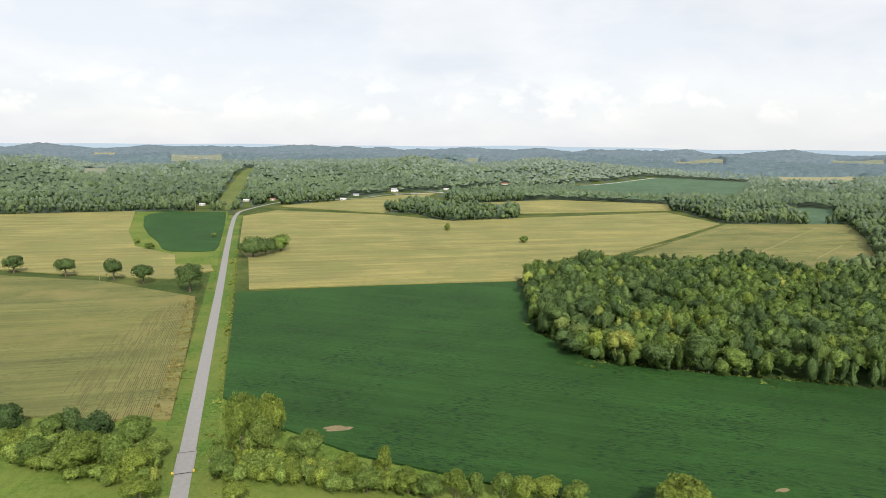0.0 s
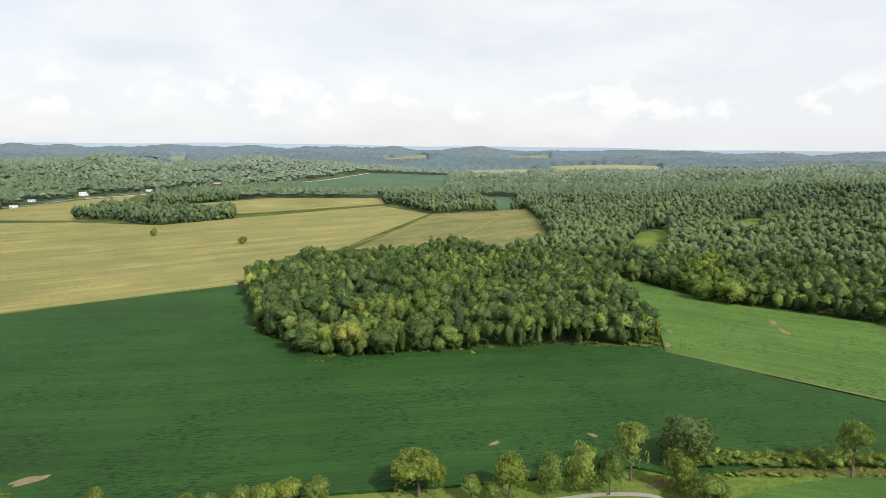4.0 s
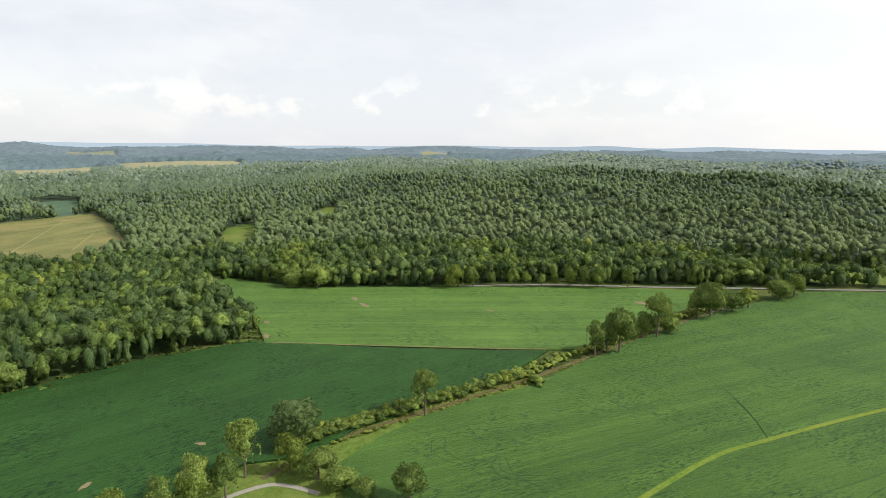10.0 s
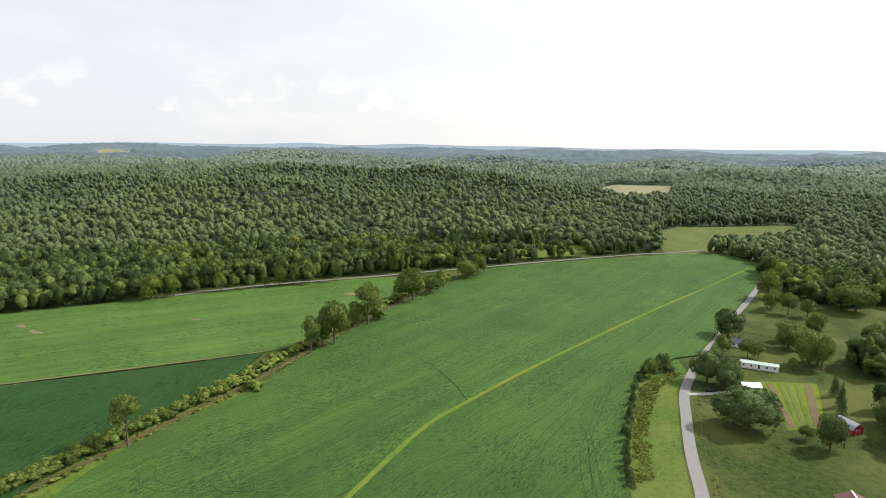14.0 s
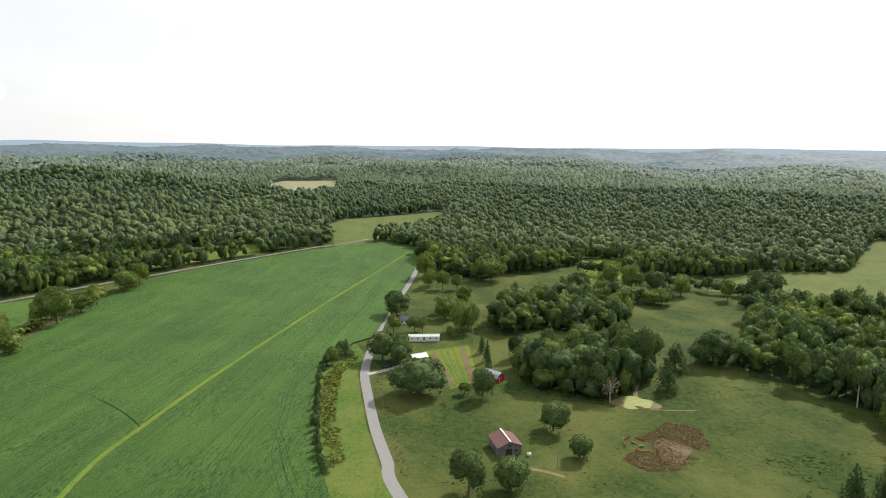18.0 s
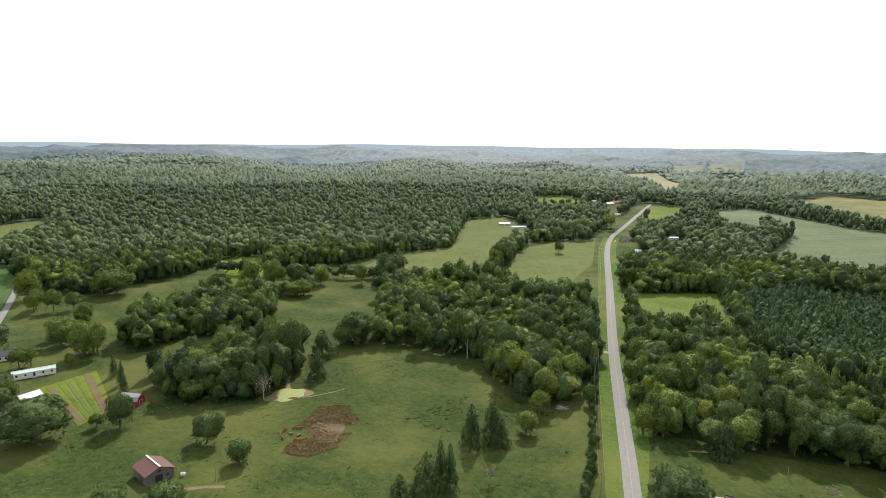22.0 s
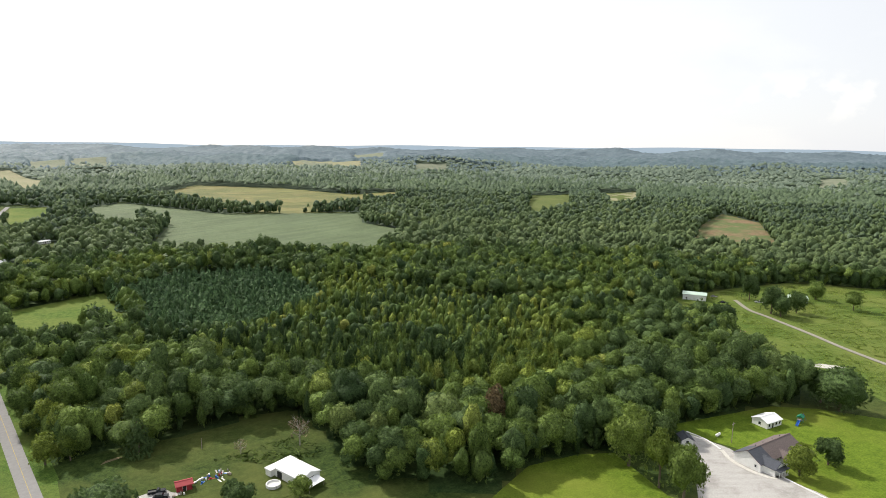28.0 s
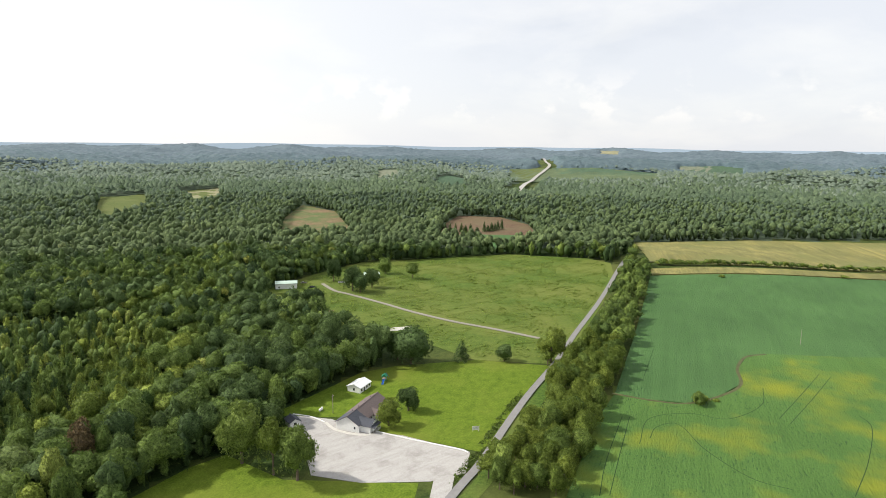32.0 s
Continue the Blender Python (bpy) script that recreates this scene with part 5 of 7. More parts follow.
def stand(kind, x, y, h, r, group=""):
    """One tree of the kind at x, y, h high and r in radius."""
    z = float(terrain(x, y))
    protos = KINDS[kind]
    i = int(rng.integers(0, len(protos)))
    m = Matrix.LocRotScale((x, y, z), Euler((0, 0, rng.uniform(0, 6.28))), (2.15 * r, 2.15 * r, h * 1.03))
    if (kind, i) in USED:
        ob = copy_scaled(protos[i], m)
    else:
        USED.add((kind, i))
        ob = protos[i]
        ob.matrix_basis = m
    if group:
        ob["group"] = group
    return ob


for tx, ty, th, tr, tk in TREES:
    stand(tk, tx, ty, th, tr, "scattered trees")

# belt of trees along the lane
gx, gy = np.meshgrid(np.arange(-605, -175, 7.0), np.arange(-96, -44, 6.5))
gx, gy = gx.ravel() + rng.uniform(-2, 2, gx.size), gy.ravel() + rng.uniform(-2, 2, gx.size)
pk = inside(WOODS_BY["lane_belt"], gx, gy) & ~near_line(ROAD_E, gx, gy, 4.6)
for px, py in zip(gx[pk], gy[pk]):
    if px > -365:
        stand(("g", "y", "y", "y")[int(rng.integers(0, 4))], px, py, rng.uniform(8, 15), rng.uniform(3.2, 5.2), "trees along the lane")
pk &= gx <= -365
plant("lane_trees", rng, gx[pk], gy[pk], NEAR, 4.6, 12, LEAF, "far end of the tree belt along the lane", stem=0.05)

# bushes on the far bank of the creek
pts = soften(CREEK, 12)
thick = []
for k, (px, py) in enumerate(pts[10:]):
    a, b2 = pts[k + 9], pts[min(k + 11, len(pts) - 1)]
    dx, dy = b2[0] - a[0], b2[1] - a[1]
    n = math.hypot(dx, dy) or 1
    far = math.hypot(px, py) > 300
    if rng.uniform() < 0.55 and not far:
        stand("k", px + dy / n * 3.0 + rng.uniform(-0.6, 0.6), py - dx / n * 3.0, rng.uniform(0.9, 1.7), rng.uniform(1.0, 1.8), "bushes along the creek")
    for side, prob in ((3.6, 1.0), (6.2, 1.0), (8.8, 0.6)):
        if rng.uniform() < prob:
            bx, by = px - dy / n * side + rng.uniform(-1, 1), py + dx / n * side + rng.uniform(-1, 1)
            if far:
                thick.append((bx, by))
            else:
                stand("h" if rng.uniform() < 0.6 else "k", bx, by, rng.uniform(2.4, 5.2), rng.uniform(1.9, 3.2), "bushes along the creek")
thick = np.array(thick)
plant("creek_thicket", rng, thick[:, 0], thick[:, 1], SAPLING, 2.6, 4.2, LEAF_YELLOW, "low yellowish thicket along the far creek bank", stem=0.0)
# thicket under the trees on both sides of the road
for poly in ([(-179, 234), (-147, 228), (-115, 222), (-102, 211), (-92, 194), (-113, 197), (-140, 205), (-164, 214)], [(-88, 227), (-76, 223), (-60, 216), (-33, 206), (0, 198), (0, 193), (-35, 195), (-55, 198), (-78, 198)]):
    gx, gy = np.meshgrid(np.arange(min(p[0] for p in poly), max(p[0] for p in poly), 4.2), np.arange(min(p[1] for p in poly), max(p[1] for p in poly), 4.2))
    gx, gy = gx.ravel() + rng.uniform(-1.6, 1.6, gx.size), gy.ravel() + rng.uniform(-1.6, 1.6, gx.size)
    pk = inside(poly, gx, gy) & ~near_line(ROAD_MAIN, gx, gy, 8)
    for k, leaf, suffix, text in ((pk & (gx % 3 > 1), LEAF, "", "dense green thicket below the creek trees"), (pk & (gx % 3 <= 1), LEAF_YELLOW, "_yellowish", "yellowish bushes in the creek thicket")):
        plant("thicket" + suffix, rng, gx[k], gy[k], CLOSE, 3.3, 6.0, leaf, text, stem=0.0)
# cedar hedge beside the lane
pts = soften(HEDGE, 5)
for px, py in pts[3:]:
    stand("c" if rng.uniform() < 0.7 else "d", px + rng.uniform(-0.6, 0.6), py + rng.uniform(-0.6, 0.6), rng.uniform(3.5, 7), rng.uniform(1.4, 2.3), "hedge beside the lane")
# hedge west of the main road
pts = soften([(44, -190), (50, -225), (62, -275), (72, -318), (82, -364), (102, -440)], 9)
for k, (px, py) in enumerate(pts):
    stand("d" if k % 3 else "c", px + rng.uniform(-0.8, 0.8), py, rng.uniform(3.5, 6.5) * (1.5 if k > 30 else 1), rng.uniform(1.4, 2.4) * (1.5 if k > 30 else 1), "hedge along the main road")


# ---- surfaces and paint for the built things ----
def metal_sheet(name, c, rust=0.3):
    """Ribbed sheet metal with faded and rusty streaks."""
    k = Mat(name, 0.8)
    p = k.node("ShaderNodeTexCoord").outputs["Object"]
    n = k.noise(p, 1.3, 6, 0.7)
    col = k.ramp(n, [(0.3, c), (0.75, tuple(v * (1 - rust) + w * rust for v, w in zip(c, (0.2, 0.1, 0.06))))])
    w = k.node("ShaderNodeTexWave", Scale=1.6, Distortion=0.0)
    k.link(p, w.inputs["Vector"])
    k.bump(w.outputs["Fac"], 0.05, 0.6)
    return k.colour(col)


def boards(name, c):
    """Weathered upright boards."""
    k = Mat(name, 0.9)
    p = k.node("ShaderNodeTexCoord").outputs["Object"]
    mp = k.node("ShaderNodeMapping")
    mp.inputs["Scale"].default_value = (3.2, 3.2, 0.25)
    k.link(p, mp.inputs["Vector"])
    n = k.noise(mp.outputs[0], 1.4, 6, 0.7)
    k.bump(n, 0.04, 0.8)
    return k.colour(k.ramp(n, [(0.3, tuple(v * 0.45 for v in c)), (0.7, c)]))


WHITE = plain("white_paint", (0.74, 0.74, 0.72), 0.6, 0.07, 1.2)
PALE = plain("weathered_pale_siding", (0.42, 0.41, 0.39), 0.8, 0.15, 0.8)
CREAM = plain("cream_siding", (0.62, 0.62, 0.58), 0.7, 0.08, 1.0)
WHITE_METAL = metal_sheet("white_sheet_metal", (0.80, 0.81, 0.82), 0.06)
GREEN_METAL = metal_sheet("pale_green_sheet_metal", (0.50, 0.62, 0.54), 0.1)
RED_METAL = metal_sheet("faded_red_sheet_metal", (0.150, 0.078, 0.074), 0.4)
GREY_METAL = metal_sheet("grey_sheet_metal", (0.33, 0.36, 0.40), 0.15)
DULL_METAL = metal_sheet("dull_pale_sheet_metal", (0.46, 0.46, 0.46), 0.12)
BOARDS = boards("weathered_boards", (0.19, 0.185, 0.18))
RED_BOARDS = boards("red_boards", (0.42, 0.05, 0.06))
SHINGLE = plain("brown_shingles", (0.15, 0.12, 0.115), 0.9, 0.3, 2.5)
SHINGLE_DARK = plain("dark_grey_shingles", (0.075, 0.08, 0.095), 0.9, 0.3, 2.5)
SHINGLE_RED = plain("red_brown_shingles", (0.28, 0.13, 0.09), 0.9, 0.25, 2.0)
CONCRETE = plain("pale_concrete", (0.50, 0.48, 0.44), 0.9, 0.15, 0.8)
DARK = plain("dark_opening", (0.03, 0.03, 0.032), 0.5, 0.2)
RUBBER = plain("black_rubber", (0.02, 0.02, 0.02), 0.8, 0.2)
BLACK_PAINT = plain("black_car_paint", (0.015, 0.016, 0.02), 0.25, 0.1)
WHITE_PAINT = plain("white_car_paint", (0.72, 0.72, 0.72), 0.3, 0.05)
BLUE_PAINT = plain("blue_paint", (0.03, 0.12, 0.42), 0.4, 0.1)
GREEN_PAINT = plain("green_paint", (0.03, 0.22, 0.12), 0.5, 0.1)
ORANGE = plain("orange_mesh", (0.34, 0.135, 0.075), 0.8, 0.3)
POLE_WOOD = plain("grey_pole_wood", (0.28, 0.24, 0.20), 0.9, 0.25, 2)
LINE = plain("faded_yellow_line", (0.36, 0.29, 0.12), 0.8, 0.3, 0.4)
YELLOW = plain("yellow_paint", (0.62, 0.42, 0.02), 0.6, 0.1)
SOIL = plain("bare_soil", (0.17, 0.138, 0.075), 0.95, 0.3, 0.8)
STEEL = plain("worn_steel", (0.30, 0.29, 0.28), 0.45, 0.2, 2, 0.8)
ALGAE = plain("pond_algae", (0.23, 0.26, 0.08), 0.5, 0.25, 0.5)


def glass():
    k = Mat("window_glass", 0.08)
    k.bsdf.inputs["Specular IOR Level"].default_value = 0.6
    return k.colour((0.03, 0.035, 0.04))


def still_water():
    k = Mat("muddy_water", 0.12)
    k.bsdf.inputs["Specular IOR Level"].default_value = 0.2
    n = k.noise(k.coords(), 0.5, 4)
    k.bump(n, 0.01, 0.3)
    return k.colour(k.ramp(n, [(0.3, (0.10, 0.078, 0.036)), (0.7, (0.13, 0.104, 0.05))]))


WEED_LIGHT = leaf_material("light_weeds", (0.105, 0.145, 0.030), (0.19, 0.215, 0.046), (0.25, 0.24, 0.07))
GOLD_CROP = leaf_material("gold_crop", (0.180, 0.150, 0.050), (0.250, 0.205, 0.070), (0.28, 0.22, 0.075))
WEED_GRASS = leaf_material("grass_clumps", (0.060, 0.108, 0.020), (0.115, 0.165, 0.032), (0.17, 0.19, 0.05))
HILL_WEED = leaf_material("hill_weeds", (0.100, 0.158, 0.030), (0.160, 0.222, 0.046), (0.21, 0.24, 0.06))
PATH = plain("path_gravel", (0.25, 0.235, 0.20), 0.95, 0.2, 1.0)
GLASS, WATER = glass(), still_water()


def slab(bm, x0, x1, y0, y1, z0, z1):
    v = [bm.verts.new(p) for p in ((x0, y0, z0), (x1, y0, z0), (x1, y1, z0), (x0, y1, z0), (x0, y0, z1), (x1, y0, z1), (x1, y1, z1), (x0, y1, z1))]
    for f in ((3, 2, 1, 0), (4, 5, 6, 7), (0, 1, 5, 4), (1, 2, 6, 5), (2, 3, 7, 6), (3, 0, 4, 7)):
        bm.faces.new([v[k] for k in f])
    return v


def box_part(name, parent, mat, x0, x1, y0, y1, z0, z1, label="", bevel=0.0):
    bm = bmesh.new()
    slab(bm, x0, x1, y0, y1, z0, z1)
    if bevel:
        bmesh.ops.bevel(bm, geom=bm.edges[:], offset=bevel, segments=2, affect="EDGES")
    return part(name, bm, mat, parent, label)


def prism(bm, profile, x0, x1):
    """An upright outline of (y, z) points, drawn out along x."""
    a = [bm.verts.new((x0, y, z)) for y, z in profile]
    b = [bm.verts.new((x1, y, z)) for y, z in profile]
    n = len(profile)
    for k in range(n):
        bm.faces.new((a[k], a[(k + 1) % n], b[(k + 1) % n], b[k]))
    bm.faces.new(a[::-1]); bm.faces.new(b)
    bmesh.ops.recalc_face_normals(bm, faces=bm.faces[:])


def put(name, x, y, rot, label, category, group="", z=0.0):
    ob = new(name)
    ob.matrix_basis = pose(x, y, float(terrain(x, y)) + z, 0, 0, rot)
    return tagged(ob, label, category, group)


def gable_shell(root, L, W, h, rise, wall, roof, over=0.45, x=0.0, y=0.0, turn=False):
    """Walls with gables, and two roof slabs that meet in a ridge; ridge along x, or along y when turned."""
    bm = bmesh.new()
    prism(bm, [(-W / 2, 0), (W / 2, 0), (W / 2, h), (0, h + rise), (-W / 2, h)], -L / 2, L / 2)
    m = Matrix.Translation((x, y, 0)) @ (pose(0, 0, 0, 0, 0, 90) if turn else Matrix())
    bmesh.ops.transform(bm, matrix=m, verts=bm.verts[:])
    part("wall", bm, wall, root)
    s = rise / (W / 2)
    for sgn in (-1, 1):
        bm = bmesh.new()
        e = W / 2 + over
        prism(bm, [(0, h + rise + 0.02), (sgn * e, h - s * over + 0.02), (sgn * e, h - s * over + 0.2), (0, h + rise + 0.22)], -L / 2 - over, L / 2 + over)
        bmesh.ops.transform(bm, matrix=m, verts=bm.verts[:])
        part("roof_panel", bm, roof, root)
    bm = bmesh.new()
    slab(bm, -L / 2 - over, L / 2 + over, -0.18, 0.18, h + rise + 0.16, h + rise + 0.28)
    bmesh.ops.transform(bm, matrix=m, verts=bm.verts[:])
    part("ridge_cap", bm, roof, root)


def opening(root, name, side, u, z0, w, h, L, W, mat=None, frame_mat=None):
    """A framed window or door on one side of a house (front -y, back +y, ends -x and +x)."""
    t, f = 0.05, 0.1
    def place(a0, a1, b0, b1, d0, d1):
        if side in ("front", "back"):
            yy = -W / 2 if side == "front" else W / 2
            s = -1 if side == "front" else 1
            ys = sorted((yy + s * d0, yy + s * d1))
            return (a0, a1, ys[0], ys[1], b0, b1)
        xx = L / 2 if side == "right" else -L / 2
        s = 1 if side == "right" else -1
        xs = sorted((xx + s * d0, xx + s * d1))
        return (xs[0], xs[1], a0, a1, b0, b1)
    fr = box_part(name, root, frame_mat or WHITE, *place(u - w / 2 - f, u + w / 2 + f, z0 - f, z0 + h + f, 0.003, t))
    box_part("pane" if name == "window" else "panel", fr, mat or GLASS, *place(u - w / 2, u + w / 2, z0, z0 + h, t - 0.02, t + 0.02))


def house(name, x, y, rot, L, W, h, rise, wall, roof, label, category="house", group="", windows=4, chimney=False):
    root = put(name, x, y, rot, label, category, group)
    gable_shell(root, L, W, h, rise, wall, roof)
    for side in ("front", "back"):
        for k in range(windows):
            u = (k + 0.5) / windows * L - L / 2
            if k == windows // 2:
                opening(root, "door", side, u, 0.1, 1.0, 2.1, L, W, DARK if side == "back" else WHITE)
            else:
                opening(root, "window", side, u, 1.0, 1.1, 1.2, L, W)
    for side in ("left", "right"):
        opening(root, "window", side, 0, 1.0, 1.1, 1.2, L, W)
    if chimney:
        box_part("chimney", root, SHINGLE_RED, L * 0.2, L * 0.2 + 0.7, 0.3, 1.0, h + rise * 0.5, h + rise + 0.9)
    return root


def weathered_barn():
    root = put("barn", 184.6, -134.8, 165, "weathered grey board barn with faded red metal roof", "barn")
    L, W, h, rise = 10.5, 9.6, 3.6, 2.0
    gable_shell(root, L, W, h, rise, BOARDS, RED_METAL, 0.5)
    box_part("ridge_strip", root, WHITE_METAL, -L / 2 - 0.55, L / 2 + 0.55, -0.3, 0.3, h + rise + 0.29, h + rise + 0.33, "pale metal ridge strip")
    for side, u, z0, w, hh in (("right", -0.4, 0.05, 2.6, 2.7), ("right", 2.6, 1.2, 1.0, 1.0), ("right", 0.0, 3.6, 1.0, 0.8), ("left", 0.3, 0.05, 2.4, 2.6), ("front", 1.0, 0.05, 1.4, 2.0)):
        opening(root, "doorway", side, u, z0, w, hh, L, W, DARK, BOARDS)


weathered_barn()


def red_barn():
    """A small barn with a gambrel roof."""
    root = put("small_barn", 247.0, -172.0, 17, "small red board barn with grey gambrel metal roof", "barn")
    L, W = 9.0, 6.2
    bm = bmesh.new()
    prof = [(-W / 2, 0), (W / 2, 0), (W / 2, 2.4), (W / 2 - 1.1, 4.0), (0, 4.9), (-W / 2 + 1.1, 4.0), (-W / 2, 2.4)]
    prism(bm, prof, -L / 2, L / 2)
    part("wall", bm, RED_BOARDS, root)
    edge = prof[2:]
    for (y0, z0), (y1, z1) in zip(edge, edge[1:]):
        bm = bmesh.new()
        prism(bm, [(y0, z0 + 0.03), (y1, z1 + 0.03), (y1, z1 + 0.16), (y0, z0 + 0.16)], -L / 2 - 0.4, L / 2 + 0.25)
        part("roof_panel", bm, GREY_METAL, root)
    for side in ("left", "right"):
        opening(root, "door", side, 0, 0.05, 2.0, 2.2, L, W, RED_BOARDS)


red_barn()


def mobile_home(x, y, rot, L, W, roof, label, group=""):
    root = put("mobile_home", x, y, rot, label, "mobile home", group)
    gable_shell(root, L, W, 3.0, 0.7, WHITE, roof, 0.25)
    box_part("skirting", root, CREAM, -L / 2 - 0.03, L / 2 + 0.03, -W / 2 - 0.03, W / 2 + 0.03, 0, 0.6)
    for side in ("front", "back"):
        for k in range(5):
            u = (k + 0.5) / 5 * L - L / 2
            opening(root, "door" if k == 2 else "window", side, u, 0.7 if k == 2 else 1.4, 0.9, 2.0 if k == 2 else 1.0, L, W, DARK if k == 2 else None)
    bm = bmesh.new()
    for k in range(3):
        slab(bm, -0.7, 0.7, -W / 2 - 0.5 - 0.3 * k, -W / 2 - 0.04, 0.05, 0.65 - 0.2 * k)
    part("steps", bm, CONCRETE, root)


mobile_home(320.6, -170.8, -116, 18.7, 5.0, GREEN_METAL, "long white mobile home with pale green metal roof")
house("house", 358.5, -179.5, -121, 11, 8, 2.8, 1.8, WHITE, SHINGLE_DARK, "small white house with dark grey roof under trees", chimney=True)
house("garage", 290.5, -151.5, -95, 8.5, 6, 2.6, 1.2, CREAM, WHITE_METAL, "low pale garage with white metal roof behind trees", "garage", windows=3)
house("shed", -8.6, -215.1, 3, 5.0, 3.6, 2.3, 0.7, RED_BOARDS, metal_sheet("red_sheet_metal", (0.36, 0.06, 0.07), 0.2), "small red shed among scrap in a yard", "shed", windows=1)


def white_barn():
    root = put("metal_barn", -45.5, -205.5, 116, "white metal barn with side shed and lean-to roof", "barn")
    L, W = 14.0, 8.6
    gable_shell(root, L, W, 3.4, 1.5, WHITE, WHITE_METAL, 0.3)
    opening(root, "doorway", "front", -4.5, 0.05, 2.6, 2.6, L, W, DARK)
    opening(root, "doorway", "right", 0, 0.05, 3.0, 2.8, L, W, DARK)
    opening(root, "window", "back", 2, 1.2, 1.2, 1.0, L, W)
    bm = bmesh.new()
    slab(bm, L / 2 + 0.32, L / 2 + 4.4, -W / 2, W / 2 - 1.5, 2.7, 2.82)
    for v in bm.verts:
        v.co.z -= (v.co.x - L / 2) * 0.13
    part("lean_to_roof", bm, WHITE_METAL, root)
    for py in (-W / 2 + 0.3, W / 2 - 1.8):
        bm = bmesh.new()
        tube(bm, (L / 2 + 4.1, py, 0), (L / 2 + 4.1, py, 2.25), 0.09, 0.09, 6)
        part("post", bm, POLE_WOOD, root)
    box_part("side_shed", root, WHITE, -L / 2 - 3.6, -L / 2 - 0.6, -W / 2 - 1.5, W / 2 + 1.0, 0, 2.6)
    box_part("side_shed_roof", root, WHITE_METAL, -L / 2 - 3.9, -L / 2 - 0.35, -W / 2 - 1.8, W / 2 + 1.3, 2.6, 2.78)


white_barn()


def church():
    root = put("church", -212.4, -142.8, 5, "white church building with brown shingle roof and grey entrance roof", "church")
    L, W, h, rise = 27.0, 10.6, 3.4, 3.0
    gable_shell(root, L, W, h, rise, WHITE, SHINGLE, 0.5)
    for k in range(6):
        u = (k + 0.5) / 6 * L - L / 2
        opening(root, "window", "front", u, 1.0, 1.0, 1.6, L, W)
        if k not in (2, 4):
            opening(root, "window", "back", u, 1.0, 1.0, 1.6, L, W)
    opening(root, "window", "right", 3.4, 1.4, 0.7, 1.0, L, W)
    for sgn in (-1, 1):
        bm = bmesh.new()
        s = rise / (W / 2)
        prism(bm, [(0, h + rise + 0.23), (sgn * (W / 2 + 0.52), h - s * 0.52 + 0.21), (sgn * (W / 2 + 0.52), h - s * 0.52 + 0.25), (0, h + rise + 0.27)], L / 2 - 7.5, L / 2 + 0.52)
        part("entrance_roof", bm, SHINGLE_DARK, root, "newer dark grey shingles")
    gable_shell(root, 7.0, 6.4, 3.0, 1.9, WHITE, SHINGLE_DARK, 0.35, x=L / 2 - 4.6, y=W / 2 + 1.2, turn=True)
    gable_shell(root, 4.0, 5.0, 2.9, 1.7, WHITE, SHINGLE, 0.35, x=-1.5, y=W / 2 + 0.4, turn=True)
    for px in (L / 2 - 7.4, L / 2 - 5.6, L / 2 - 3.6, L / 2 - 1.8):
        bm = bmesh.new()
        tube(bm, (px, W / 2 + 6.1, 0), (px, W / 2 + 6.1, 2.7), 0.14, 0.14, 8)
        part("column", bm, WHITE, root)
    bm = bmesh.new()
    prism(bm, [(W / 2 + 4.6, 2.95), (W / 2 + 6.5, 2.65), (W / 2 + 6.5, 2.8), (W / 2 + 4.6, 3.12)], L / 2 - 7.9, L / 2 - 1.3)
    part("porch_roof", bm, SHINGLE_DARK, root)
    box_part("porch_floor", root, CONCRETE, L / 2 - 7.7, L / 2 - 1.5, W / 2 + 4.72, W / 2 + 6.4, 0, 0.2)
    for px in (-9, -4, 2, 7):
        bm = bmesh.new()
        tube(bm, (px, -1.2, h + rise - 0.9), (px, -1.2, h + rise + 0.15), 0.12, 0.12, 6)
        part("roof_vent", bm, DARK, root)


church()
house("pavilion", -238.6, -162.5, 2, 9.5, 7.2, 2.8, 1.3, WHITE, WHITE_METAL, "small white hall with bright white roof on the lawn", "hall", windows=4)
house("shed", -192.8, -165.2, 61, 5.4, 4.6, 2.5, 1.3, WHITE, SHINGLE_DARK, "little white shed with dark grey roof at the gravel lot", "shed", windows=1)
house("long_shed", -387.8, -334.5, 129, 17.0, 8, 4.6, 1.4, WHITE_METAL, GREEN_METAL, "white metal shed with pale green roof beside woods", "shed", windows=3)
house("house", -456.1, -295.8, 129, 13.1, 9, 2.9, 1.9, WHITE, GREEN_METAL, "white farmhouse with pale green metal roof behind trees", windows=4)
FAR_HOUSES = [(320.5, -811, -157, 18, 10, WHITE_METAL, "open white-roofed barn in a pasture"), (243.6, -1176, -137, 26, 12, SHINGLE_RED, "large far house with red-brown roof"),
              (279.3, -1162, -136, 13, 9, WHITE_METAL, "far house with white roof among trees"), (246.6, -1141, -137, 17, 9, WHITE_METAL, "far house with white roof among trees"),
              (203.5, -996, -140, 10.5, 8, GREY_METAL, "far white house beside the road"), (143.6, -767, -142, 9, 8, SHINGLE_DARK, "grey-roofed house beside the road"),
              (116.6, -692, -142, 8, 6, WHITE_METAL, "small white building among trees"), (-441.9, 1131, 7, 11, 7, WHITE_METAL, "far white shed at the wood's edge"),
              (-387.8, 1215, 8, 13, 8, WHITE_METAL, "far white barn at the wood's edge"), (-344, 1245, 8, 12, 8, SHINGLE_RED, "far house with brown roof")]
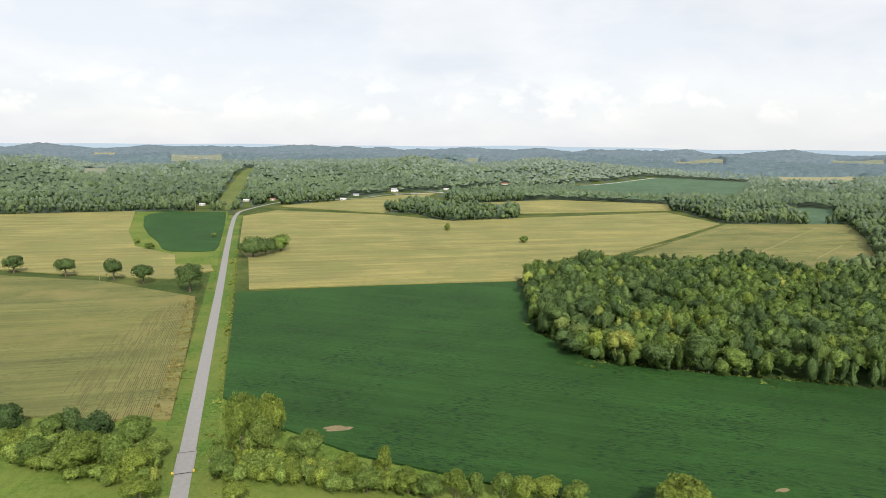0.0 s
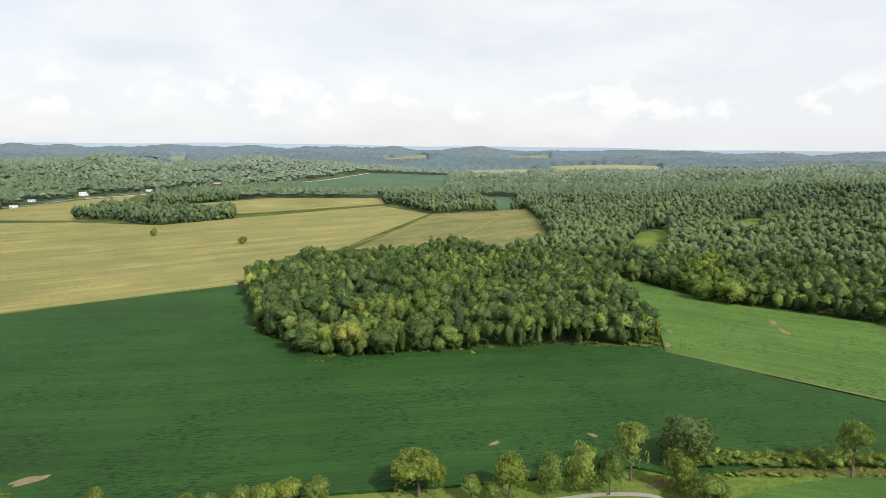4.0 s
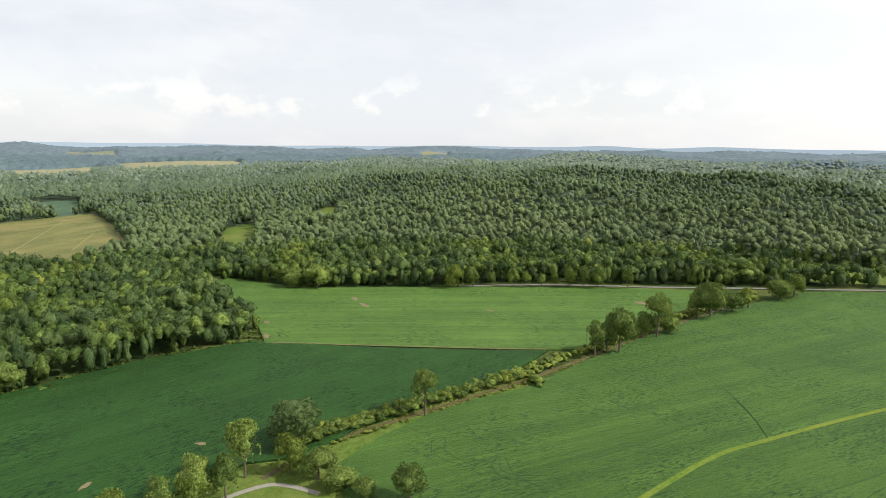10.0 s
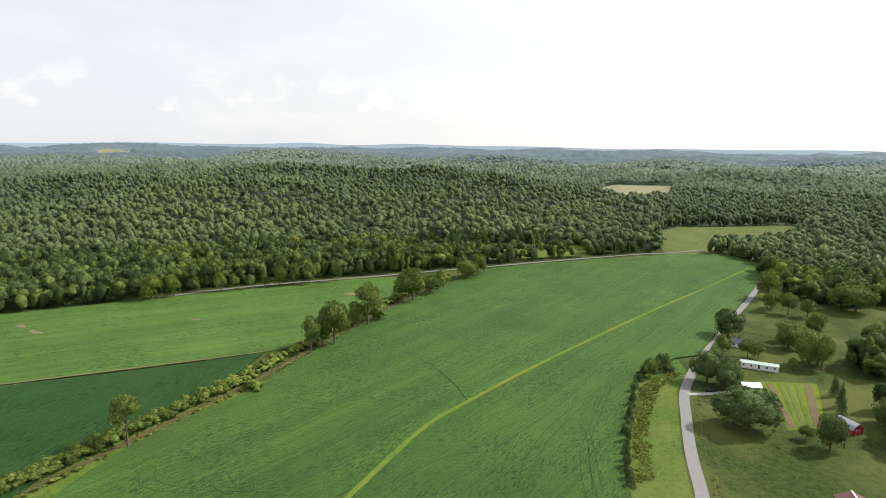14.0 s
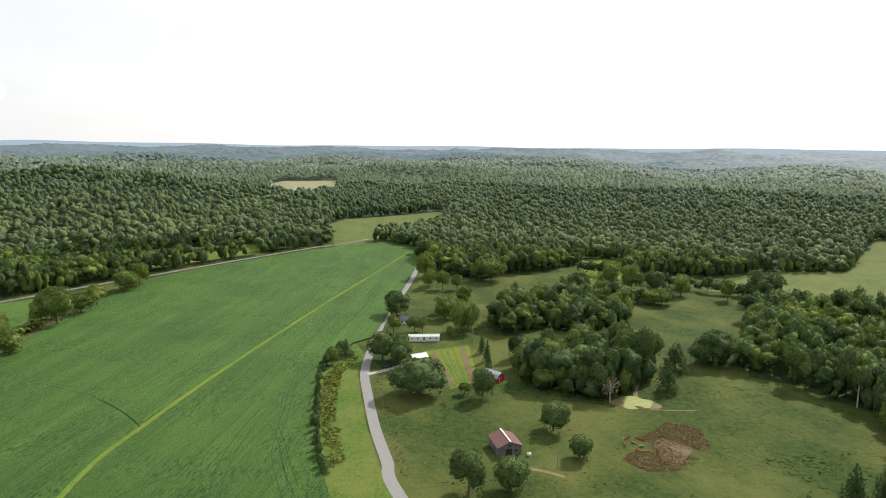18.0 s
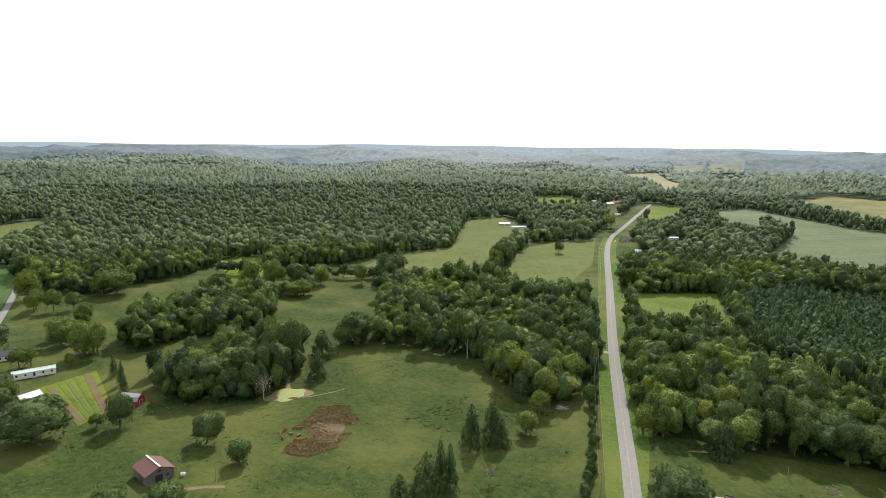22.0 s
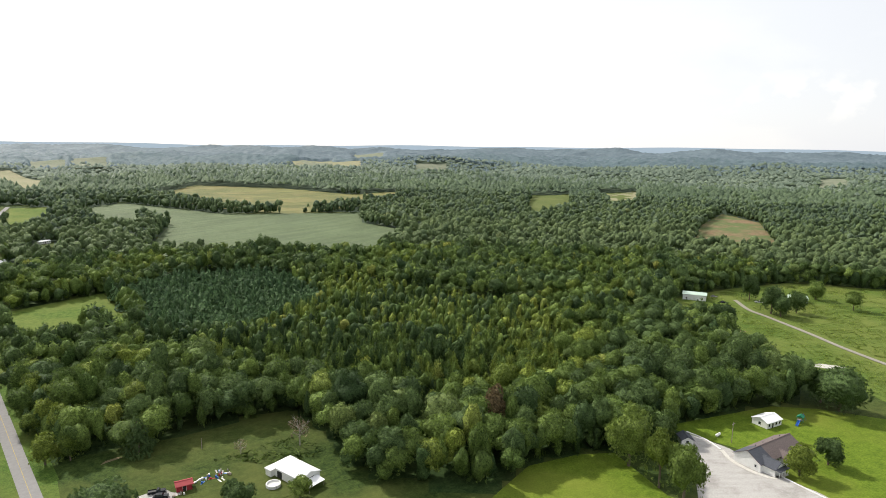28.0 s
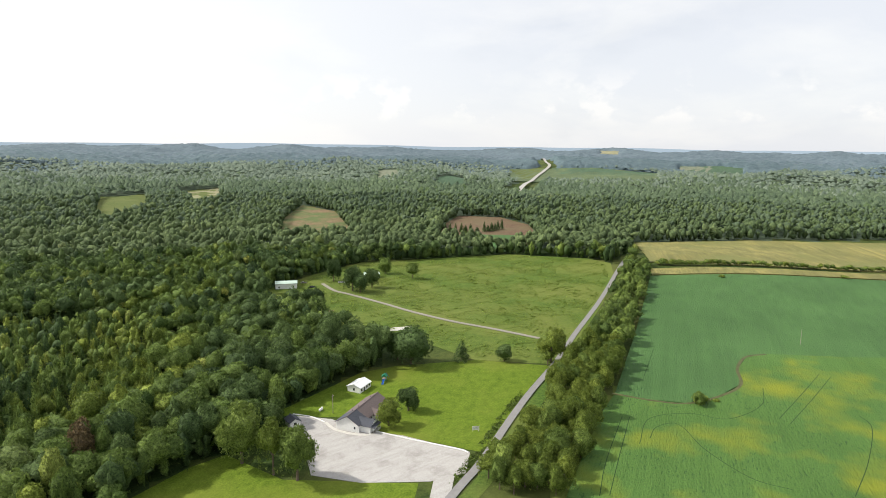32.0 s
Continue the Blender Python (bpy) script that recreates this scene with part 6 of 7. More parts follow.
FAR_HOUSES += [(-206.7, 1275, 6, 14, 8, WHITE_METAL, "far white house beside the bending road"), (-192.9, 1367, 6, 14, 8, GREY_METAL, "far grey-roofed house among trees"),
               (-118, 1475, 7, 16, 8, WHITE_METAL, "far white house among trees"), (6.6, 1512, -5, 15, 8, WHITE_METAL, "far white house among trees"),
               (169, 1707, 11, 26, 9, SHINGLE_RED, "far house with red roof among trees"), (-114, 1447, -9, 18, 8, WHITE, "far pale house among trees"),
               (731, 970, -76, 14, 8, WHITE_METAL, "white shed beside the railway"), (-526, 2861, 8, 30, 12, SHINGLE_RED, "far red-roofed house in the forest")]
FAR_HOUSES += [(-1177 + 38 * k, 2700 + 29 * k, 21 + 7 * k, 24, 10, WHITE_METAL, "far white-roofed building in a distant settlement") for k in range(5)]
for hx, hy, hr, hl, hw, hm, hlab in FAR_HOUSES:
    house("house", hx, hy, hr, hl * 0.85, hw, 2.7, 1.7, PALE, DULL_METAL if hm is WHITE_METAL and hy > 900 else hm, hlab, group="far houses", windows=3)
mobile_home(292.5, -792.3, -141, 21, 6, WHITE_METAL, "long white farm building in a pasture", "far houses")
mobile_home(94.2, -807.2, -143, 12, 5, WHITE_METAL, "white trailer home among trees", "far houses")


def vehicle(name, x, y, rot, paint, label, pickup=False, length=4.8):
    """A car or pickup: body, cabin with windows, wheels and lamps."""
    root = put(name, x, y, rot, label, "car" if not pickup else "truck")
    h, w = length / 2, 0.92
    bm = bmesh.new()
    prism(bm, [(-w, 0.35), (w, 0.35), (w, 0.8), (w - 0.08, 0.95), (-w + 0.08, 0.95), (-w, 0.8)], -h, h)
    part("body", bm, paint, root)
    c0, c1 = (-0.2, 1.3) if pickup else (-h + 0.5, 1.0)
    bm = bmesh.new()
    v = slab(bm, c0, c1, -w + 0.08, w - 0.08, 0.95, 1.58)
    for q in v[4:]:
        q.co.y *= 0.84
        q.co.x += 0.28 if q.co.x < (c0 + c1) / 2 else -0.42
    cab = part("cabin", bm, GLASS, root, "dark windows")
    box_part("roof", cab, paint, c0 + 0.3, c1 - 0.44, -w * 0.76, w * 0.76, 1.581, 1.63)
    box_part("bonnet", root, paint, c1 - 0.1, h - 0.06, -w + 0.12, w - 0.12, 0.951, 1.03)
    if pickup:
        box_part("bed", root, DARK, -h + 0.1, c0 - 0.08, -w + 0.1, w - 0.1, 0.951, 0.962)
        for s in (-1, 1):
            box_part("bed_side", root, paint, -h + 0.05, c0 - 0.05, s * (w - 0.05) - 0.05, s * (w - 0.05) + 0.05, 0.951, 1.2)
    for sx in (-h * 0.62, h * 0.64):
        for sy in (-1, 1):
            bm = bmesh.new()
            tube(bm, (sx, sy * (w - 0.2), 0.36), (sx, sy * (w + 0.03), 0.36), 0.36, 0.36, 14)
            tyre = part("wheel", bm, RUBBER, root)
            bm = bmesh.new()
            tube(bm, (sx, sy * (w + 0.03), 0.36), (sx, sy * (w + 0.05), 0.36), 0.2, 0.18, 10)
            part("rim", bm, STEEL, tyre)
    for sy in (-1, 1):
        box_part("headlight", root, WHITE, h - 0.02, h + 0.02, sy * 0.65 - 0.14, sy * 0.65 + 0.14, 0.66, 0.8)


vehicle("pickup_truck", -0.1, -216.1, 175, BLACK_PAINT, "black pickup truck parked on gravel in a yard", True, 5.6)
vehicle("parked_car", -1.2, -212.4, 165, BLACK_PAINT, "dark blue-black car parked beside a pickup", False)
vehicle("pickup_truck", -425, -306, 130, WHITE_PAINT, "white pickup truck at the end of a drive", True, 5.6)
vehicle("parked_car", -399, -317, 150, BLACK_PAINT, "dark car parked on grass beside a shed")
vehicle("parked_car", -408, -333, 135, STEEL, "grey car parked on grass beside a shed")
vehicle("parked_car", 154, -754, 100, WHITE_PAINT, "white car parked beside the road")
vehicle("parked_car", 152, -770, 80, STEEL, "silver car parked beside the road")
vehicle("parked_car", 288, -131, -100, BLACK_PAINT, "dark car parked under trees")


def camper():
    root = put("camper_trailer", -7.6, -195.0, 110, "long white trailer with rounded roof on grass", "trailer")
    bm = bmesh.new()
    prism(bm, [(-1.5, 0.6), (1.5, 0.6), (1.5, 2.6), (1.2, 3.0), (0.6, 3.2), (-0.6, 3.2), (-1.2, 3.0), (-1.5, 2.6)], -6.5, 6.5)
    part("body", bm, WHITE, root)
    for x in (-1.2, 0.2):
        for s in (-1, 1):
            bm = bmesh.new()
            tube(bm, (x, s * 1.2, 0.4), (x, s * 1.52, 0.4), 0.4, 0.4, 12)
            part("wheel", bm, RUBBER, root)
    for s in ("front", "back"):
        for u in (-4, -1.5, 1.5, 4):
            opening(root, "window", s, u, 1.5, 1.2, 0.7, 13, 3.0)
    bm = bmesh.new()
    tube(bm, (6.5, 0, 0.6), (8.0, 0, 0.5), 0.08, 0.06, 6); tube(bm, (7.8, 0, 0.0), (7.8, 0, 0.6), 0.05, 0.05, 6)
    part("hitch", bm, STEEL, root)
    for x in (-5, 5):
        box_part("block", root, CONCRETE, x - 0.3, x + 0.3, -0.6, 0.6, 0, 0.6)


camper()


def pool():
    root = put("pool", -36.6, -203.6, 0, "round white above-ground pool on grass", "pool")
    bm = bmesh.new()
    n, ro, ri = 28, 2.5, 2.35
    rings = [[bm.verts.new((math.cos(k * 2 * math.pi / n) * r, math.sin(k * 2 * math.pi / n) * r, z)) for k in range(n)] for r, z in ((ro, 0), (ro + 0.05, 1.2), (ri - 0.1, 1.2), (ri, 0.3))]
    for a, b in zip(rings, rings[1:]):
        for k in range(n):
            bm.faces.new((a[k], a[(k + 1) % n], b[(k + 1) % n], b[k]))
    part("wall", bm, WHITE, root)
    bm = bmesh.new()
    bm.faces.new([bm.verts.new((math.cos(k * 2 * math.pi / n) * ri, math.sin(k * 2 * math.pi / n) * ri, 0.62)) for k in range(n)])
    part("water", bm, CREAM, root, "pale empty liner")
    for k in range(0, n, 4):
        bm = bmesh.new()
        a = k * 2 * math.pi / n
        tube(bm, (math.cos(a) * 2.6, math.sin(a) * 2.6, 0), (math.cos(a) * 2.6, math.sin(a) * 2.6, 1.2), 0.05, 0.05, 5)
        part("post", bm, STEEL, root)


pool()


def playground():
    root = put("play_set", -253.0, -157.0, 20, "climbing frame with green roof and blue slide on the lawn", "playground")
    for x in (-1, 1):
        for y in (-1, 1):
            bm = bmesh.new()
            tube(bm, (x, y, 0), (x, y, 3.0), 0.1, 0.1, 6)
            part("post", bm, GREEN_PAINT, root)
    box_part("platform", root, POLE_WOOD, -1.1, 1.1, -1.1, 1.1, 1.4, 1.5)
    bm = bmesh.new()
    prism(bm, [(-1.4, 2.9), (1.4, 2.9), (0, 3.9)], -1.3, 1.3)
    part("roof", bm, GREEN_PAINT, root)
    bm = bmesh.new()
    for s in (-1, 1):
        prism(bm, [(s * 0.45 - 0.06, 1.5), (s * 0.45 + 0.06, 1.5), (s * 0.45 + 0.06, 1.9), (s * 0.45 - 0.06, 1.9)], 1.15, 5.0)
    slab(bm, 1.15, 5.0, -0.45, 0.45, 1.45, 1.52)
    for v in bm.verts:
        v.co.z -= (v.co.x - 1.15) * 0.34
    part("slide", bm, BLUE_PAINT, root, "blue plastic slide")
    bm = bmesh.new()
    tube(bm, (-1, 0, 2.6), (-5, 0, 2.6), 0.08, 0.08, 6); tube(bm, (-5, -1.2, 0), (-5, 0, 2.6), 0.07, 0.07, 6); tube(bm, (-5, 1.2, 0), (-5, 0, 2.6), 0.07, 0.07, 6)
    part("swing_frame", bm, BLUE_PAINT, root)
    for x in (-2.3, -3.8):
        box_part("swing_seat", root, RUBBER, x - 0.25, x + 0.25, -0.12, 0.12, 0.5, 0.55)
        bm = bmesh.new()
        tube(bm, (x, 0, 0.55), (x, 0, 2.6), 0.02, 0.02, 4)
        part("chain", bm, STEEL, root)


playground()


def capsule_tank(name, x, y, rot, l, r, mat, label):
    root = put(name, x, y, rot, label, "tank")
    bm = bmesh.new()
    xs = [(-l / 2 - r * 0.7, 0.05), (-l / 2 - r * 0.5, r * 0.7), (-l / 2, r), (l / 2, r), (l / 2 + r * 0.5, r * 0.7), (l / 2 + r * 0.7, 0.05)]
    for (a, ra), (b, rb) in zip(xs, xs[1:]):
        tube(bm, (a, 0, r + 0.35), (b, 0, r + 0.35), ra, rb, 14)
    bmesh.ops.remove_doubles(bm, verts=bm.verts[:], dist=0.002)
    part("body", bm, mat, root)
    for a in (-l / 3, l / 3):
        box_part("foot", root, CONCRETE, a - 0.15, a + 0.15, -r * 0.7, r * 0.7, 0, 0.45)
    bm = bmesh.new()
    tube(bm, (0, 0, 2 * r + 0.3), (0, 0, 2 * r + 0.55), 0.16, 0.16, 8)
    part("cap", bm, STEEL, root)


capsule_tank("gas_tank", -209.7, -163.4, 12, 2.6, 0.55, WHITE, "white propane tank on short feet beside the lot")
capsule_tank("water_tank", 175.5, -139.6, 40, 1.0, 0.6, WHITE, "small white livestock tank beside the barn")


def notice_board():
    root = put("sign_board", -223.5, -94.2, 124, "white sign board on two posts at the lawn's edge", "sign")
    for x in (-1.2, 1.2):
        box_part("post", root, WHITE, x - 0.07, x + 0.07, -0.07, 0.07, 0, 2.3)
    box_part("board", root, WHITE, -1.5, 1.5, -0.13, -0.075, 0.7, 2.3)
    for k in range(3):
        box_part("line", root, SHINGLE, -0.9, 0.9, -0.145, -0.132, 1.2 + 0.32 * k, 1.25 + 0.32 * k)


notice_board()


def utility_pole(x, y, rot, h=10.5, label="grey wooden utility pole with a crossarm", group="utility poles", arm=True):
    root = put("utility_pole", x, y, rot, label, "utility pole", group)
    bm = bmesh.new()
    tube(bm, (0, 0, -0.2), (0, 0, h), 0.17, 0.11, 8)
    part("pole", bm, POLE_WOOD, root)
    if arm:
        box_part("crossarm", root, POLE_WOOD, -1.2, 1.2, 0.1, 0.22, h - 0.9, h - 0.76)
        for s in (-1.1, 0.4, 1.1):
            bm = bmesh.new()
            tube(bm, (s, 0.16, h - 0.76), (s, 0.16, h - 0.55), 0.05, 0.03, 6)
            part("insulator", bm, GREY_METAL, root)
    return root


LINE_POLES = [(40, -196), (54, -250), (69, -308), (84, -376), (98, -440), (113, -510), (130, -580), (150, -660)]
for px, py in LINE_POLES:
    utility_pole(px, py, 13, 10.5)
wires = tagged(new("power_line"), "thin grey overhead wires strung between utility poles", "cable")
for (ax, ay), (bx, by) in zip(LINE_POLES, LINE_POLES[1:]):
    za, zb = float(terrain(ax, ay)) + 9.95, float(terrain(bx, by)) + 9.95
    for s in (-1.1, 1.1):
        bm = bmesh.new()
        prev = None
        for k in range(9):
            u = k / 8
            p = (ax + (bx - ax) * u + s, ay + (by - ay) * u + 0.2, za + (zb - za) * u - 4 * 0.9 * u * (1 - u))
            if prev:
                tube(bm, prev, p, 0.025, 0.025, 4)
            prev = p
        part("wire", bm, STEEL, wires)
utility_pole(-81.2, 203, 70, 8.0)
utility_pole(-291.7, 514, 20, 8.0)
utility_pole(-209.9, -157, 10, 9.0)
utility_pole(-419.2, 35.2, 0, 10.0, "pale slender pole standing alone in a crop field", arm=False)
utility_pole(163, -143, 30, 7.0, "thin grey pole standing in pasture", arm=False)
for px, py in ((-421, 1026), (-413, 1027)):
    utility_pole(px, py, 0, 22, "tall grey transmission pole at the field's edge", "transmission poles")
utility_pole(-16.9, -242.4, 0, 4.5, "short lamp post on the lawn", arm=False)


def post_fence(line, step, label, height=1.2):
    root = tagged(new("fence"), label, "fence")
    pts = soften(line, 8)
    dist, last = step, None
    tops = []
    for a, b in zip(pts, pts[1:]):
        dist += math.hypot(b[0] - a[0], b[1] - a[1])
        if dist >= step:
            dist = 0
            z = float(terrain(*b))
            bm = bmesh.new()
            tube(bm, (b[0], b[1], z - 0.1), (b[0] + 0.03, b[1], z + height), 0.07, 0.06, 6)
            part("post", bm, POLE_WOOD, root)
            tops.append((b[0], b[1], z))
    for hgt in (0.5, 1.0):
        bm = bmesh.new()
        for a, b in zip(tops, tops[1:]):
            tube(bm, (a[0], a[1], a[2] + hgt), (b[0], b[1], b[2] + hgt), 0.012, 0.012, 4)
        part("wire", bm, STEEL, root)


post_fence([(280, -125), (264, -116.5), (234, -105.5), (209, -98.5), (189, -92.5), (172, -89)], 4.0, "wire fence on grey wooden posts along the lane")
post_fence([(256, -117), (239, -141), (231, -166), (221, -190), (216, -200)], 4.5, "wire fence on wooden posts along the pasture's edge")
post_fence([(40, -185), (52, -232), (66, -290), (75, -330)], 5.0, "wire fence on wooden posts beside the main road")


# ---- small structure: drives, banks, patches ----
def patch(name, x, y, rx, ry, rot, mat, z, label, category="bare soil", seed=1, thick=0.25):
    """A flat patch with an uneven outline."""
    r2 = np.random.default_rng(seed)
    bm = bmesh.new()
    n = 26
    ph = r2.uniform(0, 6.28, 3)
    top = []
    for k in range(n):
        a = k * 2 * math.pi / n
        r = 1 + 0.18 * math.sin(2 * a + ph[0]) + 0.12 * math.sin(3 * a + ph[1]) + 0.1 * math.sin(5 * a + ph[2])
        top.append(bm.verts.new((math.cos(a) * rx * r, math.sin(a) * ry * r, thick)))
    bm.faces.new(top)
    low = [bm.verts.new((v.co.x, v.co.y, 0)) for v in top]
    for k in range(n):
        bm.faces.new((low[k], low[(k + 1) % n], top[(k + 1) % n], top[k]))
    me = bpy.data.meshes.new(name)
    bm.to_mesh(me); bm.free()
    me.materials.append(mat)
    ob = new(name, me)
    ob.matrix_basis = pose(x, y, float(terrain(x, y)) + z - thick, 0, 0, rot)
    return tagged(ob, label, category, kind="structure")


for k, (px, py, ra, rb, rr) in enumerate([(-43, 241.5, 6.5, 2.2, 10), (378.6, 269, 5, 2.2, 60), (366.5, 251.6, 6, 2.4, 60), (398.6, 165.5, 4, 1.5, 70), (472.8, 70.6, 9, 3.5, 75),
                                          (299, 283, 4, 1.6, 40), (159.2, 187.4, 2.2, 1.2, 120), (118.9, 198, 3, 1, 20), (276, 262, 4, 2, 50)]):
    patch("soil_patch", px, py, ra, rb, rr, SOIL, 0.96, "bare sandy soil patch in a soybean field", seed=k)
patch("pond", 191.5, -214.5, 8.2, 6.2, 60, ALGAE, 0.1, "small pond covered in yellow-green algae", "pond", 5)
patch("pond_water", 186.8, -211.8, 2.2, 1.5, 40, WATER, 0.125, "open glinting water at the pond's edge", "water", 6)
patch("pond_bank", 192, -214, 9.6, 7.3, 60, SOIL, 0.05, "bare muddy bank round the pond", "bank", 8)
patch("weedy_ground", 152, -192, 11, 6, 118, TILLED, 0.05, "patch of reddish dead weeds in pasture", "weeds", 9)
patch("rubble_slab", -334, -195, 9, 4, 130, CONCRETE, 0.2, "pale broken concrete slab in rough grass", "rubble", 11)
patch("sand_patch", -345.7, -263, 5, 2.5, 130, SOIL, 0.25, "bare sandy spot at the wood's edge", "bare soil", 12)
patch("gravel_pad", 1.4, -212.5, 8, 4.2, 0, GRAVEL, 0.14, "gravel parking pad in a yard", "gravel", 13)
patch("dry_grass", 9, -240, 12, 7, 10, SOIL, 0.06, "dry worn grass in the yard", "grass", 15, 0.1)
tagged(drape("garden_plot", [(302, -161), (299.5, -190), (249, -164), (246, -146), (275, -157)], LAWN, 0.1), "grassy garden plot beside a mobile home", "garden", kind="structure")
for k, (u, mat, w) in enumerate([(0.10, TILLED, 2.6), (0.3, VERGE, 1.6), (0.45, HAY, 1.8), (0.62, VERGE, 1.6), (0.86, TILLED, 3.4)]):
    a = (299.5 + (298.5 - 299.5) * u, -163 - 25 * u)
    b = (248.5 + 1.0 * u, -148 - 15 * u)
    tagged(ribbon("garden_row", [a, ((a[0] + b[0]) / 2, (a[1] + b[1]) / 2), b], w, 0.22, mat), "strip of tilled or planted ground in a garden plot", "garden", kind="structure")

for rname, rline, rw, rz, rmat, rlabel, rcat in (
        ("verge_west", [(x - 6.8, y) for x, y in ROAD_MAIN[1:9]], 8, 0.06, VERGE, "mown and weedy grass verge beside the road", "verge"),
        ("verge_east", [(x + 7.0, y) for x, y in ROAD_MAIN[1:9]], 8, 0.07, VERGE, "yellowing grass verge beside the road", "verge"),
        ("verge_south_w", [(x + 6.0, y) for x, y in ROAD_S[1:8]], 7, 0.06, VERGE, "green grass verge beside the road", "verge"),
        ("verge_south_e", [(x - 6.0, y) for x, y in ROAD_S[1:8]], 7, 0.07, VERGE, "green grass verge beside the road", "verge"),
        ("verge_lane", [(x, y + 5.5) for x, y in ROAD_E[2:8]], 6, 0.06, VERGE, "rough grass verge beside the lane", "verge"),
        ("waterway", [(190, 32), (243, 8), (271, -12), (309, -42), (361, -86), (428, -145), (494, -207), (585, -293)], 2.3, 1.0, WATERWAY, "yellow-green grass waterway across the soybean field", "waterway"),
        ("creek_bank", CREEK, 2.9, 0.1, MUD, "brown muddy creek bank between field and bushes", "bank"),
        ("creek_water", CREEK, 1.5, 0.16, WATER, "still muddy water in a narrow creek", "water"),
        ("field_track", [(268, 251), (276, 234), (282, 219), (294, 192), (310, 157), (322, 131), (336, 103)], 0.9, 0.98, SOIL, "bare sandy track between two soybean fields", "track"),
        ("farm_drive", [(-357, -109), (-362, -143), (-365, -173), (-373, -208), (-383, -238), (-394, -276), (-399, -295), (-414, -318)], 3.2, 0.5, PATH, "pale gravel drive across rough meadow", "drive"),
        ("lane_drive", [(284, -118.6), (284.5, -125.7), (286, -134.6), (289, -146)], 3.2, 0.17, GRAVEL, "short gravel drive off the lane", "drive"),
        ("lot_drive", [(-186, -90), (-180, -88), (-172, -85)], 7, 0.17, GRAVEL, "gravel entrance of the parking lot", "drive"),
        ("side_drive", [(67, -348.5), (74, -349), (84, -346)], 4, 0.16, PATH, "gravel side drive off the main road", "drive"),
        ("foot_path", [(110, 158), (123, 155), (135, 152), (149, 145), (153, 137), (154, 125)], 2.2, 0.12, PATH, "curving gravel path beside the creek trees", "path"),
        ("barn_track", [(168, -133.5), (163.5, -137.7), (157, -141.5)], 2.0, 0.06, SOIL, "worn earth track in the pasture", "track"),
        ("pond_track", [(196, -219), (203, -226), (210, -236)], 2.0, 0.08, SOIL, "worn earth track down to the pond", "track"),
        ("pond_track_b", [(184, -214), (178, -222), (172, -233)], 0.8, 0.07, SOIL, "worn cattle path beside the pond", "track"),
        # lifted 7 m off the land so the camera sees it over the trees
        ("far_road", [(-1411, -497), (-2034, -661), (-2290, -705), (-2518, -755), (-3043, -954)], 12, 7.0, GRAVEL, "far pale road through the forest, raised to fit the camera's view", "road"),
        ("valley_road", VALLEY_ROAD, 9, 1.0, GRAVEL, "far pale road winding along the valley's edge", "road"),
        ("church_walk", [(-201, -154.5), (-197.6, -147), (-197.4, -138), (-200, -132), (-204, -131)], 1.6, 0.2, CONCRETE, "pale concrete walk along the church front", "walk"),
        ("road_centre_line", ROAD_S[:8], 0.2, 0.15, LINE, "faded yellow centre line of the road", "road marking"),
        ("road_centre_line_n", ROAD_MAIN[:8], 0.12, 0.14, PATH, "worn pale joint along the road's middle", "road marking")):
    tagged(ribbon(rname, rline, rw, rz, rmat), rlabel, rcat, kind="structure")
for k, line in enumerate(([(-203.9, -130.8), (-204.5, -114.4), (-206, -94.2), (-205.3, -89.4)], [(-201, -155), (-202.5, -163), (-201, -172)])):
    tagged(ribbon("lot_kerb", line, 0.45, 0.42, WHITE, thick=0.4), "white painted kerb along the gravel lot", "kerb", kind="structure")
tagged(drape("lane_verge", [(334, -132), (321, -109), (293, -93), (254, -78), (223, -69), (201, -63), (150, -58), (160, -79), (198, -86.5), (225, -93.5), (259, -104.5), (287, -114), (313, -129.5)], VERGE, 0.12),
       "weedy yellow-green grass strip between hedge and lane", "verge", kind="structure")
for s in (-0.75, 0.75):
    tagged(ribbon("rail", [(x + s * 0.9, y + s * 0.43) for x, y in RAIL], 0.16, 0.66, STEEL), "worn steel rail on pale ballast", "rail", kind="structure")


def road_bridge():
    root = tagged(new("bridge"), "short concrete road bridge with low dark railings", "bridge")
    root.matrix_basis = pose(-95.1, 213.8, 0.0, 0, 0, 107.3)
    box_part("deck", root, ASPHALT, -8, 8, -3.2, 3.2, -0.3, 0.2)
    for s in (-1, 1):
        box_part("kerb", root, CONCRETE, -8, 8, s * 3.3 - 0.1, s * 3.3 + 0.1, 0.2, 0.45)
        box_part("rail", root, STEEL, -8, 8, s * 3.3 - 0.05, s * 3.3 + 0.05, 0.85, 1.05)
        for k in range(6):
            x = -7.5 + 3 * k
            box_part("post", root, STEEL, x - 0.06, x + 0.06, s * 3.3 - 0.06, s * 3.3 + 0.06, 0.45, 0.85)
    for sx in (-8.1, 8.1):
        box_part("joint", root, DARK, sx - 0.25, sx + 0.25, -3.0, 3.0, 0.2, 0.205, "dark expansion joint")
    for s in (-1, 1):
        box_part("marker", root, YELLOW, -8.6, -8.5, s * 3.6 - 0.3, s * 3.6 + 0.3, 0.6, 1.5, "yellow hazard marker")


road_bridge()


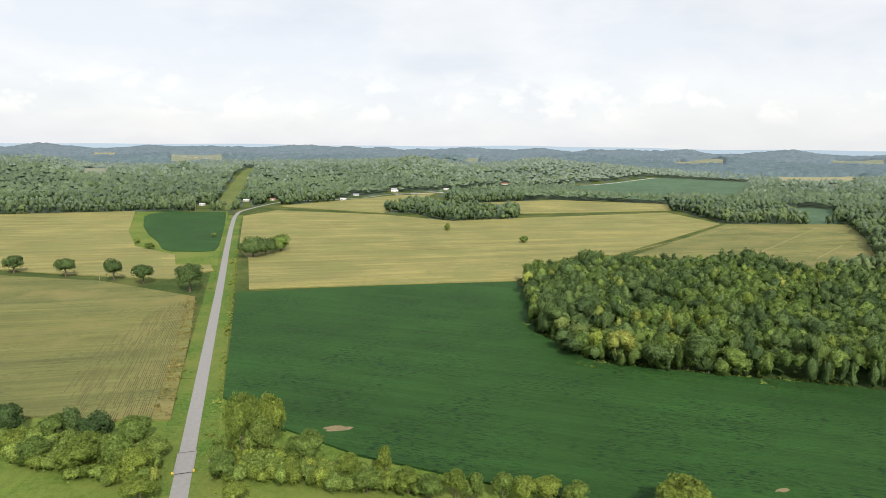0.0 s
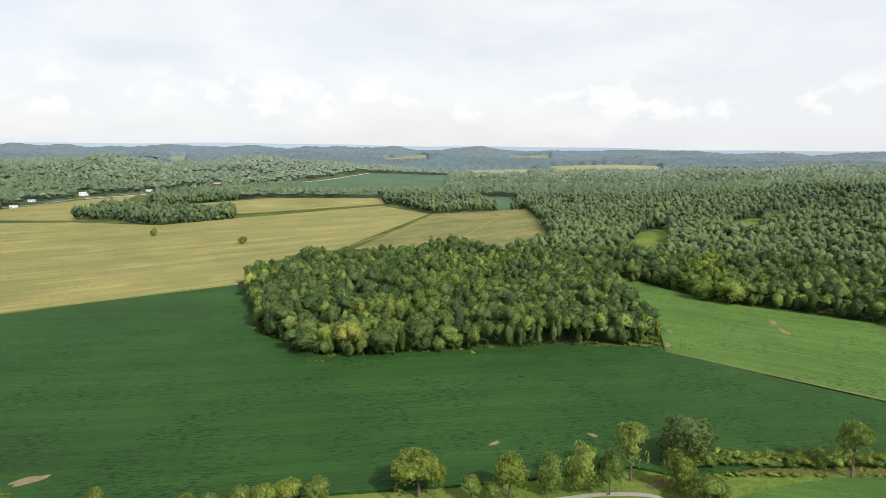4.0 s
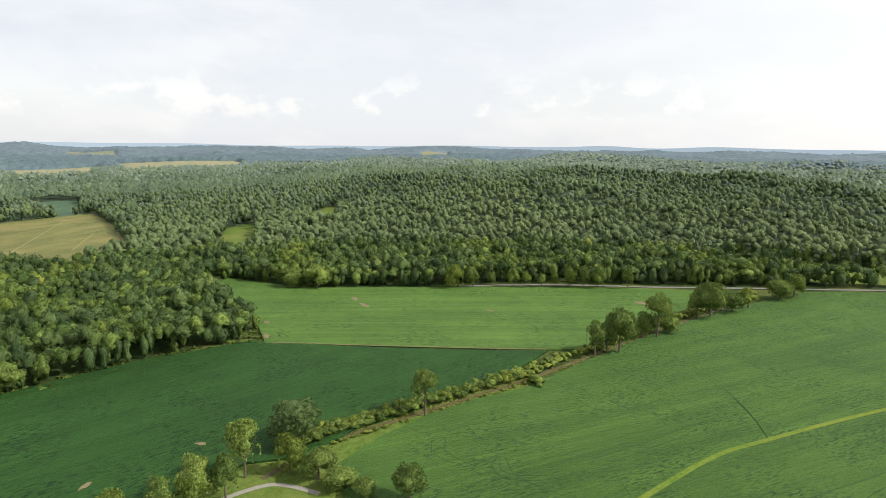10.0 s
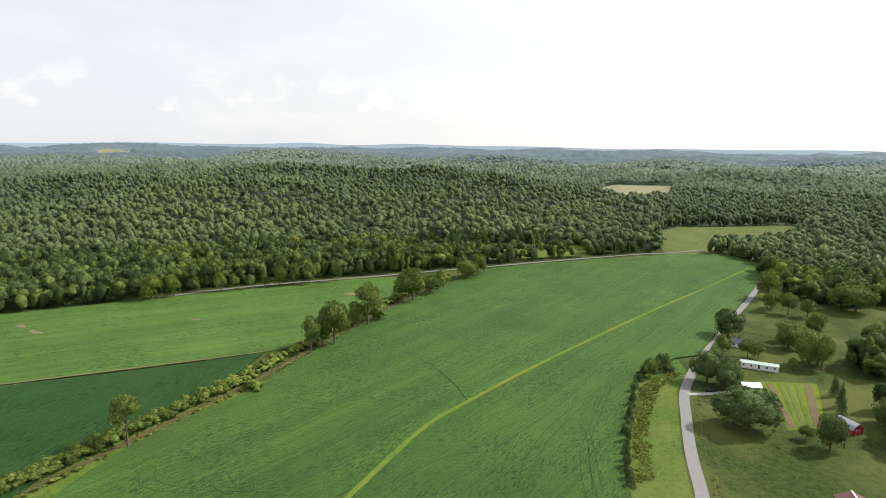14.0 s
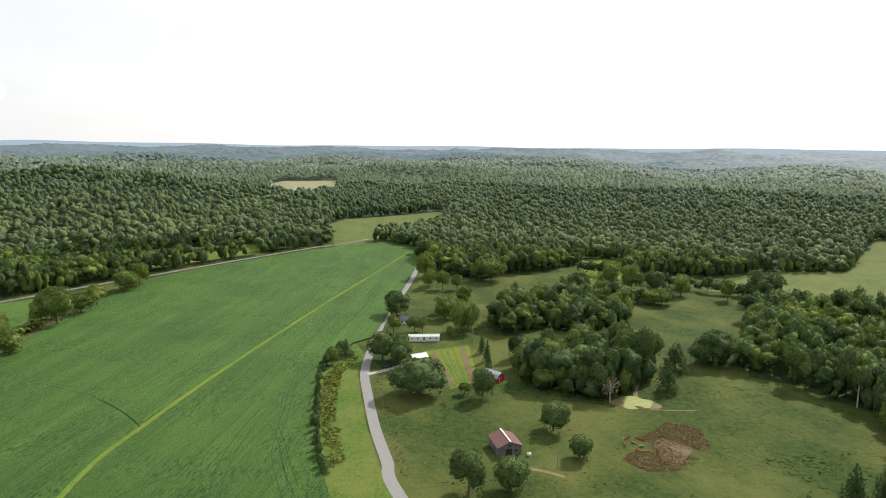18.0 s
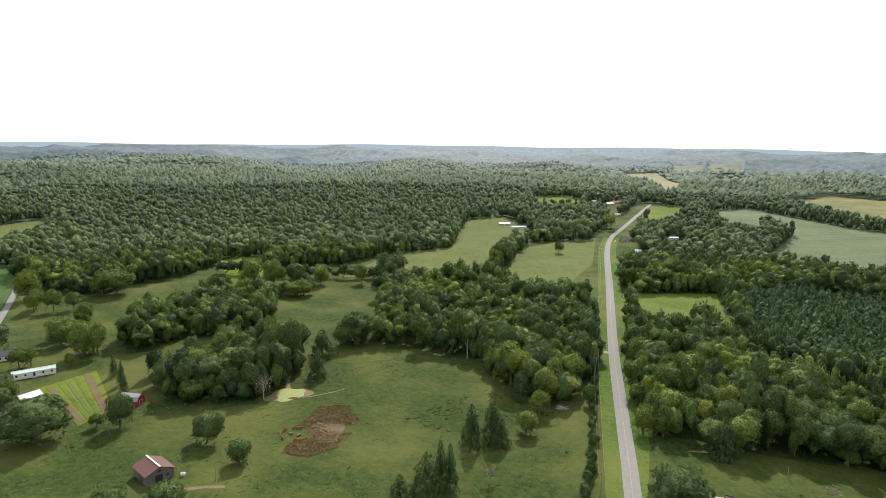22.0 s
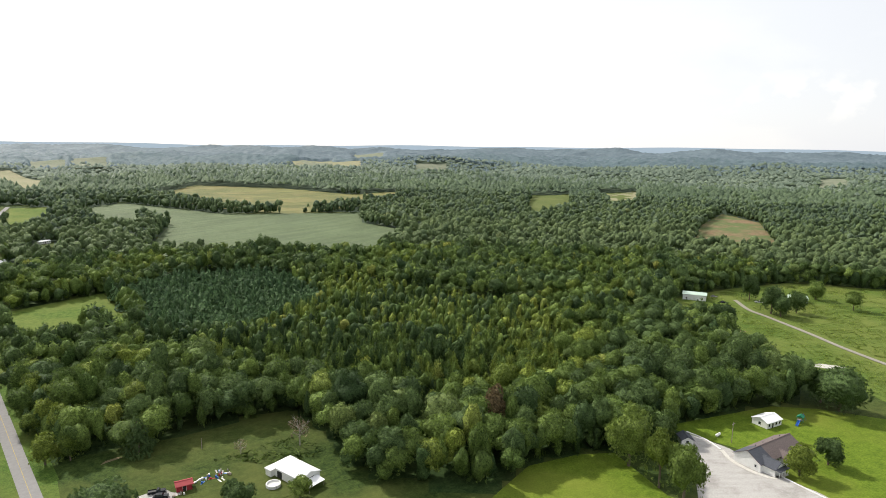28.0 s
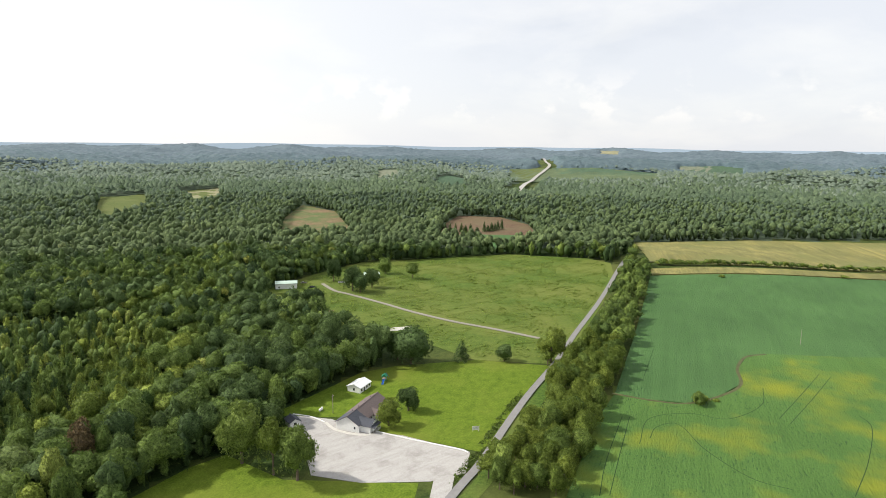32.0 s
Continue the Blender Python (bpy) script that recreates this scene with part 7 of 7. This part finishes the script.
def round_pen():
    root = tagged(new("round_pen"), "ragged ring of orange mesh fence on posts in pasture", "fence")
    cx, cy, r = 161.5, -183.3, 6.2
    n = 18
    for k in range(n):
        a, b = k * 2 * math.pi / n, (k + 1) * 2 * math.pi / n
        p, q = (cx + math.cos(a) * r, cy + math.sin(a) * r * 0.9), (cx + math.cos(b) * r, cy + math.sin(b) * r * 0.9)
        bm = bmesh.new()
        tube(bm, (p[0], p[1], 0), (p[0], p[1], 1.3), 0.07, 0.06, 6)
        part("post", bm, POLE_WOOD, root)
        if k in (2, 4, 5, 9, 12, 13, 16):
            continue
        bm = bmesh.new()
        h = 0.45 + 0.35 * math.sin(k * 2.3)
        d = Vector((q[0] - p[0], q[1] - p[1], 0)).normalized().cross(Vector((0, 0, 1))) * 0.06
        vs = [Vector((p[0], p[1], 0.1)), Vector((q[0], q[1], 0.1)), Vector((q[0], q[1], 0.35 + h)), Vector((p[0], p[1], 0.5 + h))]
        f = [bm.verts.new(v + d) for v in vs]
        g = [bm.verts.new(v - d) for v in vs]
        bm.faces.new(f); bm.faces.new(g[::-1])
        for j in range(4):
            bm.faces.new((f[j], g[j], g[(j + 1) % 4], f[(j + 1) % 4]))
        part("mesh_panel", bm, ORANGE, root)


round_pen()
for px, py, rr in ((163.5, -183, 20), (159.8, -183.5, 70)):
    root = put("feed_trough", px, py, rr, "small pale feed trough inside the pen", "trough", "feed troughs")
    box_part("tub", root, STEEL, -0.9, 0.9, -0.4, 0.4, 0.25, 0.7, bevel=0.05)
    box_part("hay", root, SOIL, -0.8, 0.8, -0.3, 0.3, 0.69, 0.75)
    for sx in (-0.7, 0.7):
        box_part("leg", root, STEEL, sx - 0.06, sx + 0.06, -0.35, 0.35, 0, 0.25)


def scrap(x, y, seed):
    r2 = np.random.default_rng(seed)
    root = put("scrap_pile", x, y, r2.uniform(0, 360), "loose pile of boards, boxes and barrels in the yard", "scrap", "scrap in the yard")
    for k in range(7):
        px, py, s = r2.uniform(-2, 2), r2.uniform(-1.5, 1.5), r2.uniform(0.25, 0.6)
        mat = [WHITE, BLUE_PAINT, STEEL, POLE_WOOD, CREAM, RED_BOARDS][int(r2.integers(0, 6))]
        if k % 3 == 0:
            bm = bmesh.new()
            tube(bm, (px, py, 0), (px, py, 0.85), 0.3, 0.3, 10)
            part("barrel", bm, mat, root)
        elif k % 3 == 1:
            box_part("crate", root, mat, px - s, px + s, py - s * 0.7, py + s * 0.7, 0, s * 1.3, bevel=0.03)
        else:
            box_part("board", root, mat, px - 1.2, px + 1.2, py - 0.25, py + 0.25, 0.02, 0.12)


for k, (px, py) in enumerate(((-14, -217.5), (-17.5, -219), (-20.5, -221), (-7, -211.5), (-24, -219.5), (-21, -217.5))):
    scrap(px, py, k)
bm = bmesh.new()
root = put("log_pile", 72.4, -260.5, 30, "heap of pale fallen logs and branches", "logs")
for k in range(9):
    bm = bmesh.new()
    a = k * 0.7
    tube(bm, (math.cos(a) * -3, math.sin(a) * -3, 0.25 + 0.1 * k), (math.cos(a) * 3.5, math.sin(a) * 3, 0.5 + 0.12 * k), 0.22, 0.08, 7)
    part("log", bm, BARK_PALE, root)
stand("b", 137.6, -305, 13, 2.5, "scattered trees")
root = put("dead_trunk", 139, -301, 0, "pale dead standing trunk at the wood's edge", "dead tree")
bm = bmesh.new()
tube(bm, (0, 0, -0.1), (0.2, 0, 11), 0.4, 0.2, 8)
part("trunk", bm, BARK_PALE, root)
bm = bmesh.new()
tube(bm, (0.1, 0, 7), (1.6, 0.6, 9.5), 0.14, 0.05, 6); tube(bm, (0.15, 0, 8.5), (-1.4, 0.3, 10.5), 0.12, 0.04, 6)
part("limb", bm, BARK_PALE, root)

# rows of trees between the pastures
row = np.array(soften([(431, -395), (391, -401), (355, -413), (324, -432), (293, -447)], 6) + soften([(334, -337), (329, -352), (312, -376)], 5)) + rng.uniform(-2, 2, (36, 2))
plant("pasture_row", rng, row[:, 0], row[:, 1], NEAR, 5.5, 11.5, LEAF_DARK, "row of dark broadleaf trees between pastures", stem=0.05)
stand("r", -125, -202, 22, 5.8, "scattered trees")
for px, py in soften([(-741, -362), (-757, -339), (-783, -318), (-813, -309)], 4):
    stand("c", px + rng.uniform(-2, 2), py + rng.uniform(-2, 2), rng.uniform(8, 15), rng.uniform(2.6, 4.0), "cedars below the cleared slope")
# two added bushes stand in for the tall tree's lowest leaves
for px, py, h, r in ((-315, -91, 8, 4.6), (-321, -92, 9, 4.8)):
    stand("k", px, py, h, r, "scattered trees")
# hedge between the crop fields, and its bushes
for k, (px, py) in enumerate(soften([(-604, -72), (-613, -43), (-640, 4), (-672, 66), (-712, 130), (-748, 190)], 13)):
    stand("h" if k % 3 else "k", px + rng.uniform(-1, 1), py, rng.uniform(3.4, 6.4), rng.uniform(2.8, 4.4), "hedge between the fields")
for px, py, h, r in ((-577, -15.6, 3, 3), (-635.6, 81.5, 3.5, 4), (-297.7, -12.7, 4.5, 4.2), (-303, -6, 2.0, 2.2)):
    stand("k", px, py, h, r, "scattered trees")
tagged(ribbon("field_drain", [(-289, -51), (-289, -34), (-293, -18), (-309, -5), (-330, 4), (-355, 2), (-378, 6), (-388, 16)], 1.6, 0.98, MUD), "brown eroded drain winding through the soybean field", "drain", kind="structure")

# wheel tracks: thin strips on the crops, their shade painted dark
TRACKS = [[(343, 25), (328, 14), (316, 5), (290, -6), (271, -11)],
          [(194, 103), (204, 108), (209, 105), (199, 99), (194, 81), (193, 61)],
          [(194, 77), (200, 81), (206, 78), (196, 70), (191, 52)],
          [(220, 42), (209, 35), (201, 30)],
          [(271, 178), (274, 172), (271, 167)],
          [(285, 165), (287, 157), (281, 150)],
          [(267, 194), (276, 182), (278, 173)],
          [(-197, -37), (-222, -40), (-265, -42)],
          [(-199, -34), (-224, -36), (-266, -39)],
          [(-319, -41), (-347, -42), (-368, -43)],
          [(-249, -28), (-261, -27), (-268, -19), (-249, -7), (-234, 9), (-232, 22)],
          [(-242, -31), (-268, -31), (-282, -16), (-284, 0), (-307, 13), (-331, 14)],
          [(-291, 24), (-327, 35), (-365, 46)],
          [(-295, 20), (-332, 31), (-367, 41)],
          [(-237, 41), (-268, 49), (-303, 55), (-315, 52)],
          [(-110, 341), (-122, 385), (-138, 442)],
          [(-84, 291), (-82, 315), (-87, 363), (-102, 413)],
          [(-101, 323), (-111, 362), (-124, 412)],
          [(59, 347), (41, 368), (23, 361)],
          [(49, 225), (99, 241), (168, 259)],
          [(-50, 285), (5, 279), (57, 268)],
          [(315, 5), (292, -5), (269, -12)],
          [(315, 5), (292, -5), (270, -12)],
          [(296, -83), (265, -70), (236, -58), (218, -52), (187, -48)],
          [(290, -83), (256, -69), (229, -58), (208, -54), (186, -52)],
          [(292, -70), (260, -48), (236, -29), (224, -20)],
          [(268, -61), (242, -43), (217, -31), (196, -26)],
          [(263, -61), (237, -45), (214, -34), (195, -29)],
          [(266, 20), (245, 32), (227, 44)],
          [(261, 17), (240, 30), (222, 41)],
          [(224, -20), (219, -2), (210, 8)],
          [(282, 76), (268, 62), (269, 48), (294, 32)],
          [(202, 104), (196, 103), (193, 93), (201, 84)],
          [(206, 81), (197, 79), (192, 72), (197, 60), (207, 51)],
          [(204, 79), (197, 76), (196, 70), (201, 59)],
          [(273, 168), (280, 176), (272, 184), (264, 191)],
          [(174, 220), (206, 215), (241, 200)],
          [(166, 210), (202, 201), (238, 184)],
          [(206, 251), (223, 237), (243, 217)],
          [(343, 23), (330, 10), (318, -12)],
          [(325, -35), (328, -53), (333, -70)],
          [(248, -59), (232, -58), (197, -52)],
          [(250, -62), (231, -60), (196, -55)]]
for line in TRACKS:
    tagged(ribbon("wheel_track", line, 0.3, 0.93, TRACK, thick=0.1), "narrow wheel track laid on the crop, its shade painted dark", "wheel track", kind="structure")


STRAW = plain("flattened_straw", (0.248, 0.226, 0.092), 0.95, 0.25, 0.5)
for line in [[(359, 691), (452, 795), (558, 913)],
         [(399, 650), (445, 700), (490, 748)],
         [(192, 669), (298, 775), (438, 919)],
         [(95, 817), (125, 846), (159, 871)],
         [(0, 698), (44, 720), (89, 749)],
         [(-194, 975), (-157, 870), (-127, 780)],
         [(-47, 598), (44, 627), (125, 654)],
         [(-108, 519), (-23, 572), (65, 604)],
         [(-501, 708), (-464, 733), (-441, 818)]]:
    tagged(ribbon("pale_track", line, 1.1, 0.94, STRAW, thick=0.1), "pale wheel track of flattened ripe crop", "wheel track", kind="structure")


# furrows between the crop rows near the road
def furrows():
    """Thin brown furrows side by side, each row broken in places."""
    r2 = np.random.default_rng(77)
    edge_a, edge_b = np.array((-187.3, 452.0)), np.array((-121.0, 243.0))
    way = edge_b - edge_a
    length = np.linalg.norm(way)
    way /= length
    across = np.array([-way[1], way[0]])
    if across[0] > 0:
        across = -across
    quads = []
    for row in range(46):
        u = r2.uniform(0, 6) + row * row * 0.05
        while u < length - 3:
            l = min(r2.uniform(5, 26), length - u)
            if r2.uniform() < 0.94 - row * 0.017:
                a, b = edge_a + way * u + across * (1.5 + row * 0.95), edge_a + way * (u + l) + across * (1.5 + row * 0.95)
                h = float(terrain(*((a + b) / 2))) + 0.93
                n = across * r2.uniform(0.10, 0.2)
                quads.append([(*(a - n), h), (*(b - n), h), (*(b + n), h), (*(a + n), h)])
            u += l + r2.uniform(0.3, 3)
    v = np.array(quads).reshape(-1, 3)
    ob = mesh_object("crop_furrows", v, np.arange(len(v)).reshape(-1, 4), FURROW)
    tagged(ob, "thin brown furrows between ripening crop rows", "furrows", kind="stuff")


FURROW = plain("dry_furrow", (0.085, 0.076, 0.030), 0.95, 0.4, 0.6)
furrows()


# ---- weeds and tufts ----
def tufts(name, poly, n, size, mat, label, category, seed, skip=(), lift=0.0):
    """Many small leaf sprays standing on a piece of ground."""
    r2 = np.random.default_rng(seed)
    xs, ys = np.array([p[0] for p in poly]), np.array([p[1] for p in poly])
    x, y = r2.uniform(xs.min(), xs.max(), n * 6), r2.uniform(ys.min(), ys.max(), n * 6)
    k = inside(poly, x, y)
    for s in skip:
        k &= ~near_line(s, x, y, 6)
    k &= np.sin(x / 5.3 + 2 * np.sin(y / 7.1)) * np.sin(y / 4.7 + seed) + 0.5 * np.sin(x / 17) * np.sin(y / 13) > r2.uniform(-1.0, 0.9, len(x))
    x, y = x[k][:n], y[k][:n]
    z = terrain(x, y) + lift
    m = 4
    c = np.repeat(np.stack([x, y, z], 1), m, 0)
    s = np.repeat(size * np.exp(r2.normal(-0.35, 0.45, len(x))), m)
    a = r2.uniform(0, 6.28, len(c))
    u = np.stack([np.cos(a), np.sin(a), np.zeros(len(c))], 1)
    lean = np.stack([r2.normal(0, 0.5, len(c)), r2.normal(0, 0.5, len(c)), np.full(len(c), 0.45)], 1)
    off = np.stack([r2.normal(0, 0.5, len(c)), r2.normal(0, 0.5, len(c)), np.zeros(len(c))], 1) * s[:, None]
    V = np.stack([c + off - u * s[:, None] * 0.7, c + off + u * s[:, None] * 0.7, c + off + lean * s[:, None]], 1).reshape(-1, 3)
    ob = mesh_object(name, V, np.arange(len(V)).reshape(-1, 3), mat, {"tone": np.repeat(r2.uniform(0.1, 0.8, len(c)), 3)})
    return tagged(ob, label, category, kind="stuff")


PASTURE = [(230, -118), (176, -96), (60, -90), (50, -190), (66, -258), (110, -270), (140, -305), (205, -300), (216, -262), (190, -232), (216, -195), (236, -150)]
tufts("pasture_tufts", PASTURE, 13000, 0.27, WEED_GRASS, "tufts of grass and weeds over the grazed pasture", "grass tufts", 21)
tufts("dead_weeds", [(156, -169), (145, -171), (138.7, -185), (146.8, -208), (160.8, -218), (171, -210), (166.5, -193)], 9000, 0.33, LEAF_DRY, "dead reddish-brown weeds in a pasture", "weeds", 22, skip=([(161.5, -183.3), (161.6, -183.2)],))
tufts("lane_weeds", [(316, -121), (292, -98), (254, -83), (223, -74), (203, -69), (205, -76), (226, -81), (258, -91), (290, -106), (312, -126)], 9000, 0.75, WEED_LIGHT, "tall yellow-green weeds along the lane", "weeds", 23)
tufts("meadow_weeds", [(-372, -338), (-440, -342), (-510, -335), (-560, -290), (-618, -228), (-612, -145), (-596, -119), (-548, -106), (-466, -99), (-351, -93), (-322, -98), (-308, -129), (-318, -164), (-320, -212), (-338, -256)], 30000, 0.5, HILL_WEED, "clumps of rough weeds over the hill meadow", "weeds", 24, lift=0.3, skip=([(-357, -109), (-362, -143), (-365, -173), (-373, -208), (-383, -238), (-394, -276), (-399, -295), (-414, -318)],))
tufts("fence_weeds", [(280, -127), (262, -119), (234, -108), (209, -101), (189, -95), (172, -91), (172, -88), (189, -91), (209, -96.5), (234, -103.5), (264, -113.5), (281, -122)], 420, 0.5, LEAF_DRY, "dry reddish weeds along a fence", "weeds", 25)
tufts("brushy_ground", [(75, -215), (130, -215), (118, -262), (85, -268), (66, -250)], 600, 0.55, WEED, "low tangled brush below the wood", "brush", 26)
tufts("yard_brush", [(-20, -232), (-50, -238), (-62, -222), (-45, -215), (-22, -224)], 500, 0.8, WEED, "overgrown brush behind the yard", "brush", 27)
cb = soften(CREEK, 6)
side = [(x - 4.5 * 0.35, y - 4.5) for x, y in cb]
tufts("creek_weeds", [(x + 2, y + 6.5) for x, y in cb] + side[::-1], 8000, 0.75, WEED_LIGHT, "yellow-green weeds and reeds along the creek", "weeds", 28, skip=())
lane = soften(ROAD_E[2:6], 6)
tufts("lane_ditch_weeds", [(x, y - 5.5) for x, y in lane] + [(x, y - 2.2) for x, y in lane][::-1], 2600, 0.5, WEED, "rough weeds in the ditch beside the lane", "weeds", 33)
tufts("track_weeds", [(264.5, 251), (279, 219), (307, 157), (333, 103), (338, 103), (312.5, 158), (285, 220), (271, 251)], 1800, 0.6, WEED_LIGHT, "weeds along the track between the soybean fields", "weeds", 34, lift=0.75)
tufts("wood_corner_brush", [(258, 262), (270, 248), (280, 246), (290, 262), (294, 282), (284, 284), (270, 268)], 900, 1.3, WEED, "brush and fallen branches at the wood's corner", "brush", 35)
fringe = soften(ROAD_MAIN[1:7], 6)
tufts("road_weeds", [(x + 8.0, y) for x, y in fringe] + [(x + 12.5, y) for x, y in fringe][::-1], 9000, 0.9, WEED_LIGHT, "tall yellowing weeds along the road verge", "weeds", 29)
tufts("ditch_weeds", [(x - 12.0, y) for x, y in fringe] + [(x - 5.5, y) for x, y in fringe][::-1], 8000, 0.5, WEED, "rough green weeds in the road ditch", "weeds", 30)
edge = soften([(-189, 462), (-153, 361), (-117.5, 252)], 10)
tufts("ripe_fringe", [(x - 7, y - 2) for x, y in edge] + [(x + 0.5, y) for x, y in edge][::-1], 5200, 0.7, GOLD_CROP, "rusty gold strip of ripe crop along the field's edge", "crop", 31, lift=0.82)
tufts("wood_edge_brush", [(52, 505), (48, 380), (62, 326), (92, 306), (146, 296), (212, 282), (262, 260), (296, 272), (290, 286), (262, 276), (214, 298), (148, 312), (100, 326), (78, 342), (66, 380), (72, 505)], 3000, 1.6, WEED, "low brush along the wood's edge", "brush", 30)

for kind, protos in KINDS.items():
    for i, ob in enumerate(protos):
        if (kind, i) not in USED:
            for c in list(ob.children) + [ob]:
                bpy.data.objects.remove(c)
